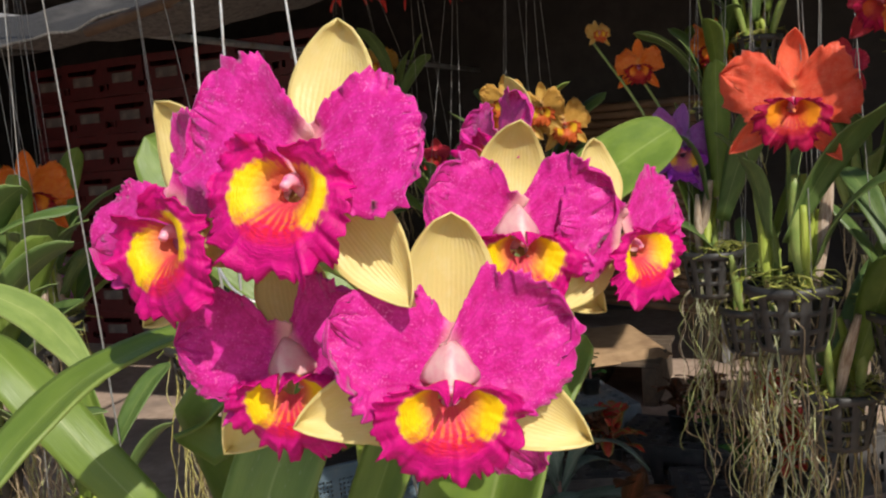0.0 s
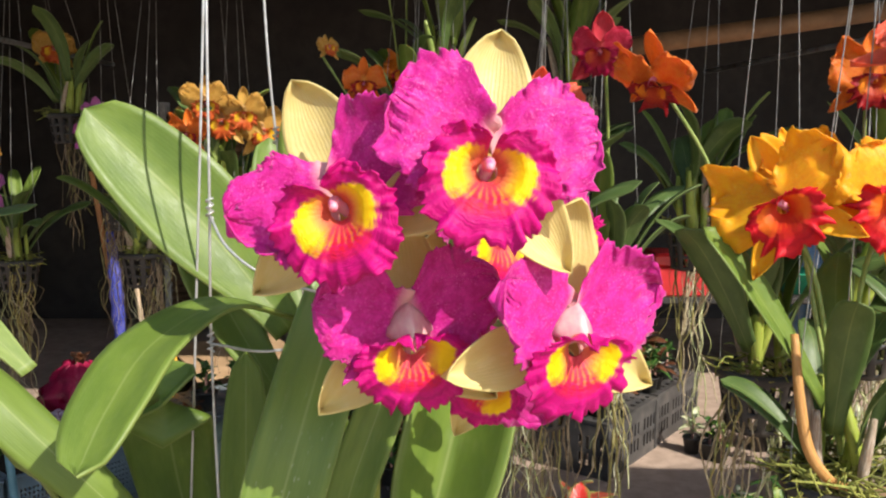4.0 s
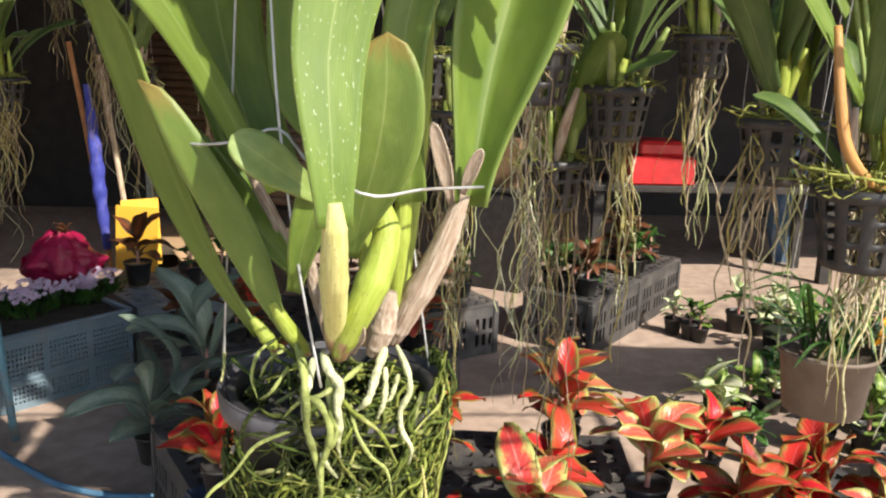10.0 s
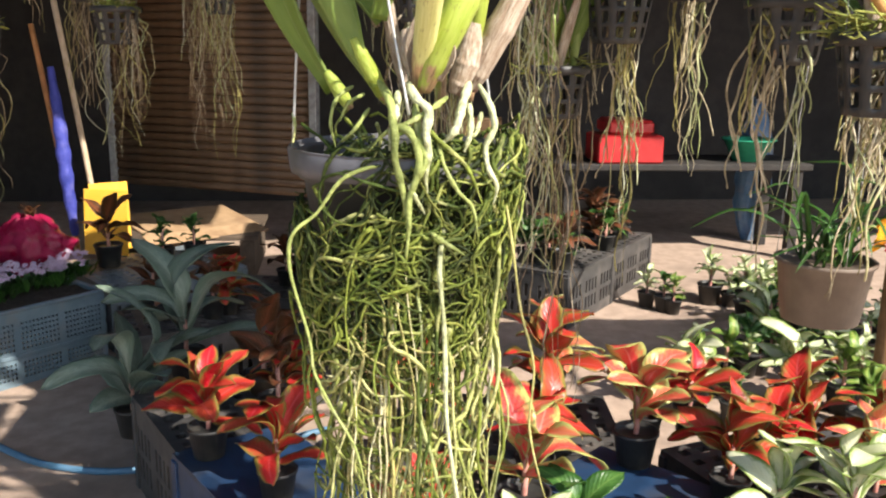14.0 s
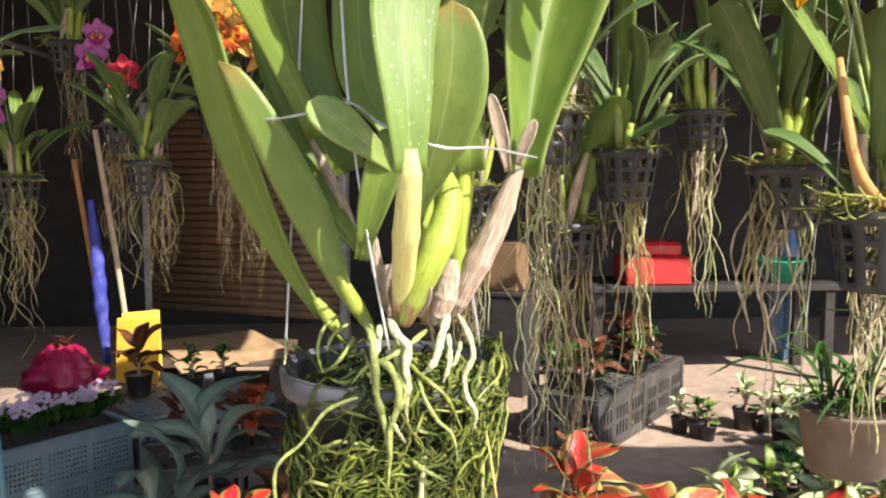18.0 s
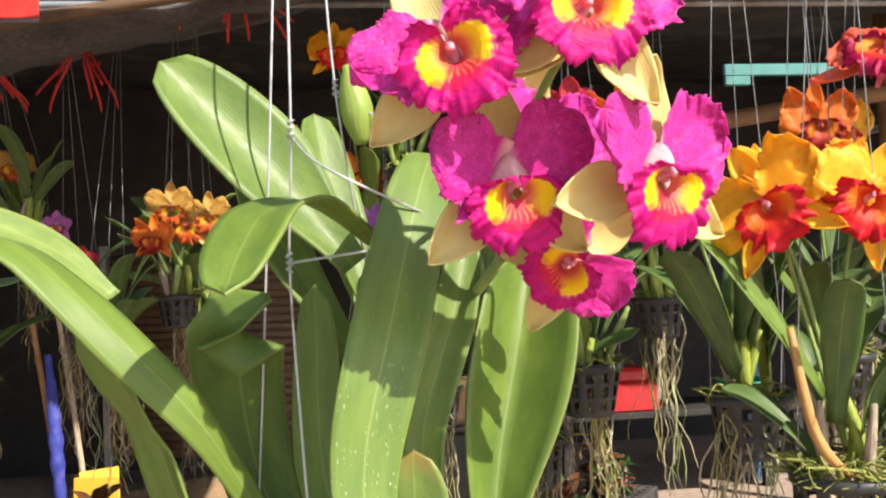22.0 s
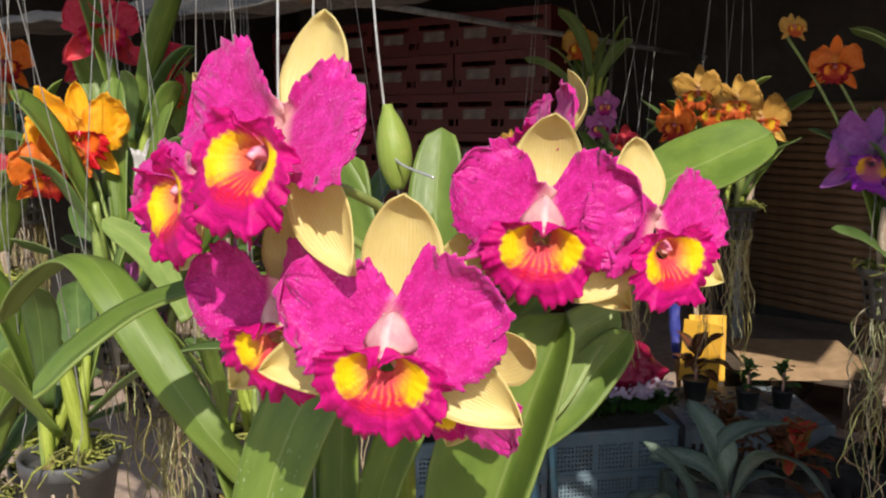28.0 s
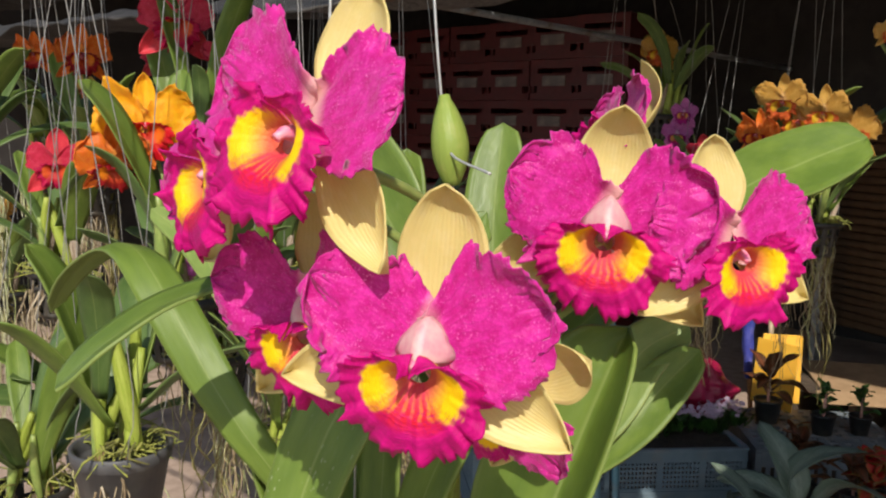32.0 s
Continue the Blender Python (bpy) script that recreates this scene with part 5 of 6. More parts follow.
# ---- ground and building ----
ASPHALT = plain_mat("worn_concrete", (0.33, 0.240, 0.180), (0.46, 0.34, 0.26), 14, 0.85, bump=0.6, dist=0.003, grime=(0.19, 0.145, 0.115), grime_scale=1.7)
ground = tagged(new("ground", sheet("ground", 8, 8, lambda u, v: (u * 150, (v * 2 - 1) * 150, 0), ASPHALT)), "worn grey brown concrete yard", "ground", kind="structure")
# unseen walls added to close the view; near-black stands in for deep shade
DARKWALL = plain_mat("shade_black_wall", (0.021, 0.018, 0.017), (0.042, 0.035, 0.032), 8, 0.8, bump=0.3, grime=(0.02, 0.018, 0.016), grime_scale=2)
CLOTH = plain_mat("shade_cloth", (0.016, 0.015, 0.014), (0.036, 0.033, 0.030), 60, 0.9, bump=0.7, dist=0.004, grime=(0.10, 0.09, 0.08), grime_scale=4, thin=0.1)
WOVEN = plain_mat("grey_woven_mat", (0.10, 0.092, 0.085), (0.20, 0.185, 0.17), 90, 0.9, bump=0.8, dist=0.004, grime=(0.06, 0.05, 0.045), grime_scale=5, thin=0.3)
TIMBER = plain_mat("brown_timber", (0.15, 0.075, 0.03), (0.24, 0.125, 0.055), 25, 0.7, bump=0.4, grime=(0.1, 0.06, 0.03), grime_scale=5)
STEEL = plain_mat("grey_steel", (0.25, 0.25, 0.25), (0.4, 0.4, 0.39), 30, 0.5, 0.4, bump=0.2, grime=(0.2, 0.15, 0.1), grime_scale=8)
tagged(new("wall_back", boxes("wall_back", [((-7, 7.0, 0), (7, 7.15, 3.2))], DARKWALL)), "added near-black back wall, standing in for deep shade", "wall", kind="structure")
tagged(new("wall_left", boxes("wall_left", [((-7.15, 1.2, 0), (-7.0, 7.15, 3.2))], DARKWALL)), "added near-black side wall, standing in for deep shade", "wall", kind="structure")
tagged(new("wall_right", boxes("wall_right", [((7.0, 1.2, 0), (7.15, 7.15, 3.2))], DARKWALL)), "added near-black side wall, standing in for deep shade", "wall", kind="structure")


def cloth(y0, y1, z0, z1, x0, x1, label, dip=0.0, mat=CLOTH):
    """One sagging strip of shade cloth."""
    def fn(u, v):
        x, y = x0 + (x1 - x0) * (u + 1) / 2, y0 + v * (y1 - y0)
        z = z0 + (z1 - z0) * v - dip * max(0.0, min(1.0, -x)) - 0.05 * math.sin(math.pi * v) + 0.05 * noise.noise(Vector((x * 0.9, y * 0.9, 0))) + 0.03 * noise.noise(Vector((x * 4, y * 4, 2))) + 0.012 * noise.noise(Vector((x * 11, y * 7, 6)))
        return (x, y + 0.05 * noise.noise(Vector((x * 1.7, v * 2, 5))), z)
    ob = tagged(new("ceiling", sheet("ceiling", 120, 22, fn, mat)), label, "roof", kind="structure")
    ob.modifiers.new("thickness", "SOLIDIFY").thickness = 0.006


# two unseen strips, added to shade the plants and ground behind them
cloth(0.10, 0.90, 2.14, 2.16, -2.4, 0.38, "unseen strip of black shade cloth added over the front rails for shade")
cloth(0.40, 1.20, 2.15, 2.16, 0.40, 1.15, "unseen strip of black shade cloth added over the front rails for shade")
# extents and gaps of these roof strips are made up to place sun and shade
cloth(1.20, 2.05, 2.02, 2.24, -7.0, -1.5, "sagging strip of black shade cloth over the stall, laid out for its shade", 0.18)
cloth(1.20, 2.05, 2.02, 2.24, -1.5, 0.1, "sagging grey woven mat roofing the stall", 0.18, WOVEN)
cloth(1.20, 2.30, 2.10, 2.26, 0.1, 0.95, "sagging strip of black shade cloth over the stall, laid out for its shade")
cloth(0.95, 2.95, 2.10, 2.36, 0.95, 1.8, "sagging strip of black shade cloth over the stall, laid out for its shade")
cloth(1.20, 1.72, 2.10, 2.20, 1.8, 7.0, "sagging strip of black shade cloth over the stall, laid out for its shade")
cloth(2.28, 2.85, 2.30, 2.38, -7.0, -1.3, "sagging strip of black shade cloth over the stall, laid out for its shade")
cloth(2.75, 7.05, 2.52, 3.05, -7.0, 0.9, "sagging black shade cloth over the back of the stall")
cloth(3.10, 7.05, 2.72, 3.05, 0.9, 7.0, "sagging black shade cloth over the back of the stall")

rails = thing("hanging_rails", (0, 0, RAIL_Z), "rusty grey steel pipe rails carrying the hanging orchids", "rail")
for y in RAILS:
    part("pipe", tube("pipe", [(-2.4, y, 0.008), (2.4, y, 0.008)], 0.008, STEEL, 4, 10), rails)
for x in (-2.4, 2.4):
    part("pipe", tube("pipe", [(x, 0.02, 0.03), (x, 7.0, 0.03)], 0.016, STEEL, 4, 10), rails)
    part("post", tube("post", [(x, 0.05, -RAIL_Z), (x, 0.05, 0.03)], 0.02, STEEL, 4, 12), rails)


def pole(name, a, b, r, mat, label, category):
    a, b = Vector(a), Vector(b)
    return tagged(new(name, tube(name, [a, a.lerp(b, 0.5) + Vector((0.006, 0.004, 0)), b], r, mat, 10, 12)), label, category)


PALEBLUE = plain_mat("pale_blue_paint", (0.10, 0.24, 0.30), (0.16, 0.33, 0.40), 20, 0.5, bump=0.2, grime=(0.25, 0.2, 0.14), grime_scale=9)
OLDBEAM = plain_mat("old_bamboo", (0.09, 0.05, 0.025), (0.15, 0.085, 0.045), 25, 0.8, bump=0.5, grime=(0.05, 0.03, 0.02), grime_scale=7)
pole("roof_beam", (-1.2, 1.185, 1.82), (0.9, 1.185, 2.15), 0.011, OLDBEAM, "brown bamboo pole under the shade cloth edge", "beam")
pole("roof_beam", (0.30, 1.75, 1.74), (2.4, 1.75, 2.06), 0.022, TIMBER, "brown timber beam under the roof", "beam")
pole("roof_post", (1.66, 2.35, 0.0), (1.66, 2.35, 2.3), 0.035, TIMBER, "brown timber post holding the roof", "post")
pole("blue_pole", (-1.42, 2.6, 0.0), (-1.54, 2.6, 1.40), 0.018, PALEBLUE, "pale blue painted steel pole leaning slightly", "pole")
pole("blue_pole", (-1.37, 2.66, 0.0), (-1.49, 2.66, 1.36), 0.014, PALEBLUE, "pale blue painted steel pole leaning slightly", "pole")


# ---- crates and trays on the ground ----
BLUE = plain_mat("blue_plastic", (0.010, 0.026, 0.062), (0.020, 0.052, 0.120), 12, 0.38, bump=0.15, grime=(0.055, 0.058, 0.065), grime_scale=5)
SLATE = plain_mat("slate_blue_plastic", (0.11, 0.165, 0.20), (0.17, 0.23, 0.265), 12, 0.55, bump=0.2, grime=(0.22, 0.215, 0.20), grime_scale=7)
DARKP = plain_mat("dark_plastic", (0.035, 0.033, 0.032), (0.075, 0.07, 0.066), 14, 0.55, bump=0.25, grime=(0.16, 0.14, 0.12), grime_scale=6)
SOIL = plain_mat("dark_soil", (0.02, 0.014, 0.009), (0.055, 0.04, 0.026), 60, 0.95, bump=1.0, dist=0.004)


def grid_mesh(name, xs, zs, hole, flat=False):
    """A plate of cells, some left open."""
    nx, nz = len(xs), len(zs)
    vs = [(x, z, 0) if flat else (x, 0, z) for z in zs for x in xs]
    fs = [(j * nx + i, j * nx + i + 1, (j + 1) * nx + i + 1, (j + 1) * nx + i) for j in range(nz - 1) for i in range(nx - 1) if not hole(i, j)]
    return mesh_of(name, vs, fs, [], smooth=False)


def wall_mesh(ln, h, holes):
    n = max(9, int(ln / 0.018)) | 1
    xs = [-ln / 2 + ln * k / n for k in range(n + 1)]
    zs = [0, 0.14 * h, 0.20 * h, 0.32 * h, 0.44 * h, 0.52 * h, 0.64 * h, 0.76 * h, 0.84 * h, h]
    return grid_mesh("side", xs, zs, lambda i, j: holes and i % 2 == 1 and j in (2, 3, 5, 6) and i % 10 != 9)


def top_mesh(w, d, holes):
    nx, ny = max(9, int(w / 0.03)) | 1, max(7, int(d / 0.03)) | 1
    xs, ys = [-w / 2 + w * k / nx for k in range(nx + 1)], [-d / 2 + d * k / ny for k in range(ny + 1)]
    return grid_mesh("top", xs, ys, lambda i, j: holes and i % 2 == 1 and j % 2 == 1 and 0 < i < nx - 1 and 0 < j < ny - 1, True)


def crate(at, size, rz, mat, label, perforated=True, group="crates"):
    """A market crate, bottom up or filled: a shell with rims, ribs and slotted sides; at: middle of its foot."""
    w, d, h = size
    o = thing("crate", at, label, "crate", group)
    o.rotation_euler = (0, 0, radians(rz))
    part("top", top_mesh(w, d, perforated), o, pose(0, 0, h), thick=0.012)
    for sx, sy, ln in ((0, -1, w), (0, 1, w), (-1, 0, d), (1, 0, d)):
        m = pose(0, sy * (d / 2 - 0.008), 0, 0, 0, 0 if sy < 0 else 180) if sx == 0 else pose(sx * (w / 2 - 0.008), 0, 0, 0, 0, -90 if sx < 0 else 90)
        part("side", wall_mesh(ln - 0.02, h - 0.008, perforated), o, m, thick=0.010)
    for ch in o.children:
        ch.data.materials.clear()
        ch.data.materials.append(mat)
    for x in (-1, 1):
        for y in (-1, 1):
            part("corner_post", boxes("corner_post", [((-0.014, -0.014, 0), (0.014, 0.014, h - 0.007))], mat, 0.004), o, pose(x * (w / 2 - 0.010), y * (d / 2 - 0.010), 0))
    return o


crate((-0.334, 1.631, 0), (0.30, 0.42, 0.30), 31, BLUE, "blue plastic crate upside down carrying potted plants", False)
crate((0.50, 1.47, 0), (0.28, 0.36, 0.30), 41, BLUE, "blue plastic crate upside down carrying potted plants", False)
crate((0.77, 1.16, 0), (0.56, 0.32, 0.28), -40, DARKP, "dark perforated crate carrying white leaved plants")
crate((0.06, 1.20, 0), (0.58, 0.34, 0.28), 8, DARKP, "grey dusty crate carrying red leaved plants")
crate((-0.53, 2.03, 0), (0.30, 0.44, 0.28), 27, DARKP, "dark dusty crate carrying plants")
crate((0.30, 2.00, 0), (0.62, 0.38, 0.24), -6, DARKP, "dark crate carrying red leaved plants")
crate((0.98, 1.66, 0), (0.55, 0.36, 0.26), 18, DARKP, "dark crate carrying red leaved plants")
crate((0.89, 3.83, 0), (0.55, 0.36, 0.26), 51, DARKP, "dark grey slotted crate of seedlings")
crate((1.24, 4.28, 0), (0.55, 0.36, 0.26), 51, DARKP, "dark grey slotted crate of seedlings")
for x, y, rz in ((-0.10, 2.95, 14), (-0.38, 3.45, -8), (0.12, 3.60, 30), (-0.75, 3.05, 20)):
    crate((x, y, 0), (0.52, 0.36, 0.24), rz, DARKP, "dark dusty crate carrying bronze and red plants")
# the long row of planting trays
def mesh_side(ln, h):
    """A tray's side: frame bars round panels of fine square holes, two rows."""
    xs, px = [-ln / 2, -ln / 2 + 0.014], -ln / 2 + 0.014
    panels = max(1, round(ln / 0.18))
    wide = (ln - 0.014) / panels
    holes_x = set()
    for p in range(panels):
        cells = 21
        w = (wide - 0.014) / cells
        for c in range(cells):
            if c % 2:
                holes_x.add(len(xs) - 1)
            px += w
            xs.append(px)
        px += 0.014
        xs.append(px)
    zs, holes_z = [0.0, 0.03 * h, 0.06 * h], set()
    for z0, z1 in ((0.06 * h, 0.34 * h), (0.44 * h, 0.88 * h)):
        n = 9 if z0 < 0.1 * h else 13
        if z0 > zs[-1]:
            zs.append(z0)
        for c in range(n):
            if c % 2:
                holes_z.add(len(zs) - 1)
            zs.append(z0 + (z1 - z0) * (c + 1) / n)
    zs += [0.93 * h, h]
    return grid_mesh("side", xs, zs, lambda i, j: i in holes_x and j in holes_z)


def tray(at, size, rz, label):
    """A deep planting tray full of dark soil; at: middle of its foot."""
    w, d, h = size
    o = thing("planting_tray", at, label, "tray", "planting trays")
    o.rotation_euler = (0, 0, radians(rz))
    for sx, sy, ln in ((0, -1, w), (0, 1, w), (-1, 0, d), (1, 0, d)):
        m = pose(0, sy * (d / 2 - 0.006), 0, 0, 0, 0 if sy < 0 else 180) if sx == 0 else pose(sx * (w / 2 - 0.006), 0, 0, 0, 0, -90 if sx < 0 else 90)
        sd = part("side", mesh_side(ln - 0.012, h - 0.012), o, m, thick=0.008)
        sd.data.materials.append(SLATE)
        rim = ((-ln / 2, -0.012, h - 0.012), (ln / 2, 0.012, h)) if sx == 0 else ((-ln / 2 + 0.02, -0.012, h - 0.012), (ln / 2 - 0.02, 0.012, h))
        part("rim", boxes("rim", [rim], SLATE, 0.003), o, m)
        ledge = ((-ln / 2 + 0.012, -0.010, 0.36 * h), (ln / 2 - 0.012, -0.0045, 0.41 * h))
        part("ledge", boxes("ledge", [ledge], SLATE, 0.002), o, m)
    def top(u, v):
        x, y = u * (w / 2 - 0.016), (v * 2 - 1) * (d / 2 - 0.016)
        return (x, y, h - 0.022 + 0.014 * noise.noise(Vector((x * 14 + rz, y * 14, 1))))
    part("soil", sheet("soil", 20, 20, top, SOIL), o, label="dark potting soil")
    return o


SLATE_DARK = plain_mat("grey_slate_plastic", (0.13, 0.155, 0.17), (0.20, 0.23, 0.245), 12, 0.6, bump=0.2, grime=(0.26, 0.24, 0.21), grime_scale=6)
tray((-1.92, 2.845, 0), (0.56, 0.60, 0.30), 46.7, "slate blue mesh sided planting tray full of dark soil")
tray((-1.53, 3.265, 0), (0.56, 0.60, 0.30), 46.7, "slate blue mesh sided planting tray full of dark soil")
crate((-1.03, 3.75, 0), (0.64, 0.56, 0.27), 37, SLATE_DARK, "slate grey slotted crate upside down carrying seedlings", True, "tray crates")

# ---- potted foliage plants ----
def foliage_mat(name, edge, mid, rib, thin=0.25, lo=0.25):
    n = Net(name)
    u, v, uv = n.uv()
    a = n.math("ABSOLUTE", n.math("MULTIPLY_ADD", u, 2.0, -1.0))
    q = n.math("ADD", a, n.math("MULTIPLY_ADD", n.noise(6.0, 5.0, n.stretch(uv, 1.0, 1.5), 0.7), 1.7, -0.85))
    col = n.mix(n.step(q, lo - 0.2, lo + 0.4), mid, edge)
    col = n.mix(n.math("MULTIPLY", n.step(n.noise(40.0, 2.0, uv), 0.6, 0.7), 0.4), col, edge)
    col = n.mix(n.math("MULTIPLY", n.rand(), 0.35), col, edge)
    col = n.mix(n.math("MULTIPLY", n.step(a, 0.08, 0.02), 0.5), col, rib)
    ribs = n.math("SINE", n.math("MULTIPLY", n.math("ADD", v, n.math("MULTIPLY", a, -0.25)), 75.0))
    n.bump(ribs, 0.25, 0.0012)
    return n.done(col, 0.36, thin=thin, spec=0.45)


RED_LEAF = foliage_mat("red_aglaonema", (0.24, 0.20, 0.045), (0.68, 0.012, 0.030), (0.76, 0.14, 0.15), lo=0.62)
PINK_LEAF = foliage_mat("pink_aglaonema", (0.45, 0.45, 0.14), (0.76, 0.07, 0.065), (0.80, 0.36, 0.30), lo=0.5)
PALE_LEAF = foliage_mat("white_aglaonema", (0.26, 0.36, 0.08), (0.80, 0.80, 0.56), (0.7, 0.72, 0.5), lo=0.62)
GREEN_LEAF = foliage_mat("green_foliage", (0.04, 0.11, 0.02), (0.09, 0.20, 0.04), (0.2, 0.3, 0.08))
BLUE_LEAF = foliage_mat("blue_green_foliage", (0.18, 0.24, 0.18), (0.32, 0.38, 0.30), (0.36, 0.42, 0.32))
BRONZE_LEAF = foliage_mat("bronze_foliage", (0.10, 0.045, 0.02), (0.22, 0.07, 0.03), (0.3, 0.1, 0.06))


def foliage_leaves(mat, L, w, wave=0.006):
    return [leaf_mesh("leaf", [(0, 0, 0), (L * 0.25, 0, L * h), (L * 0.65, 0, L * h * 1.1), (L, 0, L * h * 0.55)], w, mat, 0.2, (-0.2, 0, 1), 0.45, 0.12, 8, 12, seed=h * 9, wave=wave, tip=1.1) for h in (0.25, 0.45, 0.1)]


SORTS = {
    "red": (foliage_leaves(RED_LEAF, 0.155, 0.072, 0.009), "red leaved potted plant with green edges", 12),
    "pink": (foliage_leaves(PINK_LEAF, 0.16, 0.072, 0.009), "salmon and green leaved potted plant", 11),
    "pale": (foliage_leaves(PALE_LEAF, 0.16, 0.06), "white and green leaved potted plant", 11),
    "green": (foliage_leaves(GREEN_LEAF, 0.12, 0.055), "green leaved potted plant", 10),
    "blue": (foliage_leaves(BLUE_LEAF, 0.25, 0.085), "blue green leaved potted plant", 10),
    "bronze": (foliage_leaves(BRONZE_LEAF, 0.14, 0.05), "bronze leaved potted plant", 11),
    "small": (foliage_leaves(GREEN_LEAF, 0.075, 0.03), "small green seedling in a black pot", 12),
    "light": (foliage_leaves(foliage_mat("light_green_foliage", (0.14, 0.24, 0.04), (0.34, 0.42, 0.09), (0.4, 0.45, 0.15)), 0.085, 0.036), "light green seedling in a black pot", 12),
    "mottled": (foliage_leaves(PALE_LEAF, 0.08, 0.035), "small mottled seedling in a black pot", 12),
}
SMALL_POT = pot_mesh("pot", 0.05, 0.085, POT_BLACK, 0.72, 0.004, 24)
STEM = tube("stem", [(0, 0, 0), (0.002, 0, 0.05), (0, 0.002, 0.10)], 0.006, plain_mat("pink_stem", (0.5, 0.2, 0.16), (0.62, 0.36, 0.28), 60, 0.5), 6, 8)


def potted(sort, at, seed, scale=1.0, pot=True):
    rs = random.Random(seed)
    leaves, label, n = SORTS[sort]
    o = thing("potted_plant", at, label, "potted plant", sort + " leaved plants")
    h = 0.0
    if pot:
        part("pot", SMALL_POT, o, Matrix.Scale(scale, 4), "black plastic nursery pot")
        h = 0.072 * scale
    part("stem", STEM, o, pose(0, 0, h - 0.01) @ Matrix.Scale(scale, 4))
    for k in range(n):
        a = 137.5 * k + rs.uniform(-20, 20)
        up = k / n
        m = pose(0, 0, h + (0.02 + 0.08 * up) * scale, 0, 0, a) @ pose(0, 0, 0, rs.uniform(-28, 28), -52 * up + rs.uniform(-18, 22), rs.uniform(-12, 12))
        part("leaf", rs.choice(leaves), o, m @ Matrix.Scale(scale * rs.uniform(0.75, 1.1), 4), thick=0.0008)
    return o


for k, (sort, x, y, z, s) in enumerate([
    ("red", -0.48, 1.72, 0.30, 1.0), ("bronze", -0.33, 1.92, 0.28, 1.1), ("red", -0.30, 1.50, 0.30, 0.9), ("red", -0.30, 2.0, 0.28, 0.8), ("bronze", -0.10, 2.05, 0.24, 1.0),
    ("red", 0.42, 2.03, 0.24, 1.15), ("pink", 0.54, 1.60, 0.30, 1.1), ("red", 0.70, 1.42, 0.28, 0.95), ("red", 0.97, 1.60, 0.26, 1.0), ("red", 1.08, 1.48, 0.26, 1.0),
    ("pink", 0.22, 1.36, 0.28, 1.15), ("red", 0.78, 1.86, 0.26, 0.9), ("red", 0.30, 1.62, 0.24, 1.0), ("pink", 0.66, 1.86, 0.24, 0.9), ("red", 0.05, 1.95, 0.24, 1.0), ("red", 0.10, 1.70, 0.0, 1.0),
    ("pale", 0.70, 1.20, 0.28, 1.0), ("pale", 0.84, 1.18, 0.28, 1.1), ("green", 0.28, 1.14, 0.28, 1.0), ("green", 0.44, 1.05, 0.2, 1.2), ("pale", 0.17, 1.08, 0.28, 0.9), ("pink", -0.02, 1.22, 0.28, 0.9),
    ("blue", -0.66, 2.45, 0.22, 1.2), ("blue", -0.80, 2.30, 0.10, 1.1), ("red", 0.85, 1.52, 0.26, 0.9), ("pink", 1.02, 1.38, 0.26, 0.9), ("pink", 0.46, 2.16, 0.24, 1.0), ("bronze", -1.20, 3.66, 0.292, 1.25), ("small", -0.98, 3.72, 0.275, 1.1), ("small", -0.86, 3.84, 0.275, 1.0), ("bronze", -0.40, 2.26, 0.20, 1.3), ("green", 1.0, 1.20, 0.26, 1.0),
]):
    potted(sort, (x, y, z), 100 + k, s)
rs = random.Random(16)
for k in range(20):
    cx, cy = ((-0.10, 2.95), (-0.38, 3.45), (0.12, 3.60), (-0.75, 3.05))[k % 4]
    potted(rs.choice(("bronze", "red", "green", "bronze", "small")), (cx + rs.uniform(-0.16, 0.16), cy + rs.uniform(-0.09, 0.09), 0.246), 400 + k, rs.uniform(0.8, 1.1))
rs = random.Random(6)
for k in range(16):
    t, q = rs.uniform(0.0, 1.0), rs.uniform(-0.13, 0.13)
    potted(rs.choice(("small", "mottled", "green", "bronze")), (0.76 + 0.62 * 1.0 * t - 0.78 * q, 3.66 + 0.78 * 1.0 * t + 0.62 * q, 0.262), 300 + k, rs.uniform(0.7, 1.1))
rs = random.Random(5)
for k in range(70):
    x, y = rs.uniform(1.05, 2.5), rs.uniform(2.0, 3.9)
    if x < 1.35 and y > 2.9:
        x += 0.55
    potted(rs.choice(("mottled", "mottled", "light", "light", "pale", "small")), (x, y, 0), 200 + k, rs.uniform(0.8, 1.3))


# ---- the beige hanging pot with a grassy yellow orchid ----
GRASS_LEAF = [leaf_mesh("leaf", [(0, 0, 0), (0.03, 0, 0.05), (0.09, 0, 0.07 * q), (0.15, 0, 0.04 * q)], 0.011, GREEN_LEAF, 0.4, (-0.2, 0, 1), 0.3, 0.5, 4, 10) for q in (1.0, 0.5, 1.6)]
BEIGE = Vector((0.532, 0.855, 0.905))
bp = thing("hanging_pot", BEIGE, "weathered beige pot of grassy leaves with yellow flowers", "hanging pot")
part("pot", pot_mesh("pot", 0.068, 0.092, POT_BEIGE, 0.78, 0.003), bp)
rs = random.Random(77)
for k in range(30):
    part("leaf", GRASS_LEAF[k % 3], bp, pose(rs.uniform(-0.03, 0.03), rs.uniform(-0.03, 0.03), 0.082, rs.uniform(-10, 10), rs.uniform(-45, 10), 137.5 * k) @ Matrix.Scale(rs.uniform(0.6, 1.05), 4), thick=0.0008)
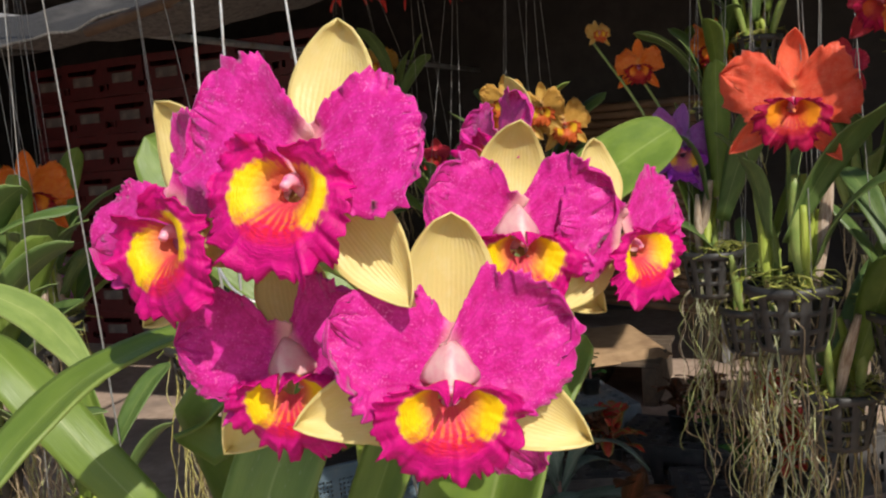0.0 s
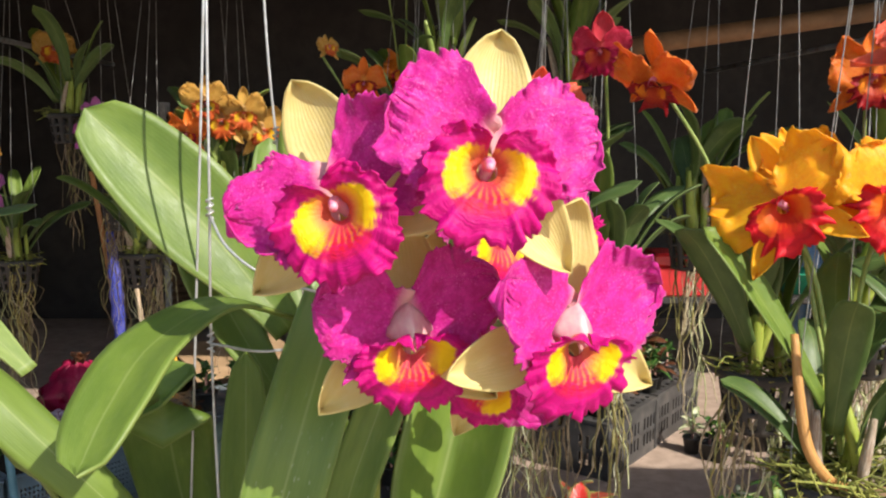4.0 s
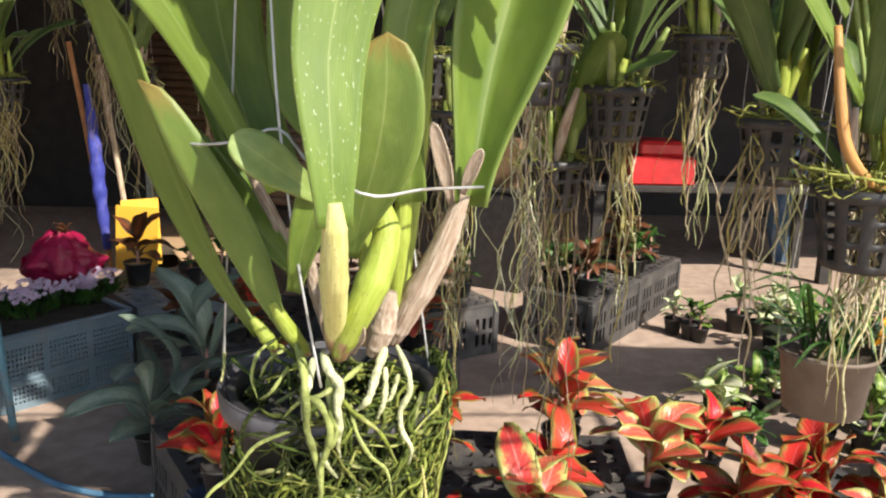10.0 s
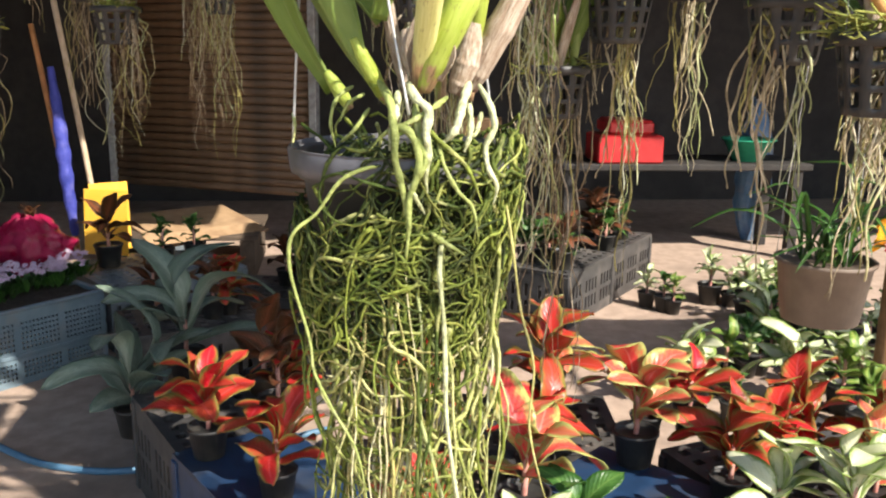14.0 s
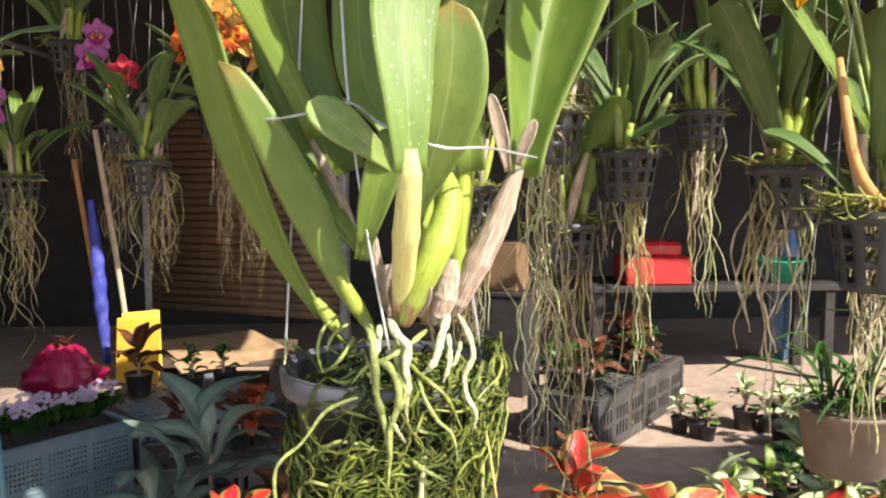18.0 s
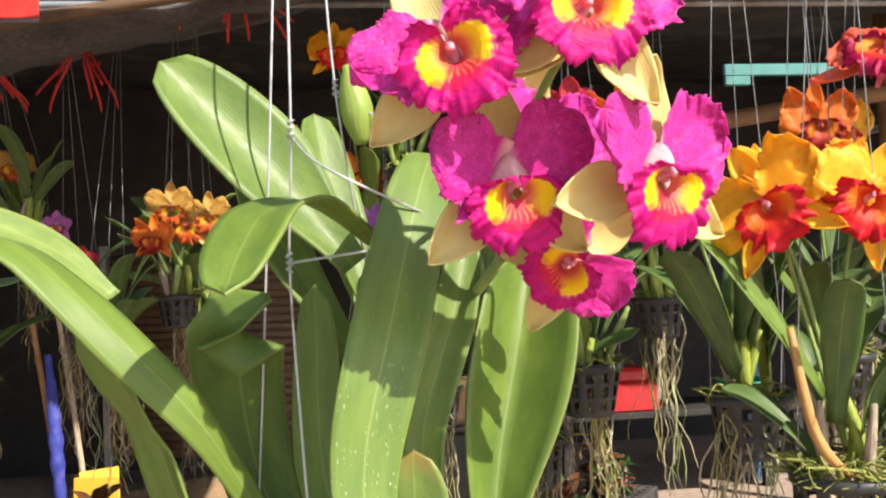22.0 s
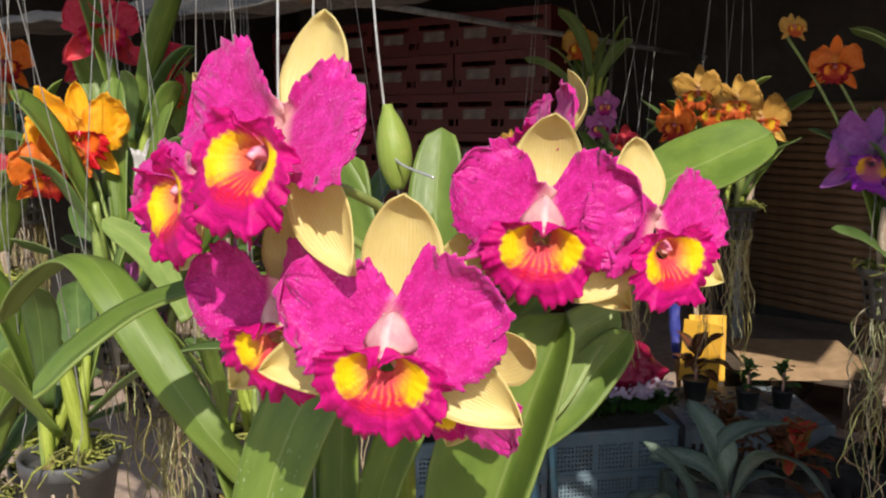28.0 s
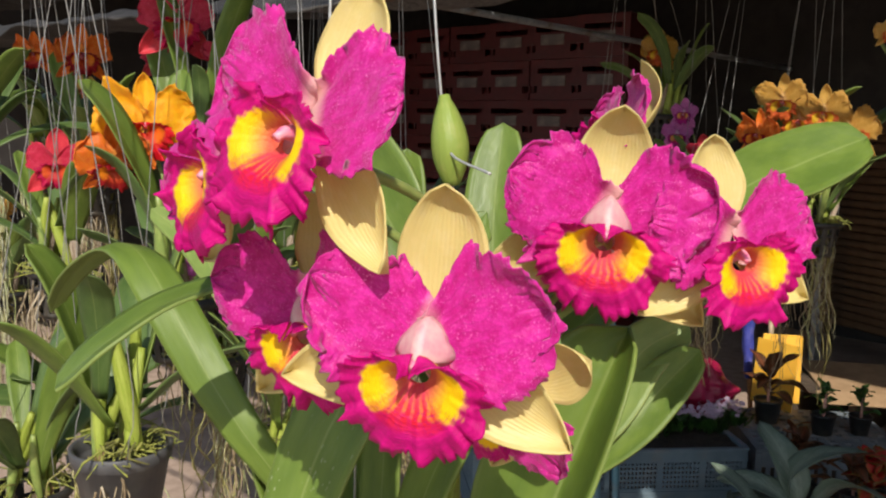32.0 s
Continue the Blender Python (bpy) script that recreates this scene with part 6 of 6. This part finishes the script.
for p, az in (((0.075, -0.03, 0.13), 20), ((0.095, -0.045, 0.105), 50)):
    flower("golden", bp, Vector(p) + BEIGE, az, -10, 0, 0.75, 0, 136, 72, BEIGE)
    part("flower_stalk", tube("flower_stalk", [(0, 0, 0.08), (p[0] * 0.6, p[1] * 0.6, p[2] + 0.01), (p[0], p[1] + 0.012, p[2] - 0.004)], 0.0018, STALK, 8, 6), bp)
for k in range(3):
    a = 2.1 * k + 0.4
    part("wire", tube("wire", [(0.066 * math.cos(a), 0.066 * math.sin(a), 0.09), (0.06 * math.cos(a), 0.06 * math.sin(a), 0.2), (0, 0, RAIL_Z - BEIGE.z)], 0.0006, WIRE, 8, 5), bp)
part("pipe", tube("pipe", [(-2.4, 0.855, 0.008), (2.4, 0.855, 0.008)], 0.008, STEEL, 4, 10), rails)

# ---- goods under the roof ----
BROWN_SLAT = plain_mat("brown_shutter", (0.11, 0.058, 0.028), (0.16, 0.09, 0.045), 12, 0.6, bump=0.2, grime=(0.05, 0.032, 0.02), grime_scale=4)
shutter = thing("roller_shutter", (-1.05, 5.75, 0.0), "brown corrugated shutter panel at the back of the stall", "shutter")
slat = mesh_of("slat", [(x, -0.016 * math.sin(math.pi * q), 0.052 * q) for q in (0, 0.2, 0.5, 0.8, 1.0) for x in (-0.75, 0.75)], [(2 * k, 2 * k + 1, 2 * k + 3, 2 * k + 2) for k in range(4)], BROWN_SLAT)
for k in range(26):
    part("slat", slat, shutter, pose(0, 0, 0.30 + 0.053 * k), thick=0.006)
for x in (-0.77, 0.77):
    part("guide_rail", boxes("guide_rail", [((x - 0.025, -0.03, 0), (x + 0.025, 0.03, 1.75))], STEEL, 0.004), shutter)

shutter.rotation_euler = (0, 0, radians(-24))
CARD = plain_mat("brown_cardboard", (0.36, 0.23, 0.12), (0.44, 0.29, 0.16), 14, 0.85, bump=0.2, grime=(0.25, 0.15, 0.08), grime_scale=5)
OLDWOOD = plain_mat("dark_old_wood", (0.07, 0.05, 0.035), (0.12, 0.085, 0.055), 25, 0.8, bump=0.4, grime=(0.04, 0.03, 0.02), grime_scale=5)
pallet = thing("low_pallet", (-1.05, 4.82, 0), "dark low wooden pallet on the concrete", "pallet")
for k in range(6):
    part("board", boxes("board", [((-0.42, -0.05, 0.22), (0.42, 0.05, 0.245))], OLDWOOD, 0.004), pallet, pose(0, -0.27 + 0.108 * k, 0, 0, 0, 0))
for x in (-0.36, 0, 0.36):
    part("block", boxes("block", [((x - 0.04, -0.32, 0.0), (x + 0.04, 0.32, 0.22))], OLDWOOD, 0.006), pallet)
card = thing("cardboard_sheet", (-1.04, 4.84, 0.247), "flattened brown cardboard carton lying on the pallet", "cardboard")
part("panel", boxes("panel", [((-0.33, -0.32, 0), (0.33, 0.32, 0.012))], CARD, 0.003), card, pose(0, 0, 0.0, 4, 0, 32))
part("flap", boxes("flap", [((-0.36, -0.13, 0), (0.30, 0.0, 0.008))], CARD, 0.002), card, pose(0.12, -0.24, 0.016, 12, 0, 32))

YELLOW = plain_mat("orange_yellow_card", (0.85, 0.42, 0.03), (0.90, 0.52, 0.06), 10, 0.5, bump=0.1, grime=(0.8, 0.3, 0.02), grime_scale=5)
folder = thing("orange_panel", (-1.28, 3.92, 0.285), "folded orange yellow plastic panel standing on a tray", "panel")
part("leaf", boxes("leaf", [((-0.11, -0.003, 0), (0.11, 0.003, 0.31))], YELLOW, 0.002), folder, pose(0, 0, 0, -6, 0, -14))
part("leaf", boxes("leaf", [((-0.09, -0.003, 0), (0.09, 0.003, 0.33))], YELLOW, 0.002), folder, pose(0.01, 0.09, 0, -4, 0, 30))

CRIMSON = plain_mat("crimson_wrap", (0.30, 0.005, 0.04), (0.50, 0.03, 0.11), 18, 0.3, bump=0.6, dist=0.006, grime=(0.3, 0.0, 0.03), grime_scale=9, thin=0.3)
WHITEBAG = plain_mat("white_bag", (0.62, 0.60, 0.55), (0.75, 0.72, 0.66), 14, 0.4, bump=0.5, dist=0.006, grime=(0.45, 0.36, 0.26), grime_scale=6, thin=0.2)


def crumple(name, at, r, h, mat, label, category, seed):
    """A crumpled soft bag standing on its base."""
    def fn(u, v):
        a = u * math.pi
        q = math.sin(math.pi * (0.08 + 0.92 * v) * 0.93) ** 0.7 if v < 0.8 else math.sin(math.pi * 0.93 * (0.08 + 0.92 * v)) ** 0.9 + 0.05
        n = 1 + 0.40 * noise.noise(Vector((math.cos(a) * 2.4, math.sin(a) * 2.4, v * 3 + seed))) + 0.26 * noise.noise(Vector((math.cos(a) * 7, math.sin(a) * 7, v * 8 + seed)))
        return (r * q * n * math.cos(a), r * q * n * math.sin(a), h * v * (1 + 0.1 * noise.noise(Vector((math.cos(a) * 3, math.sin(a) * 3, seed)))))
    ob = new(name, sheet(name, 48, 26, fn, mat))
    if label:
        tagged(ob, label, category)
    ob.location = at
    return ob


wrapped = thing("wrapped_plant", (-1.50, 3.58, 0.282), "potted plant wrapped in crumpled crimson plastic film", "wrapped plant")
wrap = crumple("wrap", (0, 0, 0), 0.14, 0.26, CRIMSON, "", "", 1.0)
wrap.parent = wrapped
for k in range(9):
    part("leaf", SORTS["bronze"][0][k % 3], wrapped, pose(0, 0, 0.19 + 0.006 * k, 0, 0, 137 * k) @ pose(0, 0, 0, 0, -50, 0) @ Matrix.Scale(0.6, 4), thick=0.0008)
crumple("white_bag", (-1.90, 3.25, 0.282), 0.16, 0.28, WHITEBAG, "crumpled white plastic bag on the trays", "bag", 5.0)
crumple("white_bag", (-1.80, 2.95, 0.282), 0.12, 0.22, WHITEBAG, "crumpled white plastic bag on the trays", "bag", 9.0)

BROOM = plain_mat("pale_broom_wood", (0.45, 0.33, 0.2), (0.58, 0.44, 0.3), 30, 0.6, bump=0.2)
RUST = plain_mat("orange_brown_wood", (0.34, 0.14, 0.04), (0.45, 0.2, 0.07), 30, 0.6, bump=0.2)
BLUECLOTH = plain_mat("blue_cloth", (0.02, 0.03, 0.22), (0.06, 0.07, 0.36), 20, 0.7, bump=0.6, dist=0.006, grime=(0.14, 0.14, 0.4), grime_scale=12)
pole("tool_handle", (-1.50, 4.3, 0.0), (-1.66, 4.3, 1.35), 0.013, RUST, "orange brown wooden tool handle leaning in the shed", "tool handle")
pole("tool_handle", (-1.36, 4.25, 0.0), (-1.55, 4.3, 1.5), 0.014, BROOM, "pale wooden broom handle leaning in the shed", "tool handle")
tagged(new("furled_umbrella", tube("furled_umbrella", [(-1.50, 4.2, 0.32), (-1.52, 4.2, 0.6), (-1.535, 4.21, 0.85), (-1.56, 4.22, 1.15)], lambda t: 0.008 + 0.026 * math.sin(math.pi * min(1, t * 0.8 + 0.12)) * (1 + 0.15 * math.sin(t * 40)), BLUECLOTH, 30, 14)), "furled blue cloth parasol leaning beside a broom", "umbrella")

# bedding flowers on the trays
TINY = petal_mat("tiny_lilac_petal", (0.62, 0.42, 0.58), (0.75, 0.62, 0.72), (0.6, 0.3, 0.4), 0.2)
def bloom_cluster(rs, count, spread, top, r):
    vs, fs = [], []
    for _ in range(count):
        c = Vector((rs.uniform(-spread, spread), rs.uniform(-spread, spread), top + rs.uniform(-0.02, 0.03)))
        t = Vector((rs.uniform(-0.5, 0.5), rs.uniform(-0.9, -0.1), 0.7)).normalized()
        a = t.cross(Vector((0, 0, 1))).normalized()
        b = t.cross(a)
        for k in range(5):
            w = 2 * math.pi * k / 5
            d, e = a * math.cos(w) + b * math.sin(w), a * math.cos(w + 1.57) + b * math.sin(w + 1.57)
            i = len(vs)
            vs += [c, c + d * r * 0.6 + e * r * 0.35 + t * r * 0.2, c + d * r * 1.05 + t * r * 0.1, c + d * r * 0.6 - e * r * 0.35 + t * r * 0.2]
            fs.append((i, i + 1, i + 2, i + 3))
    return vs, fs


rs = random.Random(31)
for k in range(15):
    x0 = -1.75 + 0.045 * k + rs.uniform(-0.04, 0.04)
    at = Vector((x0 - 0.16, 3.06 + 1.0 * (x0 + 1.50) + rs.uniform(-0.02, 0.30), 0.282))
    b = thing("bedding_plant", at, "low bedding plant with clustered lilac white flowers", "flower", "bedding flowers")
    vs, fs = [], []
    for j in range(60):
        a, q = rs.uniform(0, 2 * math.pi), rs.uniform(0.0, 0.075)
        p = Vector((q * math.cos(a), q * math.sin(a), 0))
        o = Vector((math.cos(a), math.sin(a), 0)) * 0.02
        h = rs.uniform(0.02, 0.07)
        i = len(vs)
        s = o.cross(Vector((0, 0, 1))) * 0.5
        vs += [p, p + o * 0.6 + s + Vector((0, 0, h * 0.7)), p + o * 1.6 + Vector((0, 0, h)), p + o * 0.6 - s + Vector((0, 0, h * 0.7))]
        fs.append((i, i + 1, i + 2, i + 3))
    tagged(part("foliage", mesh_of("foliage", vs, fs, GREEN_LEAF, [(0, 0), (0, 1), (1, 1), (1, 0)] * 60), b), kind="stuff")
    vs, fs = bloom_cluster(rs, 26, 0.05, 0.08, 0.013)
    tagged(part("blossom", mesh_of("blossom", vs, fs, TINY, [(0.5, 0.0), (0, 0.6), (0.5, 1), (1, 0.6)] * (len(vs) // 4)), b), kind="stuff")

# bench with a red box and a green basin
REDP = plain_mat("red_plastic", (0.45, 0.012, 0.015), (0.58, 0.03, 0.03), 14, 0.4, bump=0.1, grime=(0.3, 0.02, 0.02), grime_scale=5)
GREENP = plain_mat("green_plastic", (0.02, 0.26, 0.14), (0.04, 0.36, 0.2), 14, 0.4, bump=0.1)
# wood of added supports, near black to put the back's shade into it
BLACKWOOD = plain_mat("shade_black_wood", (0.018, 0.015, 0.013), (0.035, 0.030, 0.026), 25, 0.8, bump=0.4, grime=(0.05, 0.042, 0.035), grime_scale=5)
bench = thing("bench", (1.90, 5.05, 0), "long wooden bench added behind the seedlings, near black for shade", "bench")
part("top", boxes("top", [((-0.8, -0.25, 0.56), (0.8, 0.25, 0.60))], BLACKWOOD, 0.006), bench)
for x in (-0.72, 0.72):
    for y in (-0.2, 0.2):
        part("leg", boxes("leg", [((x - 0.03, y - 0.03, 0), (x + 0.03, y + 0.03, 0.56))], BLACKWOOD, 0.004), bench)
rc = thing("red_box", (1.55, 4.97, 0.60), "red plastic box with a lid on a dark bench", "box")
part("body", boxes("body", [((-0.20, -0.15, 0), (0.20, 0.15, 0.17))], REDP, 0.012), rc)
part("lid", boxes("lid", [((-0.14, -0.14, 0.171), (0.14, 0.14, 0.26))], REDP, 0.02), rc)
# the deep shade on the stacked crates is put into this darkened red
REDDARK = plain_mat("shade_dark_red_plastic", (0.06, 0.005, 0.006), (0.09, 0.008, 0.009), 14, 0.5, bump=0.1, grime=(0.12, 0.01, 0.01), grime_scale=5)
gb = tagged(new("basin", lathe("basin", [(0.07, 0), (0.09, 0.004), (0.15, 0.13), (0.17, 0.135), (0.165, 0.142), (0.14, 0.132), (0.08, 0.02), (0.02, 0.018)], GREENP, 32)), "green plastic basin on a dark bench", "basin")
gb.location = (2.35, 4.97, 0.60)

# packed goods on the ground behind the slotted crates
# darker copy of the cardboard, shade on the carton put into its colour
DIMCARD = plain_mat("shaded_cardboard", (0.16, 0.095, 0.045), (0.22, 0.13, 0.065), 14, 0.85, bump=0.2, grime=(0.10, 0.06, 0.03), grime_scale=5)
carton = thing("carton", (0.62, 4.75, 0.60), "small tan cardboard carton with closed flaps on a dark box", "carton")
part("body", boxes("body", [((-0.10, -0.10, 0.0), (0.10, 0.10, 0.27))], DIMCARD, 0.006), carton, pose(0, 0, 0, 0, 0, -30))
for q in (-1, 1):
    part("flap", boxes("flap", [((-0.10, -0.049 + 0.051 * q, 0.272), (0.10, 0.049 + 0.051 * q, 0.277))], DIMCARD, 0.002), carton, pose(0, 0, 0, 0, 0, -30))
box = thing("dark_box", (0.62, 4.75, 0.0), "wooden box added under the carton, near black for shade", "box")
part("body", boxes("body", [((-0.16, -0.14, 0.0), (0.16, 0.14, 0.575))], BLACKWOOD, 0.008), box, pose(0, 0, 0, 0, 0, -30))
part("lid", boxes("lid", [((-0.17, -0.15, 0.575), (0.17, 0.15, 0.60))], BLACKWOOD, 0.006), box, pose(0, 0, 0, 0, 0, -30))
BLUEBAG = plain_mat("blue_plastic_bag", (0.06, 0.15, 0.30), (0.12, 0.23, 0.38), 14, 0.4, bump=0.5, dist=0.006, grime=(0.25, 0.28, 0.32), grime_scale=9, thin=0.2)
crumple("blue_bag", (2.60, 5.4, 0.0), 0.11, 0.95, BLUEBAG, "narrow crumpled blue plastic sack", "bag", 17.0)

# red drinks crates stacked at the back
# white darkened as well, shade on the crate panels put into its colour
WHITEP = plain_mat("shade_dimmed_white_plastic", (0.09, 0.075, 0.07), (0.13, 0.11, 0.10), 14, 0.5, bump=0.1, grime=(0.4, 0.3, 0.25), grime_scale=6)
rcrate = thing("red_crate", (-3.1, 5.3, 0), "red plastic bottle crate with a white panel, stacked", "crate", "red crates")
part("body", grid_mesh("body", [-0.21, -0.15, -0.07, 0.07, 0.15, 0.21], [0, 0.05, 0.10, 0.14, 0.19, 0.23, 0.29], lambda i, j: (j == 4 and i in (1, 2, 3)) or (j == 1 and i in (0, 4))), rcrate, thick=0.02)
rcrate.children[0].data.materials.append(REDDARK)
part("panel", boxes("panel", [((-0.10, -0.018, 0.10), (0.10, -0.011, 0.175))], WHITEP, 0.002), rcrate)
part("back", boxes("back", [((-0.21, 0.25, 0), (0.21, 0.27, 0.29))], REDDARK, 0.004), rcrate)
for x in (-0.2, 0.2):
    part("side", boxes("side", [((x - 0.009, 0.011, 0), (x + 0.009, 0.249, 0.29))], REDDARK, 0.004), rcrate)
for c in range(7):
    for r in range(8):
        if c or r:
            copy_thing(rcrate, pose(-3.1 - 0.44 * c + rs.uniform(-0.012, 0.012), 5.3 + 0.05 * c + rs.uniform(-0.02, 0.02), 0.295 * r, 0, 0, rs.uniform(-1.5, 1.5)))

TURQ = plain_mat("turquoise_plastic", (0.05, 0.20, 0.18), (0.08, 0.26, 0.23), 12, 0.5, bump=0.1, grime=(0.12, 0.2, 0.19), grime_scale=5)
tb = thing("shelf_board", (1.95, 3.20, 2.28), "turquoise painted board fixed below the roof", "shelf")
part("board", boxes("board", [((-0.45, -0.012, -0.03), (0.95, 0.012, 0.02))], TURQ, 0.004), tb)
part("bracket", boxes("bracket", [((-0.45, -0.014, -0.07), (-0.34, 0.01, -0.031))], TURQ, 0.004), tb)
part("hanger", boxes("hanger", [((0.6, -0.01, 0.021), (0.63, 0.01, 0.47))], TIMBER, 0.002), tb)

RIBBON = plain_mat("red_ribbon", (0.5, 0.015, 0.015), (0.62, 0.04, 0.03), 40, 0.6, bump=0.3)
for k, (x, y, z) in enumerate([(-0.84, 1.62, 1.90), (-0.66, 1.66, 1.93), (-0.30, 1.39, 2.00), (1.25, 1.60, 1.99)]):
    rb = thing("ribbon_bunch", (x, y, z), "bunch of red plastic ribbons tied on a pipe", "ribbon", "red ribbons")
    rq = random.Random(k)
    for j in range(9):
        dx, dy, dz = rq.uniform(-0.10, 0.10), rq.uniform(-0.05, 0.05), rq.uniform(-0.09, 0.03)
        part("ribbon", leaf_mesh("ribbon", [(0, 0, RAIL_Z - z), (dx * 0.4, dy * 0.4, 0.03), (dx, dy, dz * 0.6), (dx * 1.1, dy, dz)], 0.006, RIBBON, 0.1, (0.2, -1, 0.1), nu=2, nv=8, base=0.8), rb, thick=0.0006)

banner = thing("red_banner", (-0.68, 1.12, 1.885), "red plastic strip with a pale hem under the shade cloth", "banner")
part("strip", boxes("strip", [((-0.35, -0.002, 0.008), (0.11, 0.002, 0.09))], RIBBON, 0.001), banner)
part("hem", tube("hem", [(-0.35, 0, 0.004), (-0.1, 0, 0.002), (0.11, 0, 0.005)], 0.004, WHITEP, 8, 6), banner)
for x in (-0.3, 0.08):
    part("tie", tube("tie", [(x, 0, 0.085), (x + 0.004, -0.03, 0.13), (x, -0.058, RAIL_Z - 1.885)], 0.001, WIRE, 6, 5), banner)

# on the open ground
HOSE = plain_mat("blue_hose", (0.05, 0.14, 0.22), (0.1, 0.2, 0.3), 20, 0.5, bump=0.1)
tagged(new("garden_hose", tube("garden_hose", [(-1.6, 2.75, 0.011), (-1.27, 2.45, 0.011), (-1.05, 2.29, 0.011), (-0.80, 2.24, 0.011), (-0.5, 2.35, 0.011), (-0.2, 2.5, 0.011)], 0.011, HOSE, 40, 10)), "blue garden hose lying on the concrete", "hose")
PLANK = plain_mat("pale_plank", (0.42, 0.34, 0.25), (0.55, 0.46, 0.36), 20, 0.8, bump=0.3, grime=(0.3, 0.22, 0.15), grime_scale=6)
pl = tagged(new("plank", boxes("plank", [((-0.55, -0.035, 0), (0.45, 0.035, 0.02))], PLANK, 0.003)), "pale wooden batten lying on the concrete", "plank")
pl.matrix_world = pose(-1.08, 1.93, 0, 0, 0, 10)
